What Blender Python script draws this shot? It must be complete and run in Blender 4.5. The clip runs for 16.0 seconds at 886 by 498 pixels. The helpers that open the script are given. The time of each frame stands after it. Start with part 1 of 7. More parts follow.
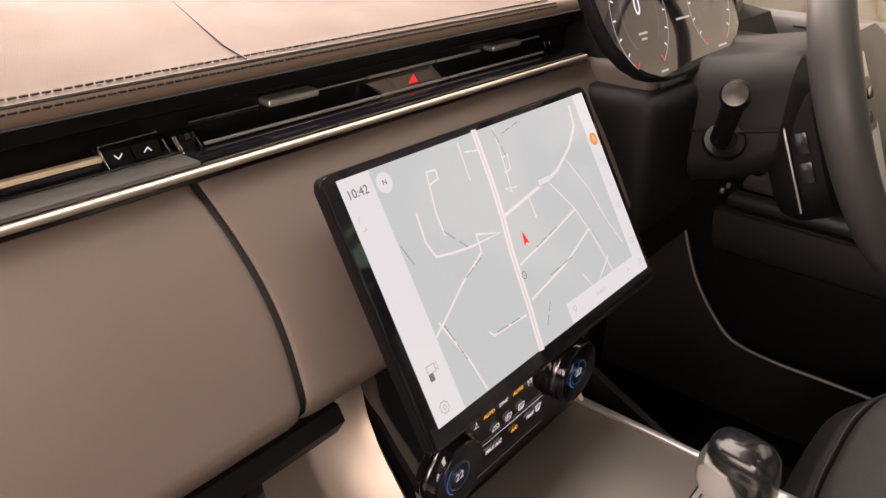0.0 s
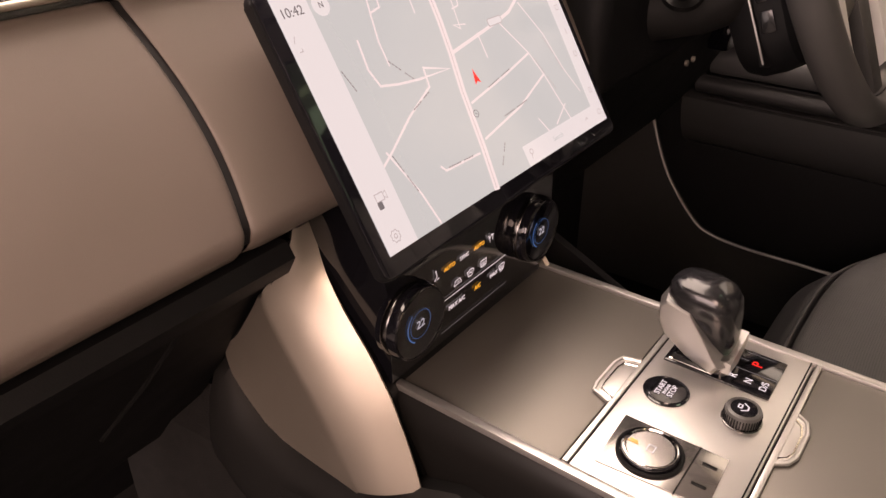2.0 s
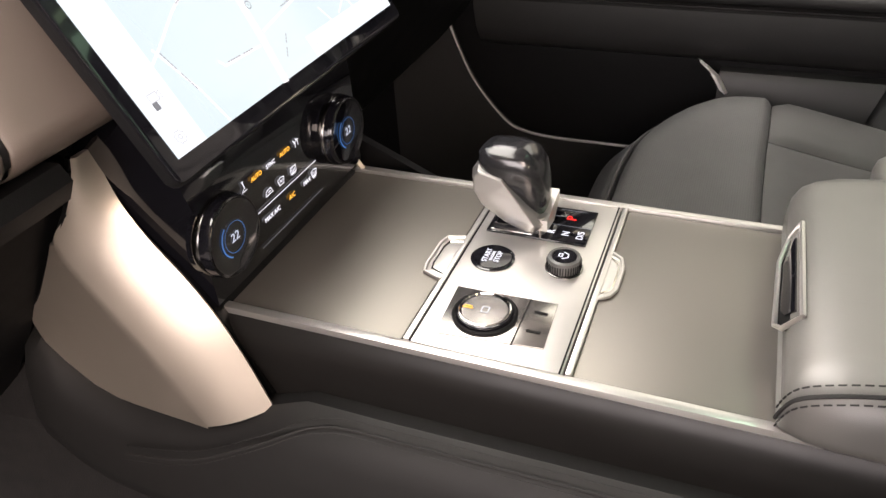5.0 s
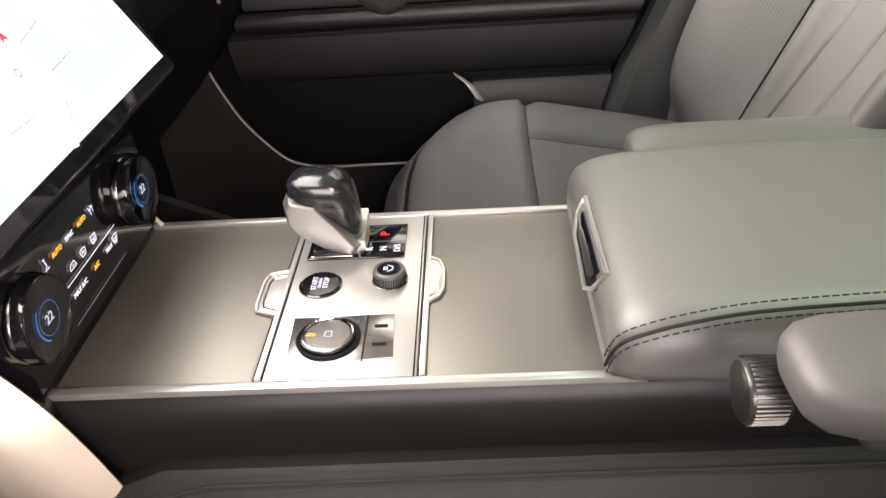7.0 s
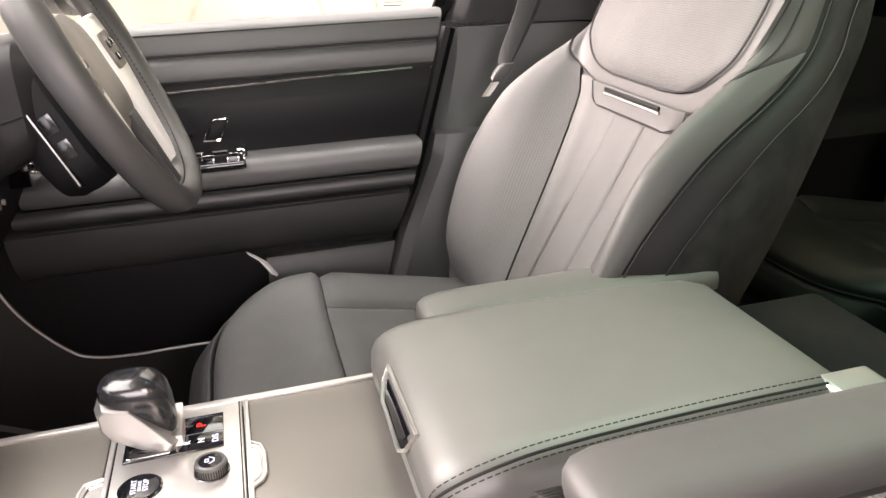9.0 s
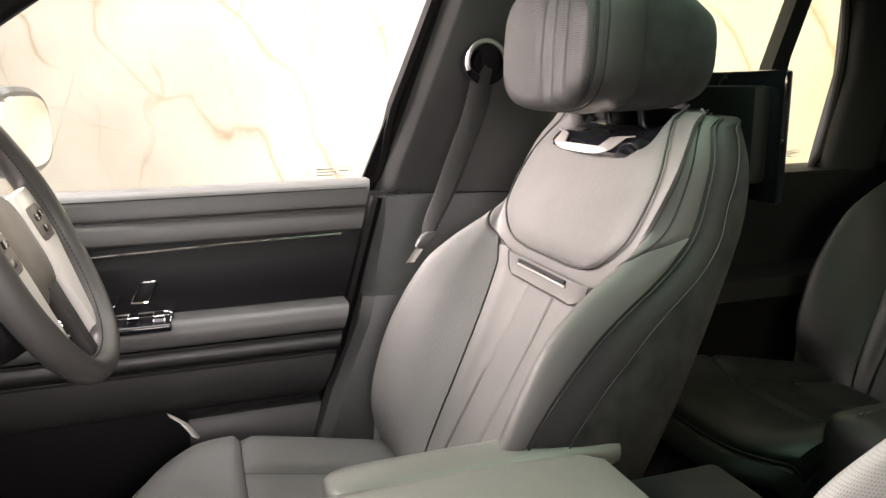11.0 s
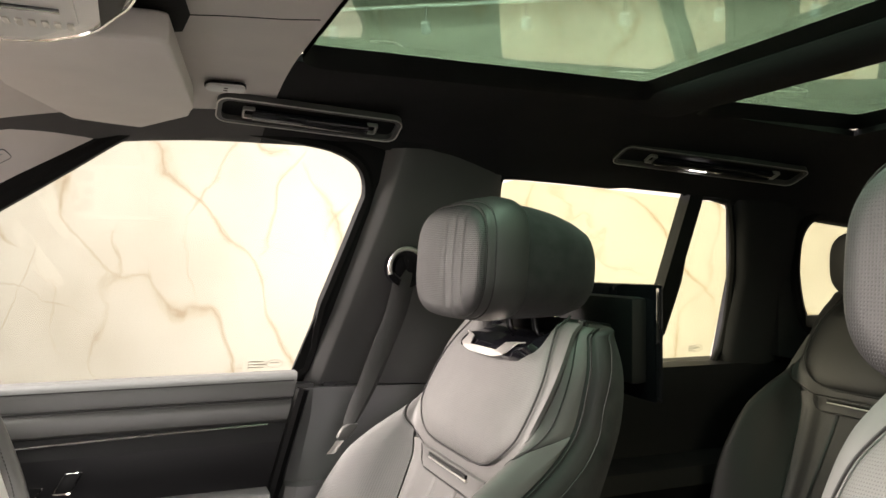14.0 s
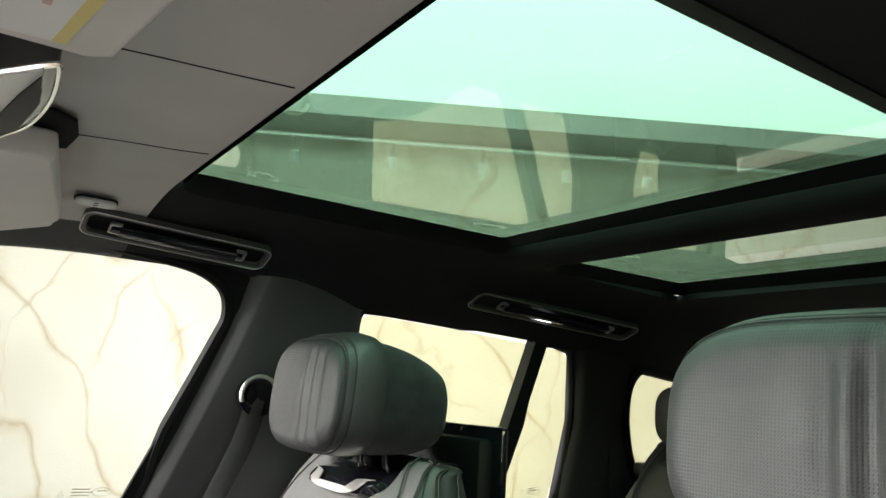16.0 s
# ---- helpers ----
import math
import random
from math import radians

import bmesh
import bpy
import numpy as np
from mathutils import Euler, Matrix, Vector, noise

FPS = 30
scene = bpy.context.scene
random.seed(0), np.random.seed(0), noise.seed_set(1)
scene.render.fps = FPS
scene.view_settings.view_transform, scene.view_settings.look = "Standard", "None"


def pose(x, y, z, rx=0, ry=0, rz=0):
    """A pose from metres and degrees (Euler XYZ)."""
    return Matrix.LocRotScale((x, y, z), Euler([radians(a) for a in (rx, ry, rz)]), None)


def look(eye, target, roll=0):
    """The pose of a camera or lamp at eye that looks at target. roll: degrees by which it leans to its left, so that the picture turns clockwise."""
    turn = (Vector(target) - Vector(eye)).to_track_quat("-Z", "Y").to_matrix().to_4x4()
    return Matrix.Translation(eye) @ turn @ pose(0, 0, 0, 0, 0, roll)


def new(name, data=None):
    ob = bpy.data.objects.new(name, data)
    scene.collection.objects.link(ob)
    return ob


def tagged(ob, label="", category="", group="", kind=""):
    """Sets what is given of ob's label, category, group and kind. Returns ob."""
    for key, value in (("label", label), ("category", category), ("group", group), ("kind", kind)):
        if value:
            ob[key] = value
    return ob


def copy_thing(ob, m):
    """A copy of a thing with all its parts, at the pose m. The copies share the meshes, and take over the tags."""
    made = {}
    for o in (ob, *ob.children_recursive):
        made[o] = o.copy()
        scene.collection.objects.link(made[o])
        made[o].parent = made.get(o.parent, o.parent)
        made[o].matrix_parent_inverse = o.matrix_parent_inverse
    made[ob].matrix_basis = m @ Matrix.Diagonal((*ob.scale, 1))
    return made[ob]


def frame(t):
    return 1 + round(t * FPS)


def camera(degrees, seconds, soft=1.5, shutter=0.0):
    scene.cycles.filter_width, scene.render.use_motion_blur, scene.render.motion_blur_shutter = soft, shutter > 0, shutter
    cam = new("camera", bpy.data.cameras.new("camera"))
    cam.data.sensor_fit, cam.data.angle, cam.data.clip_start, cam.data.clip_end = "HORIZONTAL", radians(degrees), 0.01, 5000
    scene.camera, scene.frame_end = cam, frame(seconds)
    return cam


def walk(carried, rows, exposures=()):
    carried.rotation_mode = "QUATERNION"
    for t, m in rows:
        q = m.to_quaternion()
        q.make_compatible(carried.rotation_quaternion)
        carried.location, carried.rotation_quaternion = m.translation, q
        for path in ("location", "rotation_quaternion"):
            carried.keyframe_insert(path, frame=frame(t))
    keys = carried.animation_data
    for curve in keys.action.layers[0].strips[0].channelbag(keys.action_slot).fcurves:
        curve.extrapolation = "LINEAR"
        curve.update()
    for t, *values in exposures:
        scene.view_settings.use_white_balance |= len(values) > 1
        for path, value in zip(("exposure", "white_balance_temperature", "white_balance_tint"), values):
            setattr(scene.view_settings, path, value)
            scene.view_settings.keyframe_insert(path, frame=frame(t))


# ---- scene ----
import functools

cam = camera(61.0, 16.0)
PATH = [
    (0, (-0.4312, -0.2294, 0.9084), (0.2669, 0.3298, 0.4613), 1.74),
    (0.5, (-0.4371, -0.2377, 0.8940), (0.2586, 0.3140, 0.4340), 1.40),
    (1, (-0.4412, -0.2456, 0.8717), (0.2530, 0.2969, 0.3986), 0.89),
    (1.5, (-0.4390, -0.2540, 0.8540), (0.2510, 0.2780, 0.3632), 0.39),
    (2, (-0.4357, -0.2607, 0.8367), (0.2505, 0.2579, 0.3267), -0.26),
    (2.5, (-0.4280, -0.2643, 0.8228), (0.2599, 0.2323, 0.2935), -0.71),
    (3, (-0.4184, -0.2687, 0.8137), (0.2743, 0.2008, 0.2663), -1.04),
    (3.5, (-0.4161, -0.2734, 0.8072), (0.2905, 0.1633, 0.2505), -1.33),
    (4, (-0.4238, -0.2804, 0.8014), (0.3003, 0.1196, 0.2395), -1.80),
    (4.2, (-0.4278, -0.2873, 0.7985), (0.3004, 0.1034, 0.2354), -2.32),
    (6.3, (-0.4568, -0.2751, 0.7915), (0.3516, -0.1250, 0.2223), -4.19),
    (6.5, (-0.4602, -0.2716, 0.7945), (0.3551, -0.1492, 0.2285), -4.28),
    (7, (-0.4696, -0.2603, 0.8003), (0.3634, -0.2122, 0.2492), -4.23),
    (7.5, (-0.4834, -0.2537, 0.8086), (0.3624, -0.2831, 0.2758), -3.94),
    (8, (-0.4941, -0.2543, 0.8233), (0.3656, -0.3719, 0.3261), -3.14),
    (8.5, (-0.5031, -0.2499, 0.8363), (0.3731, -0.4369, 0.3921), -2.81),
    (9, (-0.5180, -0.2486, 0.8506), (0.3736, -0.4857, 0.4646), -2.20),
    (9.5, (-0.5292, -0.2657, 0.8733), (0.3746, -0.5327, 0.5387), -1.85),
    (10, (-0.5448, -0.2800, 0.8952), (0.3674, -0.5708, 0.6065), -1.25),
    (10.2, (-0.5477, -0.2851, 0.8961), (0.3686, -0.5818, 0.6269), -1.21),
    (12.3, (-0.5927, -0.2947, 0.9237), (0.3369, -0.6331, 0.7774), 0.41),
    (12.5, (-0.6048, -0.3053, 0.9289), (0.3262, -0.6451, 0.7959), 0.40),
    (13, (-0.6436, -0.3417, 0.9370), (0.2906, -0.6859, 0.8434), 0.21),
    (13.5, (-0.6723, -0.3462, 0.9425), (0.2625, -0.6987, 0.8978), 0.09),
    (14, (-0.6873, -0.3258, 0.9541), (0.2407, -0.6979, 0.9697), 0.22),
    (14.5, (-0.7033, -0.3043, 0.9614), (0.2057, -0.7153, 1.0309), 1.14),
    (15, (-0.7128, -0.2934, 0.9648), (0.1710, -0.7463, 1.0823), 2.32),
    (15.5, (-0.7192, -0.2877, 0.9648), (0.1339, -0.7839, 1.1259), 3.49),
    (16, (-0.7230, -0.2832, 0.9653), (0.1013, -0.8166, 1.1553), 3.79),
]
EXPOSURES = [(0, 0.14, 7250, 29), (1.0, 0.14, 7400, 31), (2.0, 0.15, 7850, 36), (3.0, 0.3, 7500, 31), (4.0, 0.66, 6900, 21), (6.5, 0.92, 6500, 19), (8.0, 1.20, 6500, 20), (8.7, 1.28, 6500, 21), (9.5, 1.34, 6400, 23), (10.2, 1.30, 6300, 23), (12.3, 0.76, 6800, 16), (14.0, 0.76, 6550, 17), (15.0, 0.68, 6400, 12), (16.0, 0.62, 5950, 7)]
walk(cam, [(t, look(eye, target, roll)) for t, eye, target, roll in PATH], EXPOSURES)

# ---------- world, added area lights, exposure --------
world = bpy.data.worlds.new("showroom_world")
scene.world = world
world.use_nodes = True
world.node_tree.nodes["Background"].inputs[0].default_value = (1.0, 0.97, 0.93, 1)
world.node_tree.nodes["Background"].inputs[1].default_value = 0.03


def area(name, loc, target, sx, sy, power, color, spread=180):
    la = bpy.data.lights.new(name, "AREA")
    la.shape, la.size, la.size_y, la.energy, la.color = "RECTANGLE", sx, sy, power, color
    la.spread = radians(spread)
    ob = new(name, la)
    ob.matrix_world = look(loc, target)
    return ob


WARM = (1.0, 0.88, 0.76)
# unseen lamps added past the open passenger door, ahead of the windscreen, above the marble wall
area("open_door_rear_fill", (-2.2, -1.9, 2.0), (-0.2, 0.0, 0.65), 2.0, 1.3, 86, (1.0, 0.85, 0.72))
area("front_side_fill", (1.55, 2.35, 1.95), (0.30, -0.40, 0.75), 2.6, 1.1, 195, (1.0, 0.91, 0.82), 110)
area("open_door_side_fill", (-4.6, -0.30, 1.75), (0.3, -0.4, 0.6), 3.2, 1.7, 105, (1.0, 0.945, 0.90))
area("marble_wall_fill", (2.42, -1.80, 3.28), (3.28, -2.31, 0.3), 5.5, 0.3, 8, (1.0, 0.86, 0.66))


# ---------- materials ----------
def nodes_of(name):
    m = bpy.data.materials.new(name)
    m.use_nodes = True
    nt = m.node_tree
    return m, nt, nt.nodes["Principled BSDF"]


def link(nt, a, b):
    nt.links.new(a, b)


def mat(name, base, rough=0.5, metal=0.0, grain=0.0, grain_scale=400.0, stain=0.12, stain_scale=6.0, rough_var=0.08, coat=0.0, spec=0.5, sheen=0.0, kind="noise"):
    """A surface with stains (large), grain (fine relief) and uneven gloss, on object coordinates in metres."""
    m, nt, b = nodes_of(name)
    co = nt.nodes.new("ShaderNodeTexCoord")
    n1 = nt.nodes.new("ShaderNodeTexNoise")
    n1.inputs["Scale"].default_value, n1.inputs["Detail"].default_value = stain_scale, 4
    link(nt, co.outputs["Object"], n1.inputs["Vector"])
    ramp = nt.nodes.new("ShaderNodeMapRange")
    ramp.inputs["From Min"].default_value, ramp.inputs["From Max"].default_value = 0.3, 0.7
    ramp.inputs["To Min"].default_value, ramp.inputs["To Max"].default_value = 1 - stain, 1 + stain
    link(nt, n1.outputs["Fac"], ramp.inputs["Value"])
    mul = nt.nodes.new("ShaderNodeVectorMath")
    mul.operation = "SCALE"
    mul.inputs[0].default_value = base
    link(nt, ramp.outputs["Result"], mul.inputs["Scale"])
    link(nt, mul.outputs["Vector"], b.inputs["Base Color"])
    r2 = nt.nodes.new("ShaderNodeMapRange")
    r2.inputs["To Min"].default_value, r2.inputs["To Max"].default_value = max(rough - rough_var, 0.02), rough + rough_var
    n3 = nt.nodes.new("ShaderNodeTexNoise")
    n3.inputs["Scale"].default_value, n3.inputs["Detail"].default_value = stain_scale * 5, 3
    link(nt, co.outputs["Object"], n3.inputs["Vector"])
    link(nt, n3.outputs["Fac"], r2.inputs["Value"])
    link(nt, r2.outputs["Result"], b.inputs["Roughness"])
    b.inputs["Metallic"].default_value = metal
    b.inputs["Specular IOR Level"].default_value = spec
    b.inputs["Coat Weight"].default_value = coat
    b.inputs["Coat Roughness"].default_value = 0.05
    b.inputs["Sheen Weight"].default_value = sheen
    if grain:
        if kind == "leather":
            n2 = nt.nodes.new("ShaderNodeTexVoronoi")
            out = n2.outputs["Distance"]
        else:
            n2 = nt.nodes.new("ShaderNodeTexNoise")
            n2.inputs["Detail"].default_value = 3
            out = n2.outputs["Fac"]
        n2.inputs["Scale"].default_value = grain_scale
        link(nt, co.outputs["Object"], n2.inputs["Vector"])
        bump = nt.nodes.new("ShaderNodeBump")
        bump.inputs["Strength"].default_value, bump.inputs["Distance"].default_value = grain, 0.001
        link(nt, out, bump.inputs["Height"])
        link(nt, bump.outputs["Normal"], b.inputs["Normal"])
    return m


def perforated(name, base, rough, pitch=0.0040, hole=0.22, dark=0.5, plane=None, spec=0.5):
    """Leather with a grid of small punched holes, laid out on the pad's own metres."""
    m = mat(name, base, rough, grain=0.0, spec=spec)
    nt = m.node_tree
    b = nt.nodes["Principled BSDF"]
    if plane:
        tc = nt.nodes.new("ShaderNodeTexCoord")
        parts = nt.nodes.new("ShaderNodeSeparateXYZ")
        link(nt, tc.outputs["Object"], parts.inputs[0])
        uv = nt.nodes.new("ShaderNodeCombineXYZ")
        link(nt, parts.outputs[plane[0]], uv.inputs[0])
        link(nt, parts.outputs[plane[1]], uv.inputs[1])
        lay = uv.outputs[0]
    else:
        lay = nt.nodes.new("ShaderNodeUVMap").outputs["UV"]
    sc = nt.nodes.new("ShaderNodeVectorMath")
    sc.operation = "SCALE"
    sc.inputs["Scale"].default_value = 1 / pitch
    link(nt, lay, sc.inputs[0])
    fr = nt.nodes.new("ShaderNodeVectorMath")
    fr.operation = "FRACTION"
    link(nt, sc.outputs["Vector"], fr.inputs[0])
    sub = nt.nodes.new("ShaderNodeVectorMath")
    sub.operation = "SUBTRACT"
    sub.inputs[1].default_value = (0.5, 0.5, 0)
    link(nt, fr.outputs["Vector"], sub.inputs[0])
    sep = nt.nodes.new("ShaderNodeVectorMath")
    sep.operation = "MULTIPLY"
    sep.inputs[1].default_value = (1, 1, 0)
    link(nt, sub.outputs["Vector"], sep.inputs[0])
    ln = nt.nodes.new("ShaderNodeVectorMath")
    ln.operation = "LENGTH"
    link(nt, sep.outputs["Vector"], ln.inputs[0])
    mr = nt.nodes.new("ShaderNodeMapRange")
    mr.inputs["From Min"].default_value, mr.inputs["From Max"].default_value = hole, hole + 0.14
    mr.inputs["To Min"].default_value, mr.inputs["To Max"].default_value = dark, 1.0
    link(nt, ln.outputs["Value"], mr.inputs["Value"])
    old = b.inputs["Base Color"].links[0].from_socket
    mul = nt.nodes.new("ShaderNodeVectorMath")
    mul.operation = "SCALE"
    link(nt, old, mul.inputs[0])
    link(nt, mr.outputs["Result"], mul.inputs["Scale"])
    link(nt, mul.outputs["Vector"], b.inputs["Base Color"])
    bump = nt.nodes.new("ShaderNodeBump")
    bump.inputs["Strength"].default_value, bump.inputs["Distance"].default_value = 0.6, 0.0008
    link(nt, mr.outputs["Result"], bump.inputs["Height"])
    link(nt, bump.outputs["Normal"], b.inputs["Normal"])
    return m


def glow(name, color, strength, rough=0.2):
    m, nt, b = nodes_of(name)
    b.inputs["Base Color"].default_value = (*[c * 0.02 for c in color], 1)
    b.inputs["Roughness"].default_value = rough
    b.inputs["Emission Color"].default_value = (*color, 1)
    b.inputs["Emission Strength"].default_value = strength
    return m


def glass(name, tint, rough=0.0):
    """Thin pane: mirror-like reflection by Fresnel over a tinted clear body."""
    m = bpy.data.materials.new(name)
    m.use_nodes = True
    nt = m.node_tree
    nt.nodes.remove(nt.nodes["Principled BSDF"])
    out = nt.nodes["Material Output"]
    tr = nt.nodes.new("ShaderNodeBsdfTransparent")
    tr.inputs[0].default_value = (*tint, 1)
    gl = nt.nodes.new("ShaderNodeBsdfGlossy")
    gl.inputs["Roughness"].default_value = rough
    lw = nt.nodes.new("ShaderNodeLayerWeight")
    lw.inputs["Blend"].default_value = 0.5
    pw = nt.nodes.new("ShaderNodeMath")
    pw.operation = "POWER"
    pw.inputs[1].default_value = 4.0
    link(nt, lw.outputs["Facing"], pw.inputs[0])
    fr = nt.nodes.new("ShaderNodeMapRange")
    fr.inputs["To Min"].default_value, fr.inputs["To Max"].default_value = 0.035, 0.9
    link(nt, pw.outputs[0], fr.inputs["Value"])
    mix = nt.nodes.new("ShaderNodeMixShader")
    link(nt, fr.outputs[0], mix.inputs[0])
    link(nt, tr.outputs[0], mix.inputs[1])
    link(nt, gl.outputs[0], mix.inputs[2])
    link(nt, mix.outputs[0], out.inputs["Surface"])
    return m


def marble_mat():
    """Cream slabs crossed by few long wandering veins: warped parallel lines that fade in and out."""
    m, nt, b = nodes_of("marble")
    co = nt.nodes.new("ShaderNodeTexCoord")

    def math_node(op, a, c=None):
        n = nt.nodes.new("ShaderNodeMath")
        n.operation = op
        for k, v in enumerate((a, c)):
            if v is None:
                continue
            if isinstance(v, (int, float)):
                n.inputs[k].default_value = v
            else:
                link(nt, v, n.inputs[k])
        return n.outputs[0]

    def noise_at(scale, detail, shift, rough=0.5):
        mp = nt.nodes.new("ShaderNodeMapping")
        mp.inputs["Location"].default_value = shift
        link(nt, co.outputs["Object"], mp.inputs["Vector"])
        n = nt.nodes.new("ShaderNodeTexNoise")
        n.inputs["Scale"].default_value, n.inputs["Detail"].default_value, n.inputs["Roughness"].default_value = scale, detail, rough
        link(nt, mp.outputs["Vector"], n.inputs["Vector"])
        return n.outputs["Fac"]

    def vein(normal, spacing, warp, width, strength, shift, cover):
        dot = nt.nodes.new("ShaderNodeVectorMath")
        dot.operation = "DOT_PRODUCT"
        dot.inputs[1].default_value = normal
        link(nt, co.outputs["Object"], dot.inputs[0])
        big = math_node("MULTIPLY", noise_at(0.9, 2, shift), warp)
        fine = math_node("MULTIPLY", noise_at(4.0, 6, shift, 0.65), 0.34 * spacing)
        at = math_node("ADD", math_node("ADD", dot.outputs["Value"], big), fine)
        fr = math_node("FRACT", math_node("DIVIDE", at, spacing))
        d = math_node("MULTIPLY", math_node("ABSOLUTE", math_node("SUBTRACT", fr, 0.5)), spacing)
        w = nt.nodes.new("ShaderNodeMapRange")
        w.inputs["From Min"].default_value, w.inputs["From Max"].default_value = cover, cover + 0.2
        w.inputs["To Min"].default_value, w.inputs["To Max"].default_value = 0.0, 1.0
        link(nt, noise_at(1.3, 2, (shift[1], shift[2], shift[0])), w.inputs["Value"])
        r = nt.nodes.new("ShaderNodeMapRange")
        r.interpolation_type = "SMOOTHSTEP"
        link(nt, math_node("ADD", math_node("MULTIPLY", w.outputs["Result"], width), 0.003), r.inputs["From Max"])
        r.inputs["To Min"].default_value, r.inputs["To Max"].default_value = 1.0, 0.0
        link(nt, d, r.inputs["Value"])
        return math_node("MULTIPLY", math_node("MULTIPLY", r.outputs["Result"], math_node("ADD", math_node("MULTIPLY", w.outputs["Result"], 0.9), 0.05)), 0.84 * strength)

    base = nt.nodes.new("ShaderNodeValToRGB")
    base.color_ramp.elements[0].position, base.color_ramp.elements[0].color = 0.25, (0.52, 0.475, 0.40, 1)
    base.color_ramp.elements[1].position, base.color_ramp.elements[1].color = 0.6, (0.62, 0.585, 0.51, 1)
    link(nt, noise_at(1.6, 8, (0, 0, 0)), base.inputs[0])
    out = base.outputs[0]
    for normal, spacing, warp, width, strength, shift, cover, color in (
            ((-0.42, -0.70, 0.58), 0.66, 1.5, 0.055, 0.62, (3.1, 0.4, 1.7), 0.36, (0.40, 0.29, 0.17, 1)),
            ((-0.42, -0.70, 0.58), 0.66, 1.5, 0.009, 0.55, (3.1, 0.4, 1.7), 0.38, (0.32, 0.22, 0.13, 1)),
            ((-0.50, -0.83, -0.22), 0.48, 1.3, 0.030, 0.50, (7.7, 2.0, 5.2), 0.40, (0.40, 0.29, 0.18, 1)),
            ((-0.50, -0.83, -0.22), 0.48, 1.3, 0.007, 0.45, (7.7, 2.0, 5.2), 0.44, (0.32, 0.23, 0.14, 1)),
            ((-0.10, -0.17, 0.98), 0.60, 1.4, 0.012, 0.40, (4.3, 9.0, 2.6), 0.48, (0.34, 0.25, 0.16, 1)),
            ((-0.25, -0.42, 0.87), 0.85, 1.2, 0.009, 0.45, (1.3, 6.0, 2.2), 0.44, (0.36, 0.28, 0.18, 1))):
        mixc = nt.nodes.new("ShaderNodeMix")
        mixc.data_type = "RGBA"
        link(nt, vein(normal, spacing, warp, width, strength, shift, cover), mixc.inputs["Factor"])
        link(nt, out, mixc.inputs[6])
        mixc.inputs[7].default_value = color
        out = mixc.outputs[2]
    link(nt, out, b.inputs["Base Color"])
    b.inputs["Roughness"].default_value = 0.6
    b.inputs["Specular IOR Level"].default_value = 0.2
    return m


LEATHER = mat("ebony_leather", (0.028, 0.027, 0.0262), 0.52, grain=0.10, grain_scale=1500, kind="leather", stain=0.08, spec=0.55)
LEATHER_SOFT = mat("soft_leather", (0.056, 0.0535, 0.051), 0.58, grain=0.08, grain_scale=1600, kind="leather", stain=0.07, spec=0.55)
DASHLEATHER = mat("warm_dash_leather", (0.120, 0.096, 0.081), 0.50, grain=0.09, grain_scale=1600, kind="leather", stain=0.06)
DASHTOP = mat("dash_top_leather", (0.058, 0.0395, 0.0275), 0.75, grain=0.12, grain_scale=1300, kind="leather", stain=0.06, spec=0.12)
DOORLEATHER = mat("dark_door_leather", (0.088, 0.0865, 0.085), 0.46, grain=0.09, grain_scale=1500, kind="leather", stain=0.06)
# rear seats' leather, darkened: the shade at the back is in its colour
SHADEDLEATHER = mat("shaded_rear_leather", (0.0055, 0.0055, 0.0053), 0.50, grain=0.1, grain_scale=1500, kind="leather", stain=0.06, spec=0.3)
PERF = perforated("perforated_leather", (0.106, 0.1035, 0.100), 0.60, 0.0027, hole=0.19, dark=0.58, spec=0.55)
# the thigh pad's leather, dimmed: weaker light on the shoulder is in the colour
PADPERF = perforated("dimmed_perforated_leather", (0.078, 0.076, 0.073), 0.62, 0.0027, hole=0.19, dark=0.62, spec=0.42)
SMOOTH = mat("smooth_insert_leather", (0.076, 0.0738, 0.071), 0.62, grain=0.07, grain_scale=1600, kind="leather", stain=0.06, spec=0.38)
SUEDE = mat("suede_cloth", (0.030, 0.0293, 0.0285), 0.95, grain=0.7, grain_scale=900, stain=0.32, stain_scale=30, sheen=0.04, spec=0.1)
PLASTIC = mat("black_soft_plastic", (0.006, 0.006, 0.0065), 0.55, spec=0.2, grain=0.15, grain_scale=1200, stain=0.1)
GLOSS = mat("piano_black", (0.006, 0.006, 0.008), 0.07, coat=0.6, stain=0.05, rough_var=0.02)
CHROME = mat("polished_chrome", (0.75, 0.74, 0.72), 0.09, metal=1.0, stain=0.04, rough_var=0.04)
DARKCHROME = mat("dark_satin_chrome", (0.16, 0.155, 0.15), 0.22, metal=1.0, stain=0.05)
KNOB = mat("satin_black_lever", (0.012, 0.012, 0.013), 0.22, coat=0.4, stain=0.05)
SILVER = mat("satin_silver", (0.62, 0.60, 0.57), 0.33, metal=0.85, grain=0.05, grain_scale=2500, stain=0.04)
SATIN = mat("champagne_satin_metal", (0.62, 0.55, 0.465), 0.42, metal=0.85, grain=0.08, grain_scale=2500, stain=0.04)
TRAY = mat("satin_grey_veneer", (0.175, 0.162, 0.143), 0.44, metal=0.60, stain=0.02, rough_var=0.0)
CONSOLESIDE = mat("dark_satin_console_side", (0.009, 0.0082, 0.0075), 0.36, stain=0.05, spec=0.3)
PANELGREY = mat("smoked_mirror_panel", (0.36, 0.34, 0.32), 0.16, metal=0.9, stain=0.03, rough_var=0.02)
VENTBLACK = mat("vent_black", (0.0035, 0.0035, 0.0035), 0.35, spec=0.2, stain=0.03)
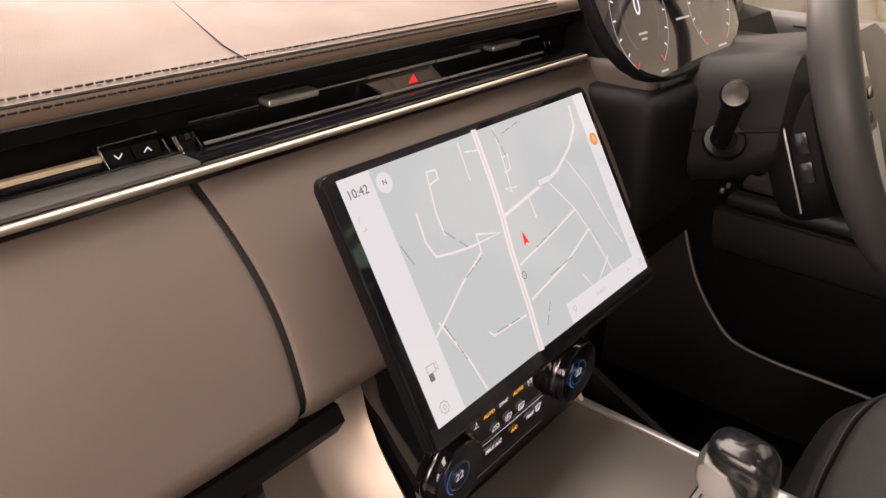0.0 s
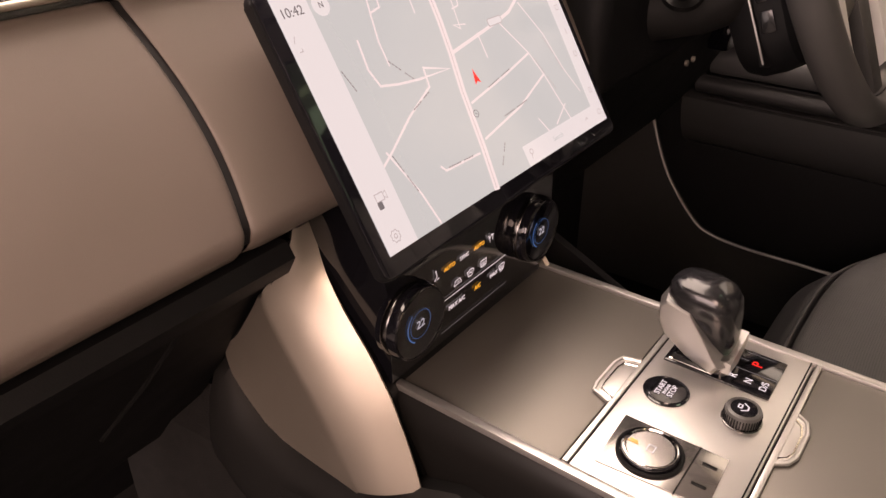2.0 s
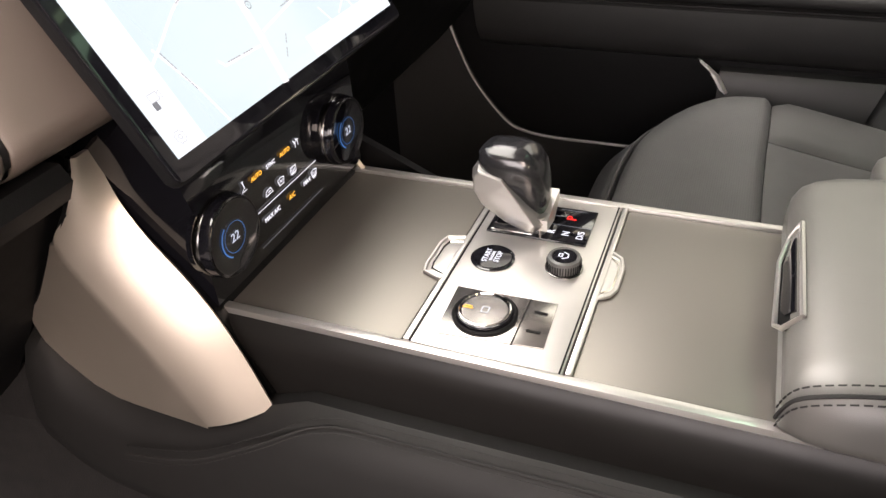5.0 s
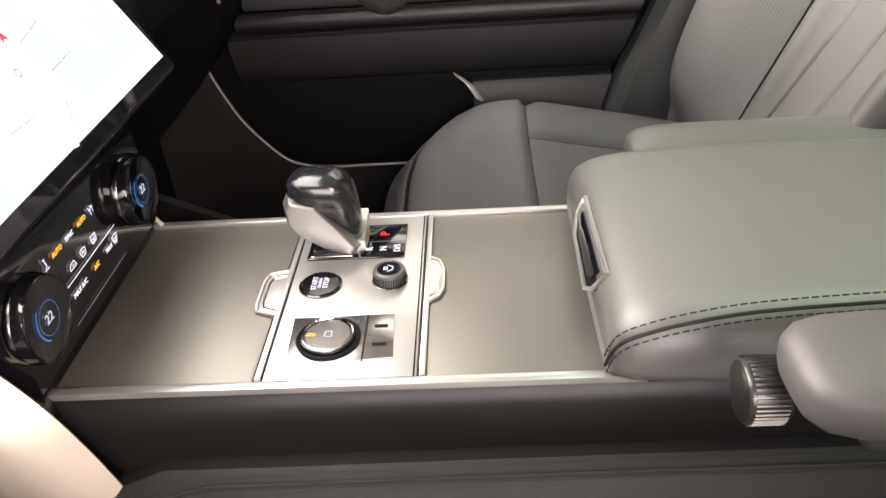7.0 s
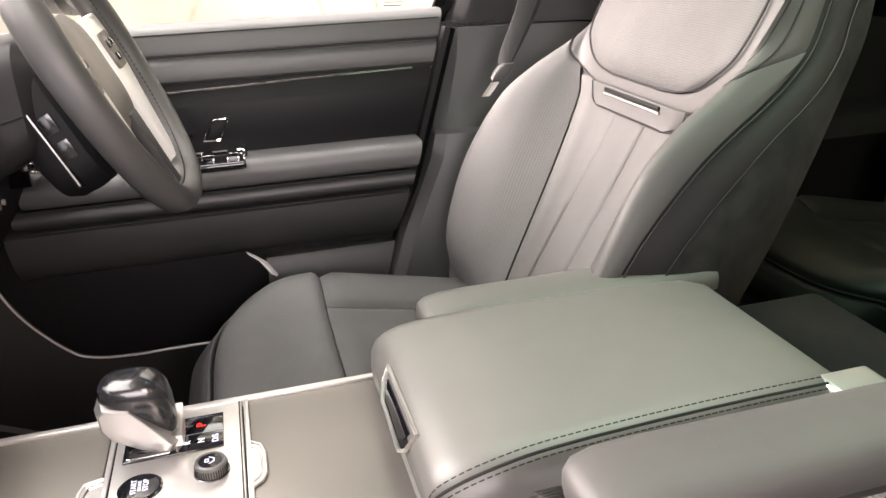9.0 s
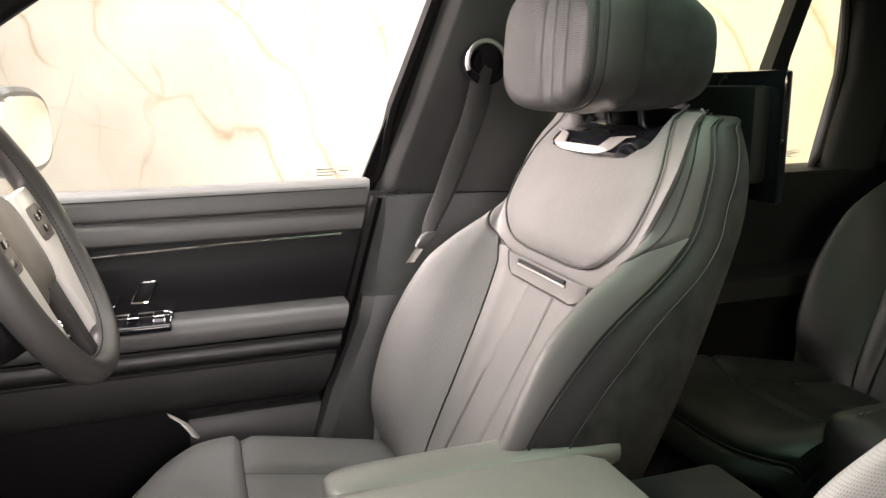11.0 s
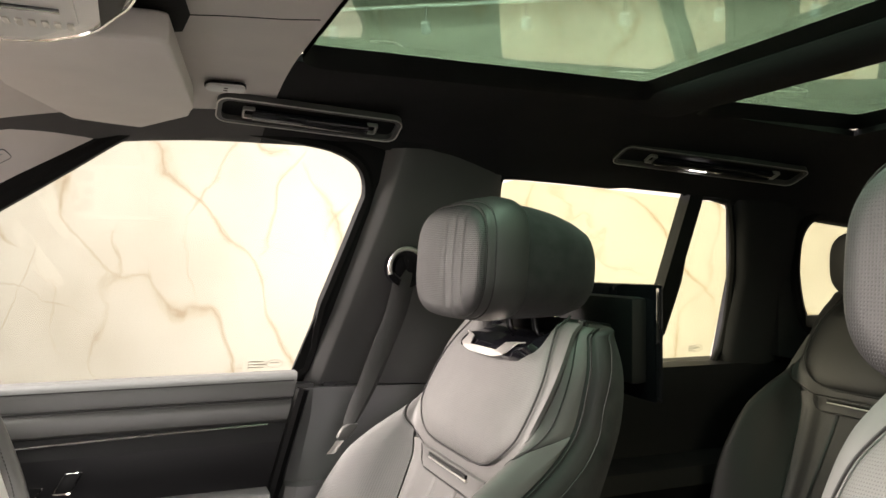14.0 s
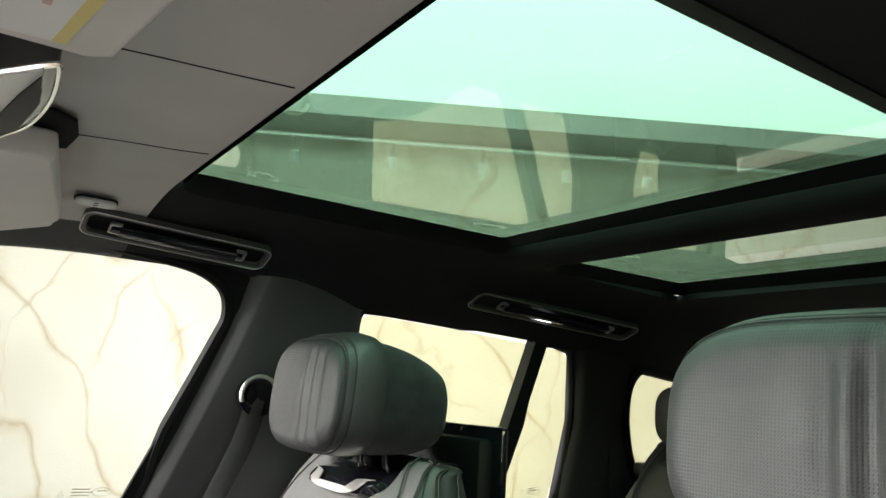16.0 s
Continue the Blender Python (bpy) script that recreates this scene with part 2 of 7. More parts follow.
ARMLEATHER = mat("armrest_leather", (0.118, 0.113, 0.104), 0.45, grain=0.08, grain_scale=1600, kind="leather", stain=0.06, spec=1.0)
CARPET = mat("dark_carpet", (0.006, 0.0055, 0.0055), 1.0, grain=1.0, grain_scale=700, stain=0.5, stain_scale=60)
HEADLINER = mat("headliner_cloth", (0.024, 0.024, 0.025), 0.95, grain=0.35, grain_scale=1800, stain=0.08, spec=0.1)
# LINING to HEADLINER, the cloth darkens in steps: light's fall-off put into colour
FADECLOTH = mat("half_lit_headliner_cloth", (0.10, 0.098, 0.098), 0.95, grain=0.35, grain_scale=1800, stain=0.06, spec=0.1)
# lining made paler for the visors: light on their undersides is in the colour
LITVISOR = mat("lit_visor_cloth", (0.80, 0.76, 0.725), 0.92, grain=0.35, grain_scale=1800, stain=0.05, spec=0.15)
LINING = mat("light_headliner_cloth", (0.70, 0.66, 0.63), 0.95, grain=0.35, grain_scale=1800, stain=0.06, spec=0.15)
SPOKEMETAL = mat("bright_satin_spoke", (0.88, 0.86, 0.83), 0.35, metal=0.15, stain=0.04)
GOLDMETAL = mat("pale_gold_metal", (0.86, 0.74, 0.54), 0.30, metal=0.12, stain=0.04, rough_var=0.03)
LEVERMETAL = mat("worn_satin_lever_metal", (0.46, 0.45, 0.43), 0.30, metal=0.9, stain=0.05)
TAUPE = mat("taupe_soft_plastic", (0.16, 0.145, 0.13), 0.45, stain=0.05)
DOORLOW = mat("black_lower_door_leather", (0.036, 0.0355, 0.035), 0.45, grain=0.09, grain_scale=1500, kind="leather", stain=0.08)
RIMLEATHER = mat("smooth_rim_leather", (0.060, 0.058, 0.0555), 0.46, grain=0.08, grain_scale=1500, kind="leather", stain=0.06, spec=0.6)
RIBMETAL = mat("ribbed_dark_metal", (0.09, 0.088, 0.085), 0.30, metal=0.9, stain=0.05)
RUBBER = mat("black_rubber", (0.008, 0.008, 0.008), 0.65, stain=0.1, spec=0.12)
THREAD = mat("black_thread", (0.012, 0.011, 0.011), 0.8)
BODY = mat("car_body_paint", (0.02, 0.02, 0.022), 0.3, coat=0.5)
WEBBING = mat("belt_webbing", (0.048, 0.047, 0.046), 0.75, grain=0.6, grain_scale=900, stain=0.1)
WHITE = mat("white_paint", (0.3, 0.29, 0.27), 0.7, stain=0.04, stain_scale=1.0)
PILLARGREY = mat("smooth_pillar_plastic", (0.065, 0.065, 0.0645), 0.42, stain=0.06)
DOORSATIN = mat("satin_black_insert", (0.004, 0.004, 0.0045), 0.40, stain=0.06, spec=0.15)
PALE = mat("pale_painted_metal", (0.7, 0.7, 0.68), 0.4, stain=0.03)
HANDLEGREY = mat("satin_grey_plastic", (0.075, 0.073, 0.071), 0.32, stain=0.05)
MAPINK = glow("map_label_grey", (0.50, 0.52, 0.54), 0.5)
GREYWALL = mat("grey_soffit_paint", (0.55, 0.55, 0.52), 0.7, stain=0.06, stain_scale=1.0)
TILE = mat("polished_floor_tile", (0.16, 0.15, 0.14), 0.12, stain=0.1, stain_scale=1.2)
MARBLE = marble_mat()
PANE = glass("clear_pane", (0.96, 0.97, 0.93))
REARPANE = glass("smoked_yellowish_pane", (0.84, 0.85, 0.73))
ROOFPANE = glass("green_tinted_pane", (0.50, 0.655, 0.55))
SCREEN = glow("lit_screen", (0.76, 0.92, 0.94), 0.58, 0.15)
SCREEN_SIDE = glow("lit_screen_margin", (0.87, 0.97, 1.0), 0.70, 0.15)
ROADWHITE = glow("map_road_white", (0.96, 0.98, 1.0), 0.71)
INK = glow("screen_ink_grey", (0.36, 0.38, 0.40), 0.4)
INK_LIGHT = glow("screen_ink_pale", (0.66, 0.69, 0.71), 0.6)
RED = glow("red_light", (1.0, 0.04, 0.03), 1.0)
AMBER = glow("amber_light", (1.0, 0.5, 0.05), 1.1)
ORANGE = glow("orange_badge", (0.85, 0.32, 0.03), 0.9)
LED = glow("white_symbol", (0.9, 0.93, 1.0), 0.9)
BLUE = glow("blue_symbol", (0.10, 0.32, 0.8), 0.35)
DIMLED = glow("dim_white_figures", (0.75, 0.85, 1.0), 0.45)
LABELWHITE = mat("printed_label_white", (0.90, 0.88, 0.87), 0.5, stain=0.03)
LABELYELLOW = mat("printed_label_yellow", (0.88, 0.74, 0.28), 0.5, stain=0.03)
LABELPINK = mat("printed_label_faded_red", (0.72, 0.52, 0.50), 0.5, stain=0.03)
LABELGREY = mat("printed_label_grey", (0.4, 0.4, 0.4), 0.5, stain=0.03)
SKYLIGHT = glow("luminous_ceiling", (1.0, 0.985, 0.95), 7.9)
FASCIA = glow("backlit_fascia", (1.0, 1.0, 0.92), 2.4)
LAMPGLOW = glow("reading_lamp", (1.0, 0.97, 0.92), 4.0)


# ---------- mesh helpers ----------
def obj(name, bm, material, parent=None, label="", sharp=38):
    me = bpy.data.meshes.new(name)
    bmesh.ops.recalc_face_normals(bm, faces=bm.faces)
    bm.to_mesh(me)
    bm.free()
    for p in me.polygons:
        p.use_smooth = True
    me.set_sharp_from_angle(angle=radians(sharp))
    me.materials.append(material)
    ob = new(name, me)
    if parent is not None:
        ob.parent = parent
    if label:
        ob["label"] = label
    return ob


part = obj


def thing(name, label, category, group="", kind="", loc=(0, 0, 0)):
    ob = new(name)
    ob.empty_display_size = 0.05
    ob.location = loc
    return tagged(ob, label, category, group, kind)


def rbox(x0, x1, y0, y1, z0, z1, r=0.003, seg=2, m=None, bm=None):
    bm = bm or bmesh.new()
    made = bmesh.ops.create_cube(bm, size=1)["verts"]
    for v in made:
        v.co = Vector(((x0 + x1) / 2 + v.co.x * (x1 - x0), (y0 + y1) / 2 + v.co.y * (y1 - y0), (z0 + z1) / 2 + v.co.z * (z1 - z0)))
    if r > 0:
        r = min(r, 0.49 * min(abs(x1 - x0), abs(y1 - y0), abs(z1 - z0)))
        edges = list({e for v in made for e in v.link_edges})
        res = bmesh.ops.bevel(bm, geom=edges, offset=r, segments=seg, affect="EDGES", profile=0.6)
        made = list({v for f in res["faces"] for v in f.verts} | {v for v in made if v.is_valid})
    if m is not None:
        bmesh.ops.transform(bm, matrix=m, verts=bm.verts if len(bm.verts) == len(made) else made)
    return bm


def prism(poly, depth, m, r=0.0, seg=2):
    """A flat outline (x, y) drawn out to +-depth / 2 in its own z, with rounded rims, laid by m."""
    bm = bmesh.new()
    lo = [bm.verts.new((x, y, -depth / 2)) for x, y in poly]
    hi = [bm.verts.new((x, y, depth / 2)) for x, y in poly]
    bm.faces.new(lo[::-1])
    bm.faces.new(hi)
    n = len(poly)
    for i in range(n):
        bm.faces.new((lo[i], lo[(i + 1) % n], hi[(i + 1) % n], hi[i]))
    if r:
        rims = [e for e in bm.edges if abs(e.verts[0].co.z - e.verts[1].co.z) < 1e-6]
        bmesh.ops.bevel(bm, geom=rims, offset=r, segments=seg, affect="EDGES", profile=0.6)
    bmesh.ops.transform(bm, matrix=m, verts=bm.verts)
    return bm


def rounded(w, h, r, n=5):
    """Outline of a rounded rectangle round the origin."""
    pts = []
    for cx, cy, a in ((w / 2 - r, h / 2 - r, 0), (-w / 2 + r, h / 2 - r, 90), (-w / 2 + r, -h / 2 + r, 180), (w / 2 - r, -h / 2 + r, 270)):
        pts += [(cx + r * math.cos(radians(a + 90 * i / n)), cy + r * math.sin(radians(a + 90 * i / n))) for i in range(n + 1)]
    return pts


def loft(rings, caps=True, closed=True, bm=None):
    bm = bm or bmesh.new()
    rows = [[bm.verts.new(p) for p in ring] for ring in rings]
    n = len(rows[0])
    for a, b in zip(rows, rows[1:]):
        for i in range(n if closed else n - 1):
            bm.faces.new((a[i], a[(i + 1) % n], b[(i + 1) % n], b[i]))
    if caps and closed:
        bm.faces.new(rows[0][::-1])
        bm.faces.new(rows[-1])
    return bm


def tube(pts, r, n=8, closed=False, bm=None, flat=1.0):
    """A round bar along a line of points; flat squeezes it across."""
    pts = [Vector(p) for p in pts]
    k = len(pts)
    rings = []
    side = None
    for i, p in enumerate(pts):
        a = pts[(i - 1) % k] if closed or i else pts[0]
        b = pts[(i + 1) % k] if closed or i < k - 1 else pts[-1]
        d = (b - a).normalized()
        if side is None:
            side = d.cross(Vector((0, 0, 1)) if abs(d.z) < 0.9 else Vector((1, 0, 0))).normalized()
        side = (side - d * side.dot(d)).normalized()
        up = d.cross(side)
        rings.append([p + r * (math.cos(2 * math.pi * j / n) * side + flat * math.sin(2 * math.pi * j / n) * up) for j in range(n)])
    if closed:
        rings.append(rings[0])
    return loft(rings, caps=not closed, bm=bm)


def lathe(profile, m, n=32, bm=None, ring=False):
    """A profile of (radius, height) turned round z, laid by m; ring: the profile closes on itself."""
    rings = [[m @ Vector((r * math.cos(2 * math.pi * i / n), r * math.sin(2 * math.pi * i / n), h)) for i in range(n)] for r, h in (profile + profile[:1] if ring else profile)]
    return loft(rings, caps=not ring, bm=bm)


def smooth_line(ctrl, n=10, closed=False):
    """Catmull-Rom through control points."""
    c = [Vector(p) for p in ctrl]
    k, out = len(c), []
    for i in range(k if closed else k - 1):
        if closed:
            p0, p1, p2, p3 = c[(i - 1) % k], c[i], c[(i + 1) % k], c[(i + 2) % k]
        else:
            p0, p1, p2, p3 = c[max(i - 1, 0)], c[i], c[i + 1], c[min(i + 2, k - 1)]
        for j in range(n):
            t = j / n
            out.append(0.5 * (2 * p1 + (p2 - p0) * t + (2 * p0 - 5 * p1 + 4 * p2 - p3) * t * t + (3 * p1 - p0 - 3 * p2 + p3) * t ** 3))
    if not closed:
        out.append(c[-1])
    return out


def sheet(fn, nu, nv, thick, bm=None):
    """A panel of even thickness on fn(u, v), u and v from 0 to 1, thickened along minus its normal."""
    bm = bm or bmesh.new()
    P = [[Vector(fn(i / nu, j / nv)) for j in range(nv + 1)] for i in range(nu + 1)]
    N = [[(P[min(i + 1, nu)][j] - P[max(i - 1, 0)][j]).cross(P[i][min(j + 1, nv)] - P[i][max(j - 1, 0)]).normalized() for j in range(nv + 1)] for i in range(nu + 1)]
    top = [[bm.verts.new(p) for p in row] for row in P]
    low = [[bm.verts.new(P[i][j] - thick * N[i][j]) for j in range(nv + 1)] for i in range(nu + 1)]
    for i in range(nu):
        for j in range(nv):
            bm.faces.new((top[i][j], top[i + 1][j], top[i + 1][j + 1], top[i][j + 1]))
            bm.faces.new((low[i][j], low[i][j + 1], low[i + 1][j + 1], low[i + 1][j]))
    rim = [(i, 0) for i in range(nu)] + [(nu, j) for j in range(nv)] + [(i, nv) for i in range(nu, 0, -1)] + [(0, j) for j in range(nv, 0, -1)]
    for (a, b), (c, d) in zip(rim, rim[1:] + rim[:1]):
        bm.faces.new((top[a][b], low[a][b], low[c][d], top[c][d]))
    return bm


def pad(fn, nu, nv, puff, sink=0.004, roundness=0.0, edge=0.16, wrinkle=0.0, seed=0.0):
    """An upholstered panel: fn(u, v) gives the foam below; the cover bulges by puff and dives to -sink at its seams. Its UV map is in metres."""
    bm = bmesh.new()
    uvl = bm.loops.layers.uv.new("UVMap")

    def uv(i, j):
        s, t = 2 * i / nu - 1, 2 * j / nv - 1
        s2, t2 = s * math.sqrt(1 - t * t / 2), t * math.sqrt(1 - s * s / 2)
        s, t = s + roundness * (s2 - s), t + roundness * (t2 - t)
        return (s + 1) / 2, (t + 1) / 2

    UV = [[uv(i, j) for j in range(nv + 1)] for i in range(nu + 1)]
    P = [[Vector(fn(*UV[i][j])) for j in range(nv + 1)] for i in range(nu + 1)]
    N = [[(P[min(i + 1, nu)][j] - P[max(i - 1, 0)][j]).cross(P[i][min(j + 1, nv)] - P[i][max(j - 1, 0)]).normalized() for j in range(nv + 1)] for i in range(nu + 1)]
    wide = (P[nu][nv // 2] - P[0][nv // 2]).length
    tall = (P[nu // 2][nv] - P[nu // 2][0]).length
    V = []
    for i in range(nu + 1):
        row = []
        for j in range(nv + 1):
            d = min(min(i, nu - i) / nu * wide, min(j, nv - j) / nv * tall) / (edge * min(wide, tall))
            h = math.sqrt(1 - (1 - min(d, 1)) ** 2)
            w = wrinkle * noise.noise(P[i][j] * 14 + Vector((seed, 0, 0))) * h if wrinkle else 0
            row.append(bm.verts.new(P[i][j] + N[i][j] * (h * (puff + sink) - sink + w)))
        V.append(row)
    for i in range(nu):
        for j in range(nv):
            f = bm.faces.new((V[i][j], V[i + 1][j], V[i + 1][j + 1], V[i][j + 1]))
            for lp, (a, b) in zip(f.loops, ((i, j), (i + 1, j), (i + 1, j + 1), (i, j + 1))):
                lp[uvl].uv = (UV[a][b][0] * wide, UV[a][b][1] * tall)
    # closed behind
    rim = [(i, 0) for i in range(nu)] + [(nu, j) for j in range(nv)] + [(i, nv) for i in range(nu, 0, -1)] + [(0, j) for j in range(nv, 0, -1)]
    back = [bm.verts.new(P[a][b] - N[a][b] * (sink + 0.008)) for a, b in rim]
    for k in range(len(rim)):
        a, b = rim[k]
        c, d = rim[(k + 1) % len(rim)]
        bm.faces.new((V[a][b], back[k], back[(k + 1) % len(rim)], V[c][d]))
    return bm


def stitches(pts, length=0.0045, gap=0.0025, r=0.0005, lift=(0, 0, 0.0006)):
    """A row of thread stitches along a line, joined into one mesh."""
    bm = bmesh.new()
    pts = [Vector(q) + Vector(lift) for q in pts]
    run = [0.0]
    for a, b in zip(pts, pts[1:]):
        run.append(run[-1] + (b - a).length)

    def at(d):
        k = 0
        while k < len(run) - 2 and run[k + 1] < d:
            k += 1
        return pts[k].lerp(pts[k + 1], (d - run[k]) / max(run[k + 1] - run[k], 1e-9))

    d = 0.0
    while d + length < run[-1]:
        tube([at(d), at(d + length)], r, 5, bm=bm)
        d += length + gap
    return bm


def text_mesh(body, size, m, align="CENTER"):
    cu = bpy.data.curves.new("text", "FONT")
    cu.body, cu.size, cu.align_x, cu.align_y, cu.extrude = body, size, align, "CENTER", 0.0001
    ob = bpy.data.objects.new("text", cu)
    me = bpy.data.meshes.new_from_object(ob)
    bpy.data.objects.remove(ob)
    bpy.data.curves.remove(cu)
    bm = bmesh.new()
    bm.from_mesh(me)
    bpy.data.meshes.remove(me)
    bmesh.ops.transform(bm, matrix=m, verts=bm.verts)
    return bm


def strips(lines, width, m, bm=None):
    """Flat bars of a width along 2D lines, laid by m."""
    bm = bm or bmesh.new()
    for line in lines:
        pts = [Vector(line[0])] + [Vector(b) for a, b in zip(line, line[1:]) if (Vector(b) - Vector(a)).length > 1e-6]
        dirs = [(b - a).normalized() for a, b in zip(pts, pts[1:])]
        pts[0], pts[-1] = pts[0] - dirs[0] * width * 0.3, pts[-1] + dirs[-1] * width * 0.3
        rows = []
        for k, p in enumerate(pts):
            a, b = dirs[max(k - 1, 0)], dirs[min(k, len(dirs) - 1)]
            na, nb = Vector((-a.y, a.x)), Vector((-b.y, b.x))
            n = na + nb if (na + nb).length > 0.2 else na
            n = n.normalized()
            n *= width / 2 / max(n.dot(na), 0.6)
            rows.append([bm.verts.new(m @ Vector((q.x, q.y, 0))) for q in (p + n, p - n)])
        for r, s in zip(rows, rows[1:]):
            bm.faces.new((r[0], r[1], s[1], s[0]))
    return bm


def bezel_ring(outer, inner, depth, m):
    """A frame between two outlines with the same count of points."""
    bm = bmesh.new()
    n = len(outer)
    rows = []
    for poly, z in ((inner, -depth / 2), (inner, depth / 2), (outer, depth / 2), (outer, -depth / 2)):
        rows.append([bm.verts.new(m @ Vector((x, y, z))) for x, y in poly])
    for a, b in zip(rows, rows[1:] + rows[:1]):
        for i in range(n):
            bm.faces.new((a[i], a[(i + 1) % n], b[(i + 1) % n], b[i]))
    return bm


# ---------- the showroom round the car ----------
GROUND = -0.55
tagged(obj("ground", rbox(-9, 9, -10, 9, GROUND - 0.1, GROUND, 0), TILE), "polished pale stone showroom floor under the car", "floor", kind="structure")
# the marble wall runs at an angle to the car
WDIR, WOUT = Vector((-0.513, -0.858, 0)), Vector((0.858, -0.513, 0))
WALL0 = Vector((3.25, -1.66, 0)) + 0.35 * WOUT


def wall_slab(name, a, b, z0, z1, thick, out, material, label):
    a, b, out = Vector(a), Vector(b), Vector(out).normalized()
    bm = loft([[a + Vector((0, 0, z0)), b + Vector((0, 0, z0)), b + out * thick + Vector((0, 0, z0)), a + out * thick + Vector((0, 0, z0))],
               [a + Vector((0, 0, z1)), b + Vector((0, 0, z1)), b + out * thick + Vector((0, 0, z1)), a + out * thick + Vector((0, 0, z1))]])
    return tagged(obj(name, bm, material), label, "wall", kind="structure")


wall_slab("wall_marble", WALL0 - 6 * WDIR, WALL0 + 7 * WDIR, GROUND, 2.5, 0.2, WOUT, MARBLE, "white marble slab wall with golden brown veins")
wall_slab("wall_north", (-9, 8.5, 0), (9, 8.5, 0), GROUND, 3.4, 0.2, (0, 1, 0), WHITE, "plain white showroom wall ahead of the car")
wall_slab("wall_south", (-9, -9.5, 0), (9, -9.5, 0), GROUND, 3.4, 0.2, (0, -1, 0), WHITE, "plain white showroom wall behind the car")
wall_slab("wall_west", (-8.5, -9.5, 0), (-8.5, 8.5, 0), GROUND, 3.4, 0.2, (-1, 0, 0), WHITE, "plain white showroom wall on the open door side")
P0 = Vector((3.25, -1.66, 0))
bm = loft([[P0 - 8 * WDIR + Vector((0, 0, z)), P0 + 8 * WDIR + Vector((0, 0, z)), P0 + 8 * WDIR + 1.2 * WOUT + Vector((0, 0, z)), P0 - 8 * WDIR + 1.2 * WOUT + Vector((0, 0, z))] for z in (2.5, 2.62)])
tagged(obj("ceiling_soffit", bm, GREYWALL), "grey painted soffit along the marble wall", "ceiling", kind="structure")
tagged(obj("ceiling_showroom", rbox(-9, 9, -10, 9, 3.4, 3.5, 0), WHITE), "plain white showroom ceiling", "ceiling", kind="structure")
bm = loft([[P0 + a * WDIR - b * WOUT + Vector((0, 0, z)) for a, b in ((-2.6, 1.6), (1.6, 1.6), (1.6, 5.8), (-2.6, 5.8))] for z in (3.33, 3.37)])
tagged(obj("ceiling_light_box", bm, SKYLIGHT), "large luminous ceiling panel above the car", "light panel", kind="structure")
tagged(obj("ceiling_step", loft([[P0 - 8 * WDIR + Vector((0, 0, z)), P0 + 8 * WDIR + Vector((0, 0, z)), P0 + 8 * WDIR + 0.06 * WOUT + Vector((0, 0, z)), P0 - 8 * WDIR + 0.06 * WOUT + Vector((0, 0, z))] for z in (2.62, 3.4)]), FASCIA), "backlit white fascia above the soffit", "light panel", kind="structure")
# track lights under the soffit
rail = thing("track_light_rail", "white track light rail hung under the soffit", "light rail")
part("rail", tube([P0 - 4 * WDIR + Vector((0, 0, 2.36)), P0 + 6 * WDIR + Vector((0, 0, 2.36))], 0.009, 6), PALE, rail)
for k in (-4, 5):
    part("hanger", tube([P0 + 1.0 * k * WDIR + Vector((0, 0, 2.36)), P0 + 1.0 * k * WDIR + Vector((0, 0, 2.5))], 0.006, 6), PALE, rail)
spot = thing("spotlight", "small white track spotlight on the rail", "spotlight", group="spotlights on the rail")
SP = look((0, 0, 0), (0.3, -0.18, -0.5))
part("housing", lathe([(0.010, 0.032), (0.026, 0.028), (0.028, -0.028), (0.024, -0.032)], SP, 16), PALE, spot)
part("lens", lathe([(0.001, -0.022), (0.020, -0.023), (0.020, -0.028), (0.001, -0.028)], SP, 16), LAMPGLOW, spot)
part("stem", tube([(0, 0, 0.03), (0, 0, 0.12)], 0.006, 6), WHITE, spot)
spot.location = P0 + 0.13 * WDIR + Vector((0, 0, 2.24))
for s in (-3.2, -2.6, -1.6, -0.9, -0.4, 0.68, 1.2, 1.68, 2.15, 3.1):
    copy_thing(spot, Matrix.Translation(P0 + s * WDIR + Vector((0, 0, 2.24))))

# ---------- the cabin's shell ----------
tagged(obj("floor", rbox(-0.80, 0.80, -2.3, 0.62, -0.04, 0.0, 0.01), CARPET), "dark carpet on the car's floor", "carpet", kind="structure")
tagged(obj("wall_bulkhead", rbox(-0.86, 0.86, 0.55, 0.62, -0.04, 0.82, 0.01), PLASTIC), "black bulkhead ahead of the footwells", "bulkhead", kind="structure")
tagged(obj("wall_tailgate", rbox(-0.80, 0.80, -2.36, -2.3, -0.04, 0.72, 0.01), PLASTIC), "black trim of the tailgate", "tailgate", kind="structure")


def roof_z(x, y):
    a = max(abs(x) - 0.36, 0) / 0.36
    z = 1.236 - (0.067 + 0.041 * min(max((-0.80 - y) / 0.25, 0), 1)) * a ** 1.8
    if y > -0.5:
        z -= 0.28 * (y + 0.5) ** 2
    if y < -1.1:
        z -= 0.045 * min(abs(y + 1.1), 0.6) + 0.1 * max(-1.7 - y, 0)
    return z


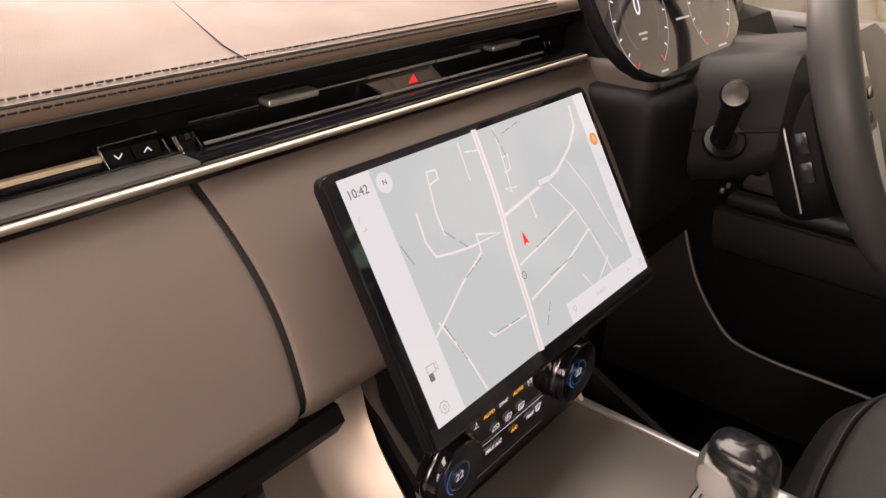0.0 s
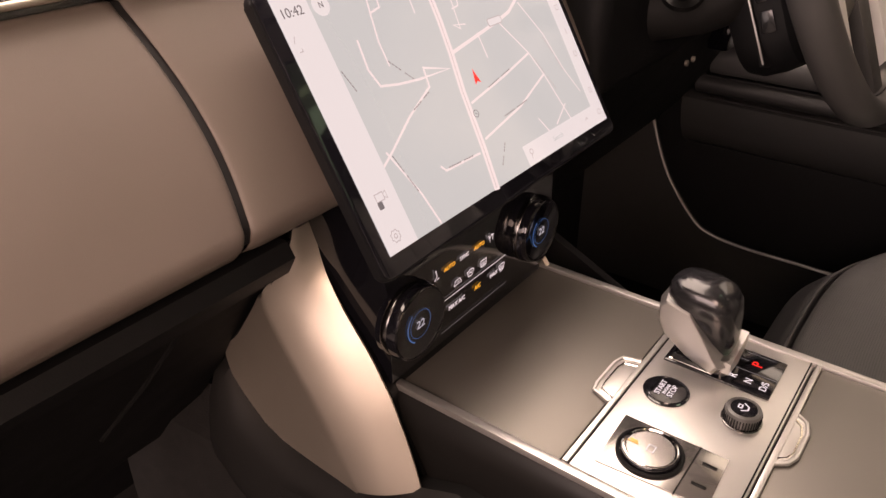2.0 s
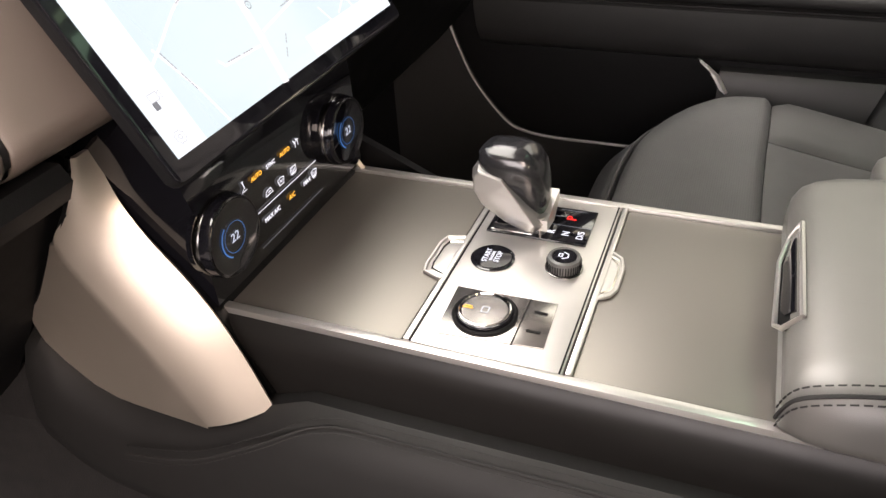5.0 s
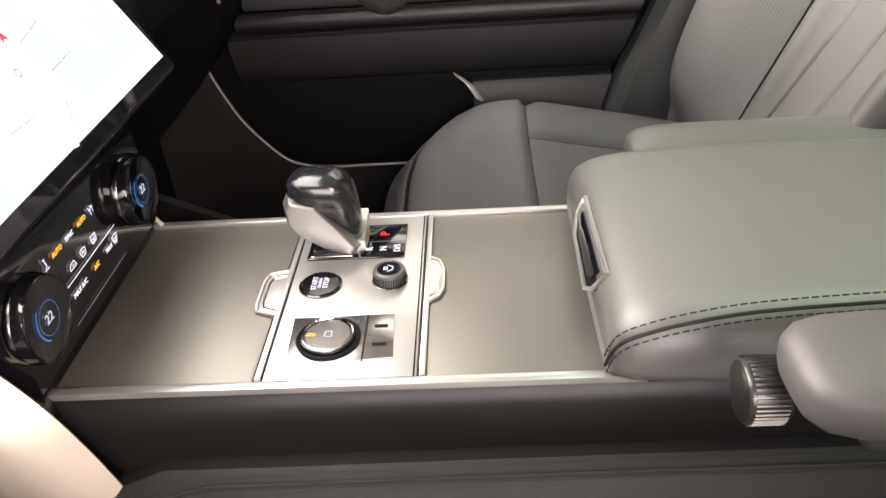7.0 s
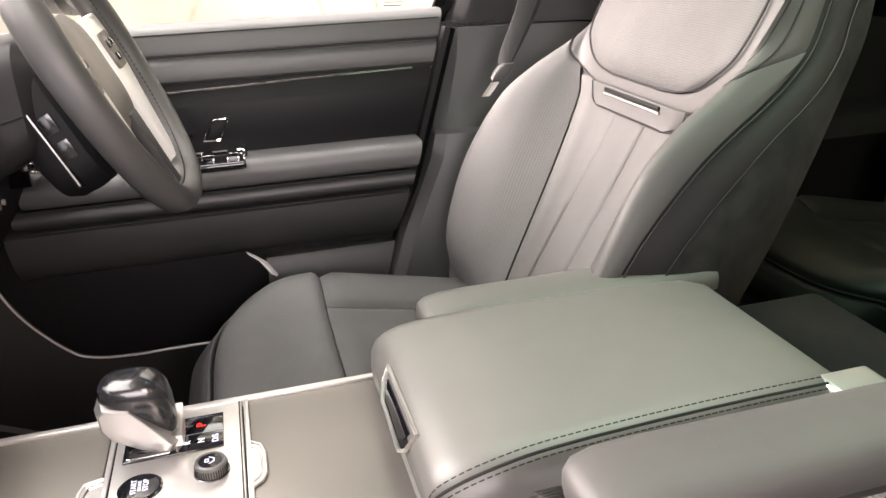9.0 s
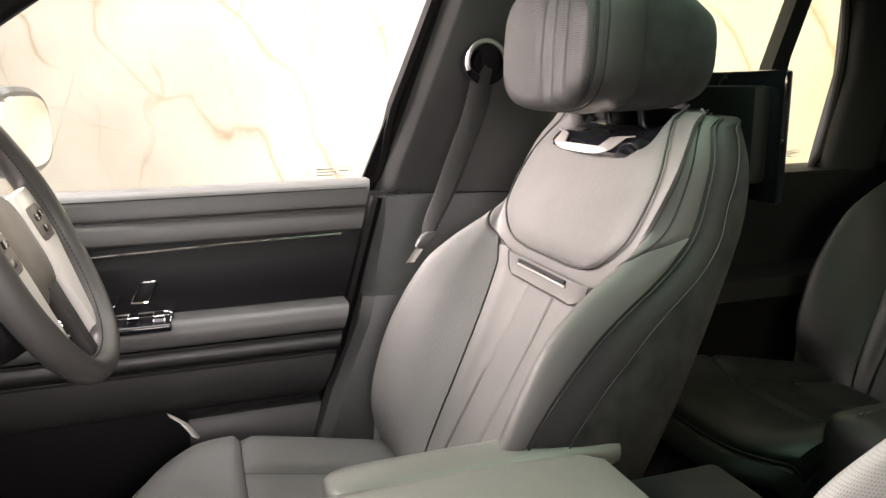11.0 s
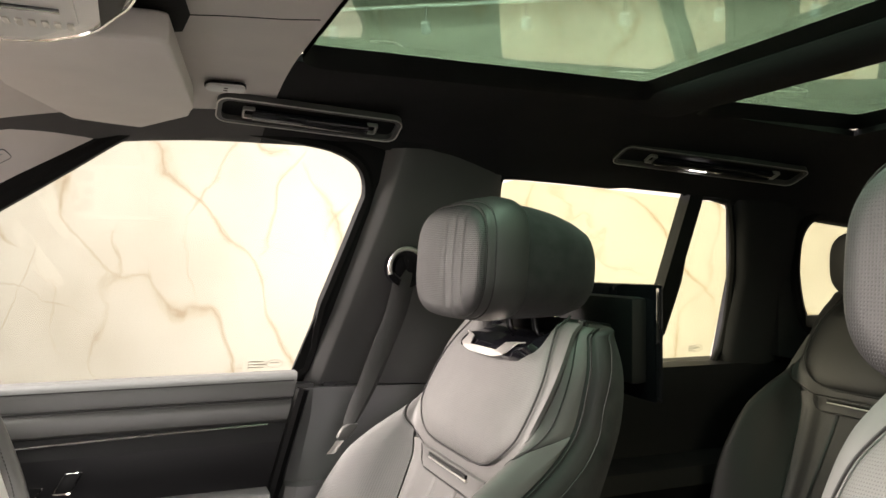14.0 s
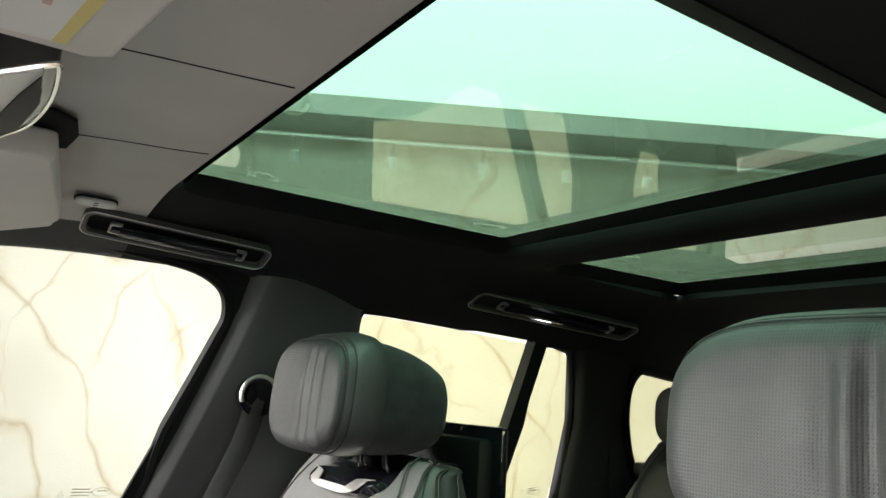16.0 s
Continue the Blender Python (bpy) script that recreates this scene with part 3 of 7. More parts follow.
def grid_with_holes(xs, ys, zf, holes, lift, bm=None):
    """Cloth over a grid, open where a hole is, with a second skin above it and closed rims."""
    bm = bm or bmesh.new()
    lo = [[bm.verts.new((x, y, zf(x, y))) for y in ys] for x in xs]
    hi = [[bm.verts.new((x, y, zf(x, y) + lift)) for y in ys] for x in xs]
    nx, ny = len(xs) - 1, len(ys) - 1
    solid = lambda i, j: 0 <= i < nx and 0 <= j < ny and not any(a <= (xs[i] + xs[i + 1]) / 2 <= b and c <= (ys[j] + ys[j + 1]) / 2 <= d for a, b, c, d in holes)  # noqa: E731
    for i in range(nx):
        for j in range(ny):
            if not solid(i, j):
                continue
            bm.faces.new((lo[i][j], lo[i][j + 1], lo[i + 1][j + 1], lo[i + 1][j]))
            bm.faces.new((hi[i][j], hi[i + 1][j], hi[i + 1][j + 1], hi[i][j + 1]))
            for di, dj, a, b in ((-1, 0, (i, j), (i, j + 1)), (1, 0, (i + 1, j), (i + 1, j + 1)), (0, -1, (i, j), (i + 1, j)), (0, 1, (i, j + 1), (i + 1, j + 1))):
                if not solid(i + di, j + dj):
                    bm.faces.new((lo[a[0]][a[1]], lo[b[0]][b[1]], hi[b[0]][b[1]], hi[a[0]][a[1]]))
    return bm


def steps(marks, near):
    out = []
    for a, b in zip(marks, marks[1:]):
        k = max(1, round(abs(b - a) / near))
        out += [a + (b - a) * i / k for i in range(k)]
    return out + [marks[-1]]


RX0, RX1 = -0.385, 0.342
PANES = [(RX0, RX1, -1.10, -0.538), (RX0, RX1 + 0.03, -1.62, -1.28)]
FR = 0.035
HOLES = [(a - FR, b + FR, c - FR, d + (FR if k else 0.012)) for k, (a, b, c, d) in enumerate(PANES)]
xs = steps([-0.72, RX0 - FR, RX1 + FR, 0.72], 0.04)
ys = steps([-2.25, -1.655, -1.245, -1.135, -0.526], 0.05)
xs = sorted({round(x, 4) for x in xs} | {round(RX1 + 0.03 + FR, 4)})
tagged(obj("ceiling", grid_with_holes(xs, ys, roof_z, HOLES, 0.012), HEADLINER), "black cloth headliner round the glass roof", "headliner", kind="structure")
ys2 = steps([-0.526, -0.07], 0.04)
front = grid_with_holes(steps([-0.60, 0.60], 0.04), ys2, roof_z, [], 0.035)
tagged(obj("ceiling_front", front, LINING), "taupe grey cloth headliner ahead of the glass roof", "headliner", kind="structure")
# edge strips in the middle tone, for the lining's fade into shade
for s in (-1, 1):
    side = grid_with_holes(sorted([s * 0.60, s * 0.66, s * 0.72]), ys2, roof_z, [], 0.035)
    tagged(obj("ceiling_edge", side, FADECLOTH), "cloth headliner edge over the door, toned down towards the shade", "headliner", kind="structure")
for line in (((-0.078, -0.20), (-0.078, -0.35), (-0.080, -0.45), (-0.089, -0.518)), ((0.212, -0.20), (0.207, -0.35), (0.202, -0.41), (0.195, -0.474), (0.181, -0.518))):
    tagged(obj("trim_roof_seam", tube([(p.x, p.y, roof_z(p.x, p.y) + 0.0006) for p in smooth_line([(x, y, 0) for x, y in line], 5)], 0.0016, 6), RUBBER), "dark joint line across the front headliner", "trim", kind="structure")
# roof panes
for name, (a, b, c, d), z in (("window_roof_front", PANES[0], 1.2535), ("window_roof_rear", PANES[1], 1.2435)):
    ob = tagged(obj(name, rbox(a - 0.03, b + 0.03, c - 0.03, d + 0.03, z, z + 0.004, 0), ROOFPANE), "green tinted pane of the panoramic glass roof", "roof window", kind="structure")
# black frame that slopes from the headliner up to each pane
for k, (a, b, c, d) in enumerate(PANES):
    bm = bmesh.new()
    rows = []
    low, high = (1.232, 1.2515) if k == 0 else (1.222, 1.2415)
    for grow, z in ((0.0, high), (0.008, high - 0.004), (0.026, low + 0.004), (0.042, low - 0.002), (0.044, low + 0.02), (0.0, high + 0.001)):
        ahead = grow if k else min(grow, 0.0105)
        w, h = b - a + 2 * grow, d - c + grow + ahead
        rows.append([bm.verts.new(((a + b) / 2 + x, (c + d + ahead - grow) / 2 + y, z)) for x, y in rounded(w, h, 0.012 + grow, 5)])
    for p, q in zip(rows, rows[1:]):
        for i in range(len(p)):
            bm.faces.new((p[i], p[(i + 1) % len(p)], q[(i + 1) % len(p)], q[i]))
    tagged(obj("trim_roof_frame", bm, RUBBER), "black frame round the glass roof opening", "roof frame", kind="structure")
tagged(obj("trim_roof_beam", loft([[(x, -1.19 + 0.068 * math.cos(t), 1.236 + 0.022 * math.sin(t)) for t in [2 * math.pi * i / 14 for i in range(14)]] for x in steps([-0.44, 0.42], 0.1)]), HEADLINER), "black cloth cross beam between the two roof panes", "roof beam", kind="structure")


# sides of the car: pillars, window frames, rear doors; built for the driver's side and mirrored
def front_glass(y, z):
    return Vector((0.884 - 0.42 * (z - 0.72), y, z))


def rear_glass(y, z):
    return Vector((0.79 - 0.13 * (z - 0.706), y, z))


FW = [(0.42, 0.73), (0.05, 0.938), (-0.10, 1.031), (-0.22, 1.108), (-0.29, 1.154), (-0.339, 1.177), (-0.45, 1.180), (-0.60, 1.168), (-0.67, 1.155), (-0.712, 1.130), (-0.726, 1.090), (-0.714, 1.042), (-0.66, 0.87), (-0.61, 0.712), (-0.30, 0.722)]
RW = [(-1.03, 0.72), (-1.025, 1.09), (-1.035, 1.118), (-1.06, 1.127), (-1.30, 1.117), (-1.515, 1.104), (-1.42, 0.715)]
QW = [(-1.45, 0.715), (-1.553, 1.085), (-1.575, 1.10), (-1.62, 1.097), (-1.643, 1.08), (-1.668, 0.918), (-1.634, 0.708)]


def grown(outline, d):
    """The outline moved outward by d metres."""
    n, out = len(outline), []
    area2 = sum(outline[i][0] * outline[(i + 1) % n][1] - outline[(i + 1) % n][0] * outline[i][1] for i in range(n))
    sg = 1 if area2 > 0 else -1
    for i in range(n):
        a, b, c = Vector(outline[i - 1]), Vector(outline[i]), Vector(outline[(i + 1) % n])
        t = ((b - a).normalized() + (c - b).normalized()).normalized()
        out.append((b.x + sg * t.y * d, b.y - sg * t.x * d))
    return out


def side_of_car(s):
    def pt(v):
        return Vector((s * v[0], v[1], v[2]))

    def frame_bar(name, outline, surf, inset, r, label, closed=True, material=RUBBER):
        pts = [pt(surf(y, z) + Vector((inset, 0, 0))) for y, z in outline]
        tagged(obj(name, tube(smooth_line(pts, 4, closed), r, 8, closed), material), label, "window frame", kind="structure")

    def pane(name, outline, surf, label):
        ob = tagged(obj(name, prism_surf(outline, surf, 0.012, pt), PANE if "driver" in name else REARPANE), label, "window", kind="structure")
        ob.visible_shadow = "driver" not in name

    def prism_surf(outline, surf, off, tf, thick=0.004):
        b = bmesh.new()
        lo = [b.verts.new(tf(surf(y, z) + Vector((off, 0, 0)))) for y, z in outline]
        hi = [b.verts.new(tf(surf(y, z) + Vector((off + thick, 0, 0)))) for y, z in outline]
        b.faces.new(lo)
        b.faces.new(hi[::-1])
        for i in range(len(lo)):
            b.faces.new((lo[i], lo[i - 1], hi[i - 1], hi[i]))
        return b

    which = "driver's" if s > 0 else "passenger's"
    if s > 0:
        pane("window_driver", grown(FW, 0.012), front_glass, "clear side window of the driver's door, shut")
        frame_bar("trim_window_driver", grown(FW, 0.013), front_glass, 0.012, 0.014, "black rubber seal round the driver's window")
        ring = []
        for grow, off in ((0.006, 0.004), (0.034, 0.0), (0.062, 0.004), (0.062, 0.016), (0.006, 0.016)):
            ring.append([pt(front_glass(y, z) + Vector((off, 0, 0))) for y, z in grown(FW, grow)])
        tagged(obj("trim_window_channel", loft(ring + ring[:1], caps=False), RUBBER, sharp=60), "black rubber channel behind the driver's window", "window frame", kind="structure")
    pane("window_rear", RW, rear_glass, "clear rear door window, shut")
    pane("window_quarter", QW, rear_glass, "small fixed quarter pane of the rear door")
    frame_bar("trim_window_rear", grown(RW, 0.010), rear_glass, 0.008, 0.010, "black rubber seal round the rear door window")
    frame_bar("trim_window_quarter", grown(QW, 0.010), rear_glass, 0.008, 0.010, "black rubber seal round the quarter pane")

    # A pillar: from the roof's front corner down to the dash
    rings = []
    for (ya, za), (yb, zb) in (((-0.32, 1.182), (-0.20, 1.205)), ((-0.22, 1.125), (-0.10, 1.165)), ((-0.10, 1.058), (0.02, 1.10)), ((0.05, 0.965), (0.18, 1.01)), ((0.42, 0.755), (0.58, 0.80))):
        a, b = front_glass(ya, za), front_glass(yb, zb)
        a.x += 0.015
        b.x -= 0.075
        rings.append([pt(p) for p in (a + Vector((0, 0, 0)), a + Vector((-0.022, 0.012, 0.012)), b + Vector((0.02, -0.03, -0.012)), b, b + Vector((0.05, 0.02, 0.02)), a + Vector((0.03, 0.02, 0.02)))])
    tagged(obj("trim_a_pillar", loft(rings), LINING, sharp=60), "grey cloth covered windscreen pillar", "pillar", kind="structure")

    # roof rail above the door windows
    path = [(-0.20, 1.182), (-0.32, 1.212), (-0.45, 1.218), (-0.62, 1.206), (-0.72, 1.188), (-0.85, 1.165), (-1.05, 1.158), (-1.30, 1.150), (-1.55, 1.132), (-1.70, 1.10), (-2.2, 1.05)]
    rings = []
    for y, z in path:
        x = 0.69 if y > -0.9 else 0.735
        rings.append([pt(p) for p in ((x - 0.03, y, z + 0.03), (x - 0.012, y, z + 0.004), (x + 0.004, y, z - 0.012), (x + 0.03, y, z - 0.018), (x + 0.06, y, z), (x + 0.05, y, z + 0.05))])
    tagged(obj("trim_roof_rail", loft(rings), HEADLINER, sharp=70), "black cloth roof rail above the doors", "roof rail", kind="structure")

    # B pillar: upper cover, with its lit leading edge, and lower cover
    up = []
    for z, yf, yr in ((1.17, -0.775, -1.035), (1.10, -0.762, -1.03), (1.05, -0.752, -1.03), (0.95, -0.725, -1.03), (0.85, -0.697, -1.03), (0.75, -0.668, -1.03), (0.695, -0.652, -1.03)):
        g = front_glass(yf, z)
        x1, x2 = g.x - 0.01, rear_glass(yr, z).x - 0.01
        up.append([pt(p) for p in ((x1 + 0.05, yf + 0.012, z), (x1 + 0.016, yf + 0.012, z), (x1 + 0.012, yf + 0.010, z), (x1 - 0.010, yf - 0.016, z), (x1 - 0.013, yf - 0.022, z), (x1 - 0.014, yf - 0.05, z), ((x1 + x2) / 2 - 0.01, (yf + yr) / 2, z), (x2 - 0.006, yr + 0.03, z), (x2 + 0.012, yr, z), (x2 + 0.06, yr, z))])
    tagged(obj("trim_b_pillar_upper", loft(up), PILLARGREY, sharp=32), "smooth grey black upper cover of the middle pillar", "pillar", kind="structure")
    low = []
    for z, yf, yr, xin in ((0.692, -0.652, -1.03, 0.85), (0.64, -0.638, -1.02, 0.838), (0.525, -0.604, -1.0, 0.806), (0.519, -0.602, -1.0, 0.802), (0.514, -0.600, -1.0, 0.780), (0.47, -0.588, -1.0, 0.772), (0.35, -0.53, -0.98, 0.75), (0.20, -0.48, -0.96, 0.745), (0.0, -0.44, -0.95, 0.74)):
        yf -= 0.010 if z < 0.66 else 0.004
        low.append([pt(p) for p in ((xin + 0.06, yf + 0.03, z), (xin + 0.01, yf + 0.02, z), (xin - 0.004, yf, z), (xin - 0.006, yf - 0.03, z), (xin - 0.03, (yf + yr) / 2, z), (xin - 0.06, yr, z), (xin + 0.02, yr - 0.02, z))])
    tagged(obj("trim_b_pillar_lower", loft(low), PILLARGREY, sharp=26), "black plastic lower cover of the middle pillar", "pillar", kind="structure")

    # C pillar behind the quarter pane, rear body side
    rings = []
    for z in (1.15, 1.09, 1.0, 0.918, 0.80, 0.70):
        g = rear_glass(-1.65, z)
        yf = -1.645 - 0.03 * (1 - abs(z - 0.918) / 0.25) if z > 0.66 else -1.63
        rings.append([pt(p) for p in ((g.x + 0.03, yf - 0.005, z), (g.x - 0.004, yf - 0.008, z), (g.x - 0.02, yf - 0.03, z), (g.x - 0.03, -1.76, z), (g.x - 0.02, -1.845, z), (g.x + 0.05, -1.845, z))])
    tagged(obj("trim_c_pillar", loft(rings), HEADLINER, sharp=60), "black cloth rear pillar behind the quarter window", "pillar", kind="structure")
    # divider between rear window and quarter pane
    a, b = rear_glass(-1.537, 1.12), rear_glass(-1.43, 0.70)
    tagged(obj("trim_window_divider", loft([[pt(p + Vector(q)) for q in ((-0.012, 0.02, 0), (-0.012, -0.02, 0), (0.02, -0.024, 0), (0.02, 0.024, 0))] for p in (a, b)]), RUBBER), "black slanting divider in the rear door window", "window frame", kind="structure")
    # rear door trim
    prof = [(0.80, 0.712), (0.765, 0.705), (0.755, 0.66), (0.775, 0.60), (0.775, 0.50), (0.72, 0.48), (0.71, 0.44), (0.74, 0.40), (0.76, 0.10), (0.84, 0.06), (0.86, 0.712)]
    tagged(obj("door_rear_trim", loft([[pt((x, y, z)) for x, z in prof] for y in (-1.0, -1.3, -1.6, -1.9, -2.25)]), PLASTIC, sharp=50), "black leather trim of the rear door", "door trim", kind="structure")
    # outer body below the windows
    prof = [(0.89, 0.70), (0.95, 0.60), (0.97, 0.2), (0.93, -0.25), (0.86, -0.3), (0.86, 0.70)]
    for ya, yb in (((0.9, -0.66), (-0.68, -2.35)) if s > 0 else ((-0.68, -2.35),)):
        tagged(obj("body_side", loft([[pt((x, y, z)) for x, z in prof] for y in (ya, yb)]), BODY), "dark painted outer side of the car", "car body", kind="structure")
    tagged(obj("sill_step", rbox(min(s * 0.74, s * 0.92), max(s * 0.74, s * 0.92), -0.62, 0.6, -0.08, 0.03, 0.012), PLASTIC), "black door sill step under the doorway", "sill", kind="structure")
    # rear side pane (load bay) and corner
    LW = [(-1.855, 0.90), (-1.853, 0.96), (-1.865, 1.02), (-1.90, 1.062), (-1.96, 1.083), (-2.08, 1.09), (-2.20, 1.075), (-2.26, 0.79), (-2.05, 0.772), (-1.92, 0.778), (-1.875, 0.82)]

    def bay(y, z):
        return Vector((0.742, y, z))

    pane("window_load_bay", LW, bay, "rounded fixed side pane of the load bay")
    frame_bar("trim_window_load_bay", LW, bay, 0.0, 0.014, "black surround of the load bay pane")
    bm = bmesh.new()
    outer = [(-1.80, 0.88), (-1.80, 0.96), (-1.80, 1.08), (-1.83, 1.13), (-1.96, 1.13), (-2.08, 1.13), (-2.28, 1.12), (-2.32, 0.72), (-2.05, 0.70), (-1.92, 0.70), (-1.80, 0.72)]
    lo = [bm.verts.new(pt(bay(y, z))) for y, z in LW]
    hi = [bm.verts.new(pt(bay(y, z))) for y, z in outer]
    lo2 = [bm.verts.new(pt(bay(y, z) + Vector((0.05, 0, 0)))) for y, z in LW]
    hi2 = [bm.verts.new(pt(bay(y, z) + Vector((0.05, 0, 0)))) for y, z in outer]
    for i in range(len(LW)):
        j = (i + 1) % len(LW)
        for q in ((lo[i], lo[j], hi[j], hi[i]), (lo2[i], hi2[i], hi2[j], lo2[j]), (lo[i], lo2[i], lo2[j], lo[j]), (hi[i], hi[j], hi2[j], hi2[i])):
            bm.faces.new(q)
    tagged(obj("trim_load_bay", bm, HEADLINER), "black cloth rear corner of the cabin", "pillar", kind="structure")


side_of_car(1)
side_of_car(-1)
# windscreen: header, pane, cowl
ws = obj("windscreen", loft([[(-0.62, -0.06, 1.205), (0.62, -0.06, 1.205), (0.62, -0.056, 1.209), (-0.62, -0.056, 1.209)], [(-0.74, 0.82, 0.80), (0.74, 0.82, 0.80), (0.74, 0.824, 0.804), (-0.74, 0.824, 0.804)]]), PANE)
ws.visible_shadow = False
tagged(ws, "clear raked windscreen", "windscreen", kind="structure")
tagged(obj("trim_header", tube([(-0.62, -0.065, 1.198), (0, -0.055, 1.208), (0.62, -0.065, 1.198)], 0.014, 8), HEADLINER), "black header edge over the windscreen", "trim", kind="structure")
tagged(obj("bonnet", sheet(lambda u, v: (-0.9 + 1.8 * u, 0.8 + 1.2 * v, 0.72 + 0.04 * math.sin(math.pi * u) - 0.12 * v * v), 10, 6, 0.02), BODY), "dark painted bonnet ahead of the windscreen", "bonnet", kind="structure")
# tailgate pane
bk = obj("window_tailgate", loft([[(-0.60, -2.02, 1.10), (0.60, -2.02, 1.10), (0.60, -2.025, 1.104), (-0.60, -2.025, 1.104)], [(-0.68, -2.30, 0.74), (0.68, -2.30, 0.74), (0.68, -2.304, 0.744), (-0.68, -2.304, 0.744)]]), PANE)
bk.visible_shadow = False
tagged(bk, "clear raked tailgate window", "rear window", kind="structure")


# ---------- driver's door ----------
def door_end(z):
    return -0.618 + (0.727 - z) * 0.293


def door_bar(prof, y0, n=8, grow=0.0):
    """A moulding with a profile of (x, z) along the door, ending on the slanting shut line."""
    rings = []
    for k in range(n + 1):
        f = k / n
        rings.append([Vector((x + 0.012 * math.sin(math.pi * f) * 0, y0 + (door_end(z) + grow - y0) * f, z)) for x, z in prof])
    return loft(rings)


door = thing("door_1", "driver's door trimmed in black leather, shut", "car door", kind="structure")


def arc(cx, cz, r, a0, a1, n=6):
    return [(cx + r * math.cos(radians(a0 + (a1 - a0) * i / n)), cz + r * math.sin(radians(a0 + (a1 - a0) * i / n))) for i in range(n + 1)]


part("shell", door_bar([(0.90, 0.70), (0.84, 0.70), (0.80, 0.62), (0.80, 0.30), (0.78, 0.05), (0.90, 0.05)], 0.5), PLASTIC, door)
part("top_roll", door_bar([(0.885, 0.726), (0.86, 0.730)] + arc(0.834, 0.704, 0.026, 85, 185, 8) + [(0.805, 0.690), (0.806, 0.6845), (0.84, 0.683), (0.885, 0.69)], 0.45), DOORLEATHER, door, "grey black leather roll along the window sill")
part("upper_pad", door_bar([(0.84, 0.681), (0.808, 0.6805)] + arc(0.815, 0.664, 0.015, 115, 180, 5) + [(0.797, 0.652), (0.799, 0.643), (0.808, 0.636), (0.84, 0.634)], 0.45), DOORLEATHER, door)
part("panel_insert", door_bar([(0.84, 0.632), (0.806, 0.630), (0.800, 0.60), (0.798, 0.55), (0.798, 0.50), (0.84, 0.50)], 0.42), DOORSATIN, door, "smooth black door insert")
part("chrome_line", tube([(0.800, 0.10, 0.616), (0.798, -0.13, 0.625), (0.797, -0.35, 0.632), (0.798, -0.555, 0.636)], 0.0026, 8), CHROME, door, "thin bright trim line")
part("armrest", door_bar([(0.82, 0.516), (0.79, 0.516)] + arc(0.755, 0.493, 0.023, 82, 190, 9) + [(0.733, 0.480), (0.738, 0.473), (0.748, 0.469), (0.82, 0.468)], 0.10, grow=0.002), DOORLEATHER, door, "padded leather door armrest")
part("arm_base", door_bar([(0.82, 0.466), (0.748, 0.4655)] + arc(0.752, 0.450, 0.015, 110, 215, 7) + [(0.752, 0.434), (0.82, 0.431)], 0.12, grow=0.002), DOORLOW, door, "second leather roll under the armrest")
part("lower_pad", door_bar([(0.82, 0.429), (0.754, 0.428), (0.746, 0.423), (0.747, 0.405), (0.758, 0.372), (0.776, 0.345), (0.800, 0.330), (0.82, 0.328)], 0.14, grow=0.002), DOORLOW, door)
part("pocket_panel", door_bar([(0.84, 0.322), (0.775, 0.322), (0.768, 0.312), (0.760, 0.20), (0.757, 0.05), (0.84, 0.05)], -0.262), DOORLOW, door, "black leather panel behind the door pocket")
LIP = smooth_line([(0.745, 0.185, 0.395), (0.745, 0.178, 0.362), (0.745, 0.143, 0.283), (0.745, 0.088, 0.214), (0.745, 0.050, 0.193), (0.745, -0.01, 0.186), (0.745, -0.10, 0.186), (0.746, -0.262, 0.184)], 8)
part("pocket", loft([[Vector((x, p.y, p.z - 0.002)) for p in LIP] + [Vector((x, -0.262, 0.05)), Vector((x, 0.30, 0.05)), Vector((x, 0.30, 0.395))] for x in (0.745, 0.757)]), DOORLOW, door, "black leather door pocket")
part("pocket_line", tube(LIP, 0.0024, 8), SILVER, door, "thin bright line round the pocket")
part("pocket_lip", loft([[Vector(p) + Vector(q) for q in ((0.004, 0.009, 0.006), (-0.010, 0.004, 0.003), (-0.010, -0.005, -0.003), (0.004, -0.009, -0.006))] for p in ((0.758, -0.236, 0.340), (0.757, -0.252, 0.327), (0.757, -0.262, 0.312), (0.758, -0.270, 0.298))]), SPOKEMETAL, door, "small bright pocket clip")
for x, zz in ((0.8085, 0.7165), (0.803, 0.6822), (0.739, 0.4672), (0.744, 0.4300)):
    part("seam", tube([(x, 0.1, zz), (x, -0.3, zz), (x, door_end(zz) + 0.006, zz)], 0.0014, 6), THREAD, door)
part("door_seal", tube([(0.797, door_end(z) - 0.014, z) for z in (0.70, 0.60, 0.50, 0.40, 0.30, 0.18)], 0.013, 8), VENTBLACK, door, "black rubber seal along the shut line")
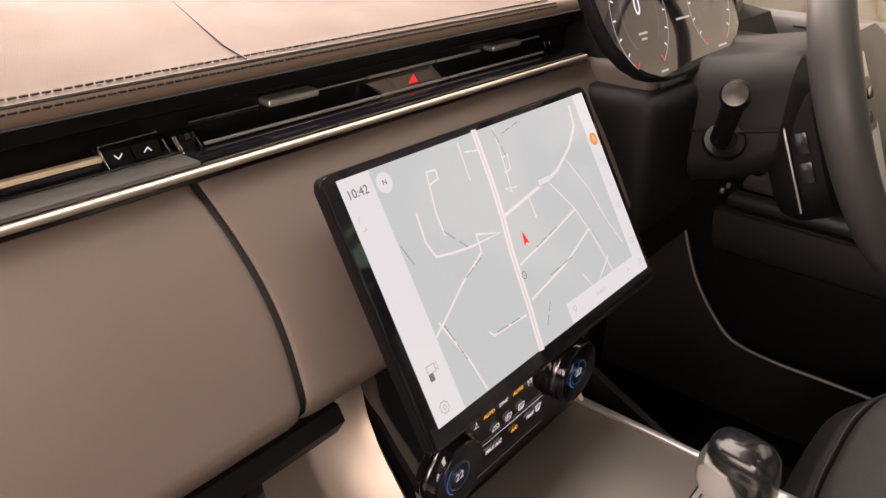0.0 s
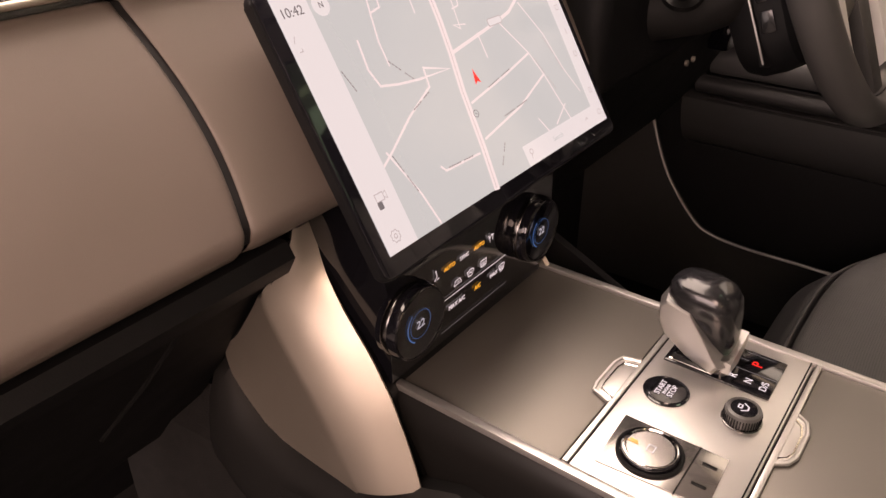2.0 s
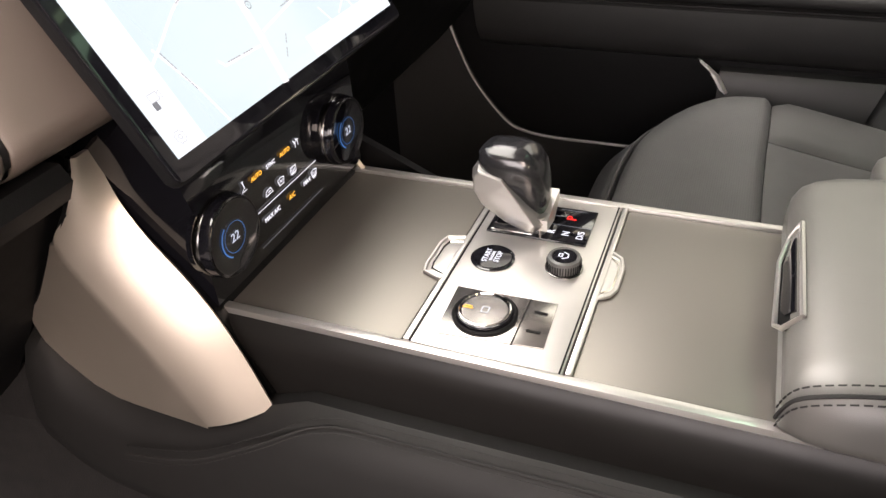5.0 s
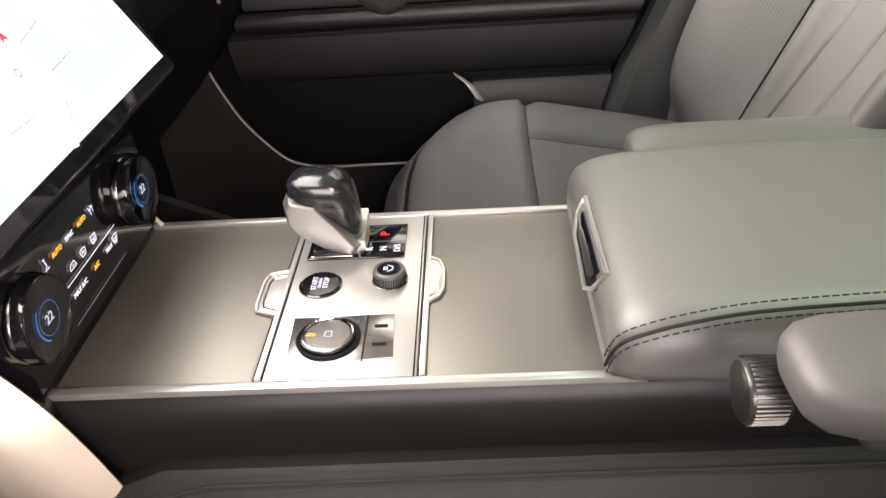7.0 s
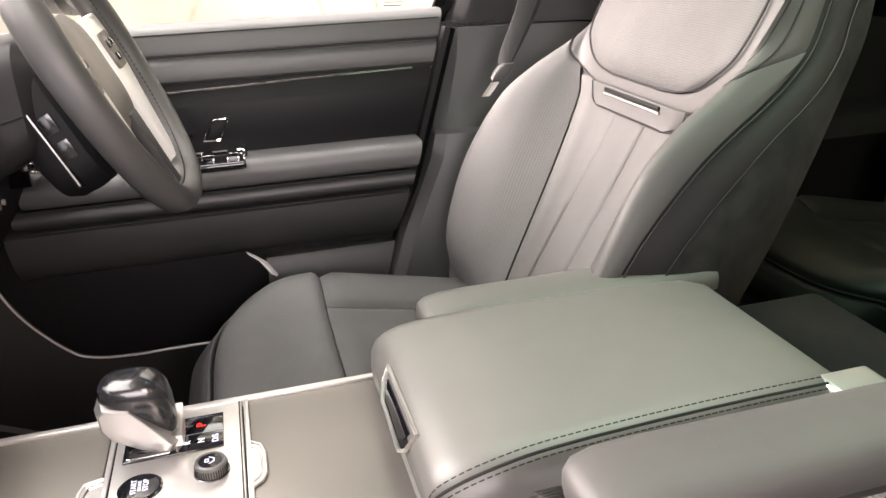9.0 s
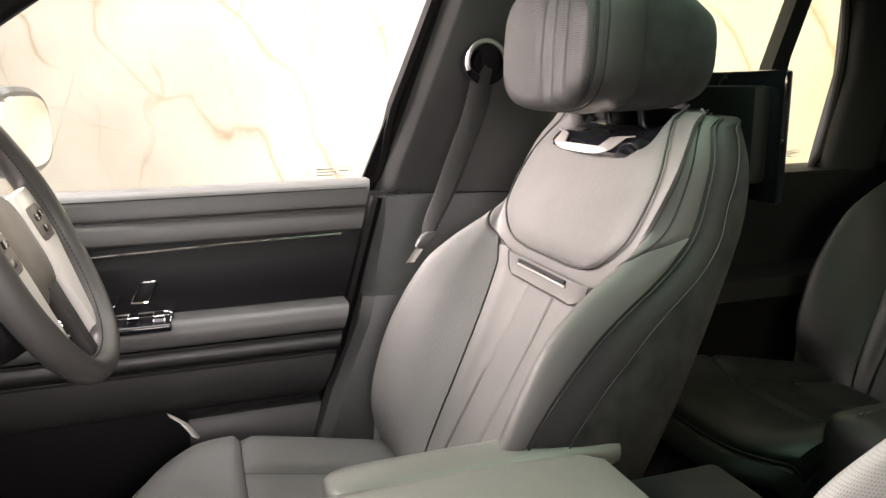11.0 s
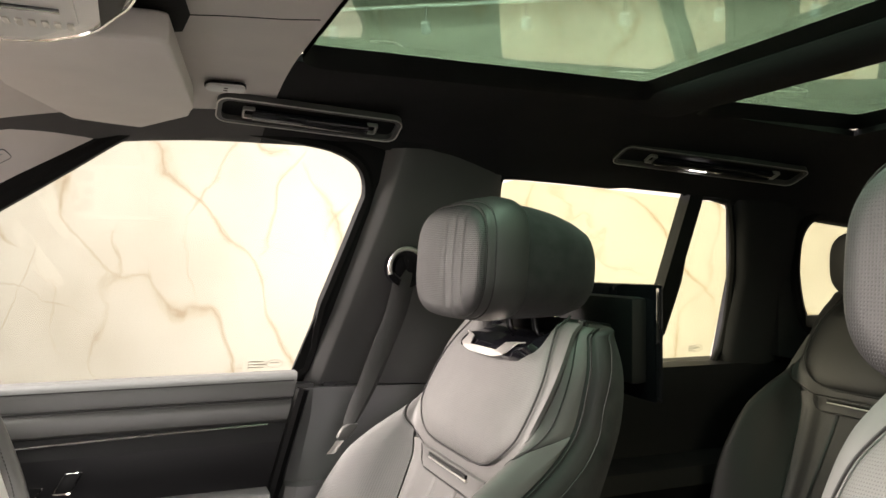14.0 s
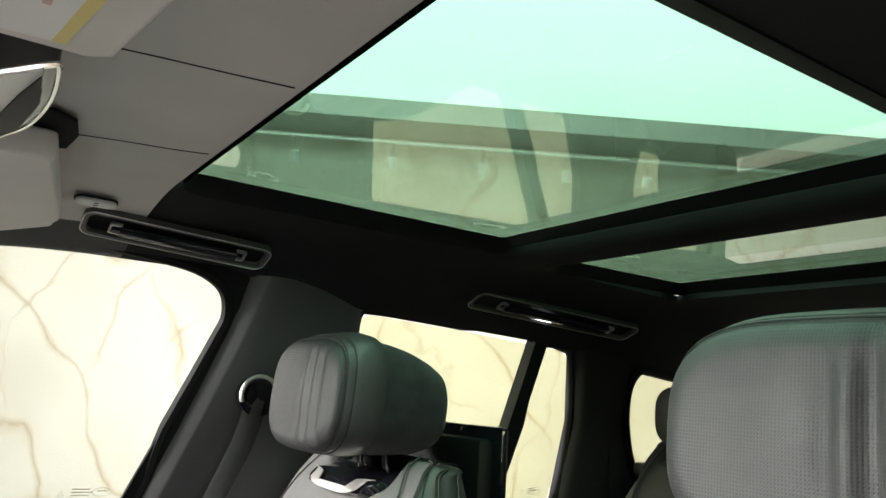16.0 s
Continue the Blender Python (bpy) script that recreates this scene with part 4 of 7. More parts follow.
# door pull and lock switches, window switches
SWITCHES = (("lock_switch", [(-0.182, 0.5395), (-0.204, 0.5785), (-0.234, 0.5775), (-0.213, 0.5385)]), ("memory_switch", [(-0.122, 0.537), (-0.132, 0.559), (-0.172, 0.556), (-0.160, 0.5365)]))
for kind_of, corners in SWITCHES:
    cy, cz = sum(q[0] for q in corners) / 4, sum(q[1] for q in corners) / 4
    smooth = [(q.x, q.y) for k in range(4) for q in [Vector(corners[k]).lerp(Vector(corners[k - 1]), 0.22), Vector(corners[k]).lerp(Vector((cy, cz)), 0.06), Vector(corners[k]).lerp(Vector(corners[(k + 1) % 4]), 0.22)]]
    ring = [[Vector((x, cy + (a - cy) * k, cz + (b - cz) * k)) for a, b in smooth] for x, k in ((0.799, 1.0), (0.7925, 1.0), (0.791, 0.94), (0.7925, 0.84), (0.799, 0.82))]
    part(kind_of, loft(ring, caps=False), CHROME, door, "chrome rimmed switch")
    part("switch_key", loft([[Vector((x, cy + (a - cy) * k, cz + (b - cz) * k)) for a, b in smooth] for x, k in ((0.799, 0.84), (0.7938, 0.84), (0.7934, 0.80))]), PLASTIC, door)
part("switch_panel", rbox(0.722, 0.80, -0.250, -0.06, 0.505, 0.5185, 0.005, 3), GLOSS, door, "gloss black window switch panel")
part("switch_rim", tube(smooth_line([(0.796, -0.06, 0.520), (0.796, -0.20, 0.5205), (0.795, -0.244, 0.5205), (0.785, -0.2505, 0.5205), (0.755, -0.2505, 0.520)], 6), 0.0024, 6), CHROME, door, "bright rim of the switch panel")
for yy in (-0.230, -0.190, -0.150, -0.110):
    key = part("window_switch", loft([[(x, yy + w * q, 0.518 + h) for w, h in ((-0.010, 0.0), (-0.010, 0.007), (-0.007, 0.010), (0.007, 0.010), (0.010, 0.007), (0.010, 0.0))] for x, q in ((0.744, 0.9), (0.747, 1.0), (0.772, 1.0), (0.775, 0.9))]), GLOSS, door, "gloss black window switch")
    part("switch_edge", tube([(0.7435, yy - 0.009, 0.520), (0.7435, yy - 0.008, 0.528), (0.7435, yy + 0.008, 0.528), (0.7435, yy + 0.009, 0.520)], 0.0013, 6), CHROME, key, "bright edge of the switch")

# ---------- dashboard ----------
dash = thing("dashboard", "leather covered dashboard with a full width vent band", "dashboard")
X0, X1 = -0.78, 0.25
part("core", loft([[(x, y, z) for y, z in ((0.20, 0.745), (0.135, 0.735), (0.075, 0.625), (0.09, 0.60), (0.16, 0.57), (0.54, 0.55), (0.54, 0.745))] for x in (X0 - 0.03, 0.80)]), PLASTIC, dash)


def dash_nose(t):
    """On the rounded front edge of the dash top, by the angle in degrees: (y, z)."""
    return 0.1555 - 0.0115 * math.cos(radians(t)), 0.7925 + 0.0110 * math.sin(radians(t))


def dash_top(u, v):
    x = -0.80 + 1.6 * u
    if v < 0.3:
        return (x, *dash_nose(14 + 76 * v / 0.3))
    w = (v - 0.3) / 0.7
    return (x, 0.1555 + 0.4545 * w, 0.8035 + 0.03 * math.sin(math.pi * min(w * 0.8, 1)))


part("top_pad", sheet(dash_top, 40, 40, 0.008), DASHTOP, dash, "grained leather dash top")
for sy, sz in ((0.1590, 0.8042), dash_nose(46)):
    part("stitching", stitches([(x, sy, sz) for x in (-0.78, 0.2)], 0.0042, 0.0014, 0.0006), THREAD, dash, "row of dark stitches")
part("under_lip", sheet(lambda u, v: (-0.80 + 1.6 * u, *((0.1450 + 0.001 * v * 4, 0.7952 - 0.0067 * v * 4) if v < 0.25 else (0.146 + 0.022 * (v - 0.25), 0.7885 - 0.006 * (v - 0.25)))), 2, 8, 0.004), VENTBLACK, dash, "black lip under the dash top")
part("seam", tube([(x, *dash_nose(70)) for x in (-0.78, 0.2)], 0.0013, 6), THREAD, dash)
part("top_seam", tube([(-0.150, 0.153, 0.8040), (-0.147, 0.18, 0.8080), (-0.139, 0.211, 0.8130), (-0.122, 0.27, 0.8212), (-0.104, 0.324, 0.8272), (-0.08, 0.40, 0.8318)], 0.0005, 6), THREAD, dash)
# vent band
part("vent_recess", rbox(-0.78, 0.235, 0.158, 0.20, 0.742, 0.79, 0.003), VENTBLACK, dash, "gloss black vent recess")
part("band_lower", rbox(-0.2055, 0.235, 0.127, 0.17, 0.757, 0.7598, 0.002), GLOSS, dash, "narrow gloss black lip below the vents")
part("band_plate", rbox(-0.78, -0.2060, 0.127, 0.17, 0.757, 0.7598, 0.002), HANDLEGREY, dash, "satin grey lip below the switches")
part("chrome_strip", tube([(-0.78, 0.1250, 0.7545), (0.222, 0.1250, 0.7545)], 0.0023, 10), SATIN, dash, "bright metal strip across the dash")
part("band_base", rbox(-0.78, 0.232, 0.1265, 0.165, 0.7475, 0.7572, 0.003), DARKCHROME, dash, "dark satin strip below the vents")
# thin bright bars in front of the vents, with sliders
for xa, xb in ((-0.191, -0.0425), (-0.0408, 0.0365), (0.0382, 0.176)):
    part("vent_bar_low", rbox(xa, xb, 0.1440, 0.1465, 0.7613, 0.7630, 0.0006), SILVER, dash, "thin chrome vent bar")
for xa, xb, h in ((-0.098, -0.0505, 0.0005), (-0.0488, 0.0265, 0.0010), (0.0282, 0.085, 0.0010), (0.145, 0.176, 0.0007)):
    part("vent_bar_high", rbox(xa, xb, 0.1500, 0.1520, 0.7757 - h, 0.7757 + h, 0.0004), SILVER, dash, "thin chrome vent bar")
part("vent_slat", rbox(-0.1955, -0.145, 0.152, 0.175, 0.7720, 0.7745, 0.0008), GLOSS, dash, "gloss black vent slat")
part("slat_edge", tube([(-0.1955, 0.1518, 0.7746), (-0.145, 0.1518, 0.7746)], 0.0004, 5), LEVERMETAL, dash)
for xa, xb in ((-0.140, -0.098), (0.100, 0.142)):
    part("vent_slider", rbox(xa, xb, 0.147, 0.164, 0.7726, 0.7778, 0.0022, 3), SILVER, dash, "satin chrome vent slider")
part("vent_end_block", rbox(-0.2045, -0.1945, 0.149, 0.165, 0.7592, 0.7700, 0.001), GLOSS, dash)
for xt, xb in ((-0.2100, -0.2062), (-0.2085, -0.2045), (-0.1963, -0.1922), (0.1800, 0.1840), (0.1885, 0.1925)):
    part("vent_end", tube([(xt, 0.1475, 0.7702), (xb, 0.1465, 0.7595)], 0.0006, 6), CHROME, dash, "slim chrome upright")
# plate and switches beside the vent
part("left_plate", rbox(-0.78, -0.2510, 0.1495, 0.154, 0.7652, 0.7683, 0.0006), GOLDMETAL, dash, "polished metal vent plate")
part("left_gloss", rbox(-0.78, -0.2510, 0.1490, 0.156, 0.7606, 0.7649, 0.0005), GLOSS, dash, "gloss black strip below the plate")
part("left_line", tube([(-0.78, 0.1465, 0.7603), (-0.2065, 0.1465, 0.7606)], 0.0006, 6), DARKCHROME, dash)
part("switch_frame", tube([(-0.2530, 0.1490, 0.7735), (-0.2490, 0.1478, 0.7606), (-0.2475, 0.1478, 0.7601), (-0.2125, 0.1478, 0.7601), (-0.2118, 0.1478, 0.7606), (-0.2150, 0.1490, 0.7700)], 0.0007, 6), CHROME, dash, "slim chrome frame round the switches")
part("switch_hood", tube([(-0.2530, 0.1495, 0.7739), (-0.2180, 0.1495, 0.7747)], 0.0008, 6), DARKCHROME, dash)
for xx, up in ((-0.2416, -1), (-0.2243, 1)):
    part("seat_switch", loft([[(xx + a * k - 0.0025 * (b > 0) + 0.0004, y, 0.7662 + b * k) for a, b in ((-0.0083, -0.0048), (0.0083, -0.0048), (0.0083, 0.0048), (-0.0083, 0.0048))] for y, k in ((0.158, 1.0), (0.1496, 1.0), (0.1488, 0.93))]), PLASTIC, dash, "black switch key")
    part("switch_mark", strips([[(-0.0022, -0.0012 * up), (0, 0.0012 * up), (0.0022, -0.0012 * up)]], 0.0006, pose(xx - 0.0008, 0.1484, 0.7664, 90)), LED, dash)
part("hazard_surround", loft([[(-0.046, y, 0.7700), (-0.030, y - 0.004, 0.7600), (-0.030, y - 0.004, 0.7575), (0.046, y - 0.004, 0.7575), (0.040, y, 0.7600), (0.026, y, 0.7722)] for y in (0.166, 0.1545)]), TAUPE, dash, "grey block round the hazard switch")
part("hazard_switch", loft([[(0.0 + a * k, y, 0.7668 + b * k) for a, b in ((-0.020, -0.0045), (0.0265, -0.0045), (0.0200, 0.0050), (-0.0255, 0.0045))] for y, k in ((0.156, 1.0), (0.1508, 1.0), (0.1500, 0.95))]), TAUPE, dash, "satin grey hazard switch")
part("hazard_mark", prism([(-0.0055, -0.003), (0.0055, -0.003), (0, 0.0038)], 0.0004, pose(-0.0005, 0.1498, 0.7668, 90)), RED, dash, "red hazard triangle")


# leather face, split by the seam of the glove box lid
def face_line(v):
    """Down the padded face: (y, z) from its rolled top edge to its tucked lower edge."""
    if v < 0.10:
        a = v / 0.10
        return 0.135 - 0.010 * a ** 0.5, 0.7490 - 0.008 * a ** 2
    if v < 0.84:
        a = (v - 0.10) / 0.74
        return 0.125 - 0.074 * a - 0.004 * math.sin(math.pi * a), 0.741 - 0.117 * a
    a = (v - 0.84) / 0.16
    return 0.051 + 0.05 * a * a, 0.624 - 0.024 * math.sin(a * math.pi / 2)


def seam_x(v):
    return -0.2125 - 0.016 * max(0, 1 - v / 0.07) ** 2 + 0.0125 * math.sin(math.pi * min(max(v, 0), 1)) + 0.004 * v


def face_pad(xa, xb, ra, rb):
    def fn(u, v):
        a, b = (xa(v) if callable(xa) else xa), (xb(v) if callable(xb) else xb)
        x = a + (b - a) * u
        y, z = face_line(v)
        d = min((x - a) / 0.014 if ra else 9, (b - x) / 0.008 if rb else 9)
        if d < 1:
            y += (0.004 if ra else 0.006) * (1 - math.sqrt(max(0, 1 - (1 - d) ** 2)))
        return (x, y, z)
    return fn


def even_edges(fn, side):
    """Crowd the grid at the rolled side edge."""
    if side == "b":
        return lambda u, v: fn(1 - (1 - u) ** 3, v)
    return lambda u, v: fn(u ** 3, v)


part("glove_box_lid", sheet(even_edges(face_pad(-0.78, lambda v: seam_x(v) - 0.0022, False, True), "b"), 30, 30, -0.012), DASHLEATHER, dash, "smooth leather glove box lid")
part("centre_pad", sheet(even_edges(face_pad(lambda v: seam_x(v) + 0.0022, 0.25, True, False), "a"), 30, 30, -0.012), DASHLEATHER, dash, "smooth leather centre facing")
part("seam_shadow", sheet(lambda u, v: (seam_x(v) - 0.004 + 0.008 * u, face_line(v)[0] + 0.006, face_line(v)[1]), 2, 16, -0.004), THREAD, dash)
part("right_end", rbox(0.235, 0.262, 0.06, 0.16, 0.62, 0.752, 0.012, 3, Matrix.Translation((0, 0, 0))), DASHLEATHER, dash)
# under dash
part("under_roll", loft([[(x, y, z) for y, z in ((0.062, 0.602), (0.056, 0.592), (0.064, 0.578), (0.09, 0.566), (0.15, 0.558), (0.15, 0.60))] for x in (-0.78, -0.17)]), PLASTIC, dash, "dark trim below the glove box")
part("lower_panel", sheet(lambda u, v: (-0.78 + 0.66 * u, 0.112 + 0.215 * v, 0.565 - 0.30 * v), 10, 10, -0.02), PLASTIC, dash, "dark lower panel over the footwell")
part("lower_seam", tube([(-0.205, 0.130, 0.535), (-0.225, 0.172, 0.47), (-0.25, 0.222, 0.40)], 0.002, 6), RUBBER, dash)

# ---------- touchscreen ----------
T = radians(31)
SM = Matrix(((1, 0, 0, 0), (0, math.sin(T), -math.cos(T), 0), (0, math.cos(T), math.sin(T), 0.6), (0, 0, 0, 1)))
screen = thing("touchscreen", "large floating touchscreen showing a pale road map", "touchscreen")
part("housing", prism(rounded(0.3085, 0.1835, 0.006), 0.007, SM @ Matrix.Translation((-0.0015, 0.0785, -0.0048)), 0.002), PLASTIC, screen, "slim black housing")
part("glass_front", prism(rounded(0.3060, 0.1810, 0.005), 0.002, SM @ Matrix.Translation((-0.0015, 0.0785, -0.0005)), 0.0006), GLOSS, screen, "gloss black glass front")
part("housing_neck", rbox(-0.10, 0.10, 0.02, 0.14, -0.05, -0.012, 0.01, 2, SM), PLASTIC, screen)
part("display", prism([(-0.1445, 0), (0.1445, 0), (0.1445, 0.1645), (-0.1445, 0.1645)], 0.0004, SM @ Matrix.Translation((0, 0, 0.0008))), SCREEN, screen, "lit pale grey map")


def on_screen(dz=0.0014):
    return SM @ Matrix.Translation((0, 0, dz))


part("side_bar", prism([(-0.1445, 0), (-0.118, 0), (-0.118, 0.1645), (-0.1445, 0.1645)], 0.0002, on_screen(0.0012)), SCREEN_SIDE, screen, "white menu margin")
part("side_bar", prism([(0.128, 0), (0.1445, 0), (0.1445, 0.1645), (0.128, 0.1645)], 0.0002, on_screen(0.0012)), SCREEN_SIDE, screen, "white menu margin")

ROADS = {
    "lane": ([(-0.014, 0.099), (0.052, 0.109), (0.071, 0.113), (0.098, 0.126), (0.115, 0.140), (0.119, 0.157)], 0.0026),
    "lane_b": ([(0.052, 0.109), (0.074, 0.078), (0.082, 0.058), (0.095, 0.010)], 0.0014),
    "lane_c": ([(0.087, 0.117), (0.103, 0.087), (0.111, 0.056), (0.122, 0.032)], 0.0012),
    "lane_d": ([(0.074, 0.078), (0.034, 0.070), (-0.015, 0.062)], 0.0018),
    "lane_e": ([(0.082, 0.058), (0.037, 0.044), (-0.017, 0.035)], 0.0018),
    "lane_g": ([(0.094, 0.029), (0.072, 0.018)], 0.0012),
    "lane_h": ([(0.052, 0.029), (0.060, 0.014)], 0.0012),
    "lane_i": ([(-0.072, 0.141), (-0.070, 0.150), (-0.061, 0.149), (-0.062, 0.143), (-0.072, 0.141), (-0.076, 0.122), (-0.076, 0.106)], 0.0014),
    "lane_j": ([(-0.093, 0.127), (-0.095, 0.108), (-0.091, 0.096), (-0.075, 0.093), (-0.055, 0.091), (-0.022, 0.090), (-0.047, 0.097), (-0.049, 0.084), (-0.079, 0.071), (-0.106, 0.056), (-0.118, 0.050)], 0.0017),
    "lane_k": ([(-0.026, 0.153), (-0.013, 0.151)], 0.0012),
    "lane_l": ([(-0.030, 0.161), (-0.032, 0.133)], 0.0012),
    "lane_m": ([(-0.111, 0.057), (-0.098, 0.024), (-0.093, 0.001)], 0.0016),
    "lane_n": ([(-0.071, 0.033), (-0.068, 0.029), (-0.029, 0.028)], 0.0016),
    "lane_o": ([(0.013, 0.162), (0.010, 0.135), (0.007, 0.113), (0.001, 0.117), (0.014, 0.115)], 0.0011),
    "lane_p": ([(0.010, 0.139), (0.018, 0.140), (0.015, 0.129), (0.007, 0.128)], 0.0011),
    "lane_q": ([(0.023, 0.106), (0.023, 0.087)], 0.0013),
}
for line, width in ROADS.values():
    part("map_road", strips([line], width, on_screen(0.0011)), ROADWHITE, screen)
main = [(-0.009, 0.1640), (-0.011, 0.123), (-0.014, 0.099), (-0.019, 0.072), (-0.023, 0.031), (-0.0275, 0.001)]
part("map_main_road", strips([main], 0.0062, on_screen(0.00115)), ROADWHITE, screen, "white main road on the map")
part("map_main_road_line", strips([[(x - 0.0004, y) for x, y in main]], 0.0005, on_screen(0.0013)), INK_LIGHT, screen)
# names on the map, too small to read, as thin bars
for (xa, ya), (xb, yb), m in (((-0.076, 0.109), (-0.060, 0.092), INK), ((-0.117, 0.113), (-0.112, 0.098), INK), ((-0.073, 0.074), (-0.052, 0.081), INK), ((-0.108, 0.054), (-0.100, 0.026), INK), ((-0.065, 0.030), (-0.037, 0.029), INK), ((0.009, 0.067), (0.042, 0.073), INK), ((0.013, 0.043), (0.047, 0.046), INK), ((0.001, 0.026), (-0.012, 0.012), INK), ((0.011, 0.161), (0.015, 0.139), INK), ((0.020, 0.156), (0.043, 0.160), INK), ((0.077, 0.073), (0.090, 0.043), INK_LIGHT), ((0.100, 0.085), (0.110, 0.054), INK_LIGHT)):
    n = max(4, int(math.hypot(xb - xa, yb - ya) / 0.0026))
    bars = [[(xa + (xb - xa) * (k + 0.15) / n, ya + (yb - ya) * (k + 0.15) / n), (xa + (xb - xa) * (k + 0.75) / n, ya + (yb - ya) * (k + 0.75) / n)] for k in range(n) if k != n // 2 or n < 7]
    part("map_bar", strips(bars, 0.0009, on_screen(0.0016)), MAPINK if m is INK else m, screen)
part("road_shield", prism([(x + 0.048, y + 0.110) for x, y in rounded(0.018, 0.0062, 0.0016)], 0.0002, on_screen(0.0016)), INK_LIGHT, screen)
part("road_shield_face", prism([(x + 0.048, y + 0.110) for x, y in rounded(0.0164, 0.0048, 0.0012)], 0.0002, on_screen(0.0018)), SCREEN_SIDE, screen)
part("clock", text_mesh("10:42", 0.0082, on_screen(0.0016) @ Matrix.Translation((-0.1325, 0.1535, 0))), INK, screen)
part("compass", prism([(-0.109 + 0.0068 * math.cos(a), 0.1535 + 0.0068 * math.sin(a)) for a in [2 * math.pi * i / 24 for i in range(24)]], 0.0002, on_screen(0.0015)), SCREEN_SIDE, screen)
part("compass_letter", text_mesh("N", 0.0052, on_screen(0.0018) @ Matrix.Translation((-0.109, 0.1535, 0))), INK, screen)
part("position_arrow", prism([(0.0, 0.0835), (0.0034, 0.0725), (0.0002, 0.0745), (-0.0032, 0.0725)], 0.0002, on_screen(0.0017)), RED, screen, "red position arrow")
part("location_ring", strips([[(-0.016 + 0.0026 * math.cos(a), 0.054 + 0.0026 * math.sin(a)) for a in [2 * math.pi * i / 16 for i in range(17)]], [(-0.0165, 0.0545), (-0.0155, 0.0535)]], 0.0006, on_screen(0.0017)), INK, screen)
part("gear_icon", strips([[(-0.134 + r * math.cos(a), 0.0095 + r * math.sin(a)) for r, a in [(0.0042 if k % 2 else 0.0034, 2 * math.pi * k / 16) for k in range(17)]], [(-0.134 + 0.0014 * math.cos(a), 0.0095 + 0.0014 * math.sin(a)) for a in [2 * math.pi * i / 10 for i in range(11)]]], 0.0006, on_screen(0.0017)), INK_LIGHT, screen)
part("camera_icon", strips([[(-0.136, 0.0325), (-0.129, 0.0325), (-0.129, 0.0375), (-0.136, 0.0375), (-0.136, 0.0325)], [(-0.129, 0.034), (-0.1265, 0.0325), (-0.1265, 0.0375), (-0.129, 0.036)]], 0.0006, on_screen(0.0017)), INK_LIGHT, screen)
part("parking_icon", prism([(x - 0.1345, y + 0.030) for x, y in rounded(0.0042, 0.0048, 0.0008)], 0.0002, on_screen(0.0019)), INK, screen)
part("badge", prism([(0.1362 + 0.0056 * math.cos(a), 0.1235 + 0.0056 * math.sin(a)) for a in [2 * math.pi * i / 24 for i in range(24)]], 0.0002, on_screen(0.0015)), ORANGE, screen, "orange round badge")
part("badge_mark", strips([[(0.1338, 0.1208), (0.1362, 0.1262), (0.1386, 0.1208)]], 0.0009, on_screen(0.0018)), ROADWHITE, screen)
for yy in (0.103, 0.082, 0.062, 0.029, 0.009):
    part("menu_icon", strips([[(0.1345, yy - 0.002), (0.1385, yy - 0.002), (0.1385, yy + 0.002), (0.1345, yy + 0.002), (0.1345, yy - 0.002)]] if yy != 0.082 else [[(0.1355, 0.080), (0.1365, 0.084)], [(0.1375, 0.080), (0.1365, 0.081)]], 0.0005, on_screen(0.0017)), INK_LIGHT, screen)
part("search_box", prism([(0.018, 0.0005), (0.128, 0.0005), (0.128, 0.0165), (0.018, 0.0165)], 0.0002, on_screen(0.0014)), SCREEN_SIDE, screen)
part("search_word", text_mesh("Search", 0.0056, on_screen(0.0017) @ Matrix.Translation((0.066, 0.0088, 0))), SCREEN, screen)
part("search_icon", strips([[(0.026 + 0.002 * math.cos(a), 0.010 + 0.002 * math.sin(a)) for a in [2 * math.pi * i / 12 for i in range(13)]], [(0.0255, 0.008), (0.0245, 0.005)]], 0.0006, on_screen(0.0017)), INK_LIGHT, screen)
part("search_arrow", strips([[(0.112, 0.0082), (0.114, 0.0102), (0.116, 0.0082)]], 0.0006, on_screen(0.0017)), INK_LIGHT, screen)
part("pen_icon", strips([[(-0.141, 0.136), (-0.139, 0.140)], [(-0.140, 0.1305), (-0.1375, 0.1305), (-0.1375, 0.1325)]], 0.0005, on_screen(0.0017)), INK_LIGHT, screen)

# ---------- climate panel under the screen ----------
climate = thing("climate_panel", "gloss black climate panel with two rotary dials", "climate control")
part("fascia", loft([[(x, y, z) for x in (xa, xb)] + [(x, y2, z) for x in (xb, xa)] for y, y2, z, xa, xb in ((0.052, 0.09, 0.438, -0.098, 0.132), (0.040, 0.09, 0.452, -0.103, 0.132), (0.040, 0.12, 0.535, -0.104, 0.132), (0.046, 0.13, 0.575, -0.110, 0.136), (0.06, 0.14, 0.605, -0.115, 0.140))]), GLOSS, climate, "gloss black fascia")


def at_face(x, z, y=0.0385):
    return pose(x, y, z, 90)


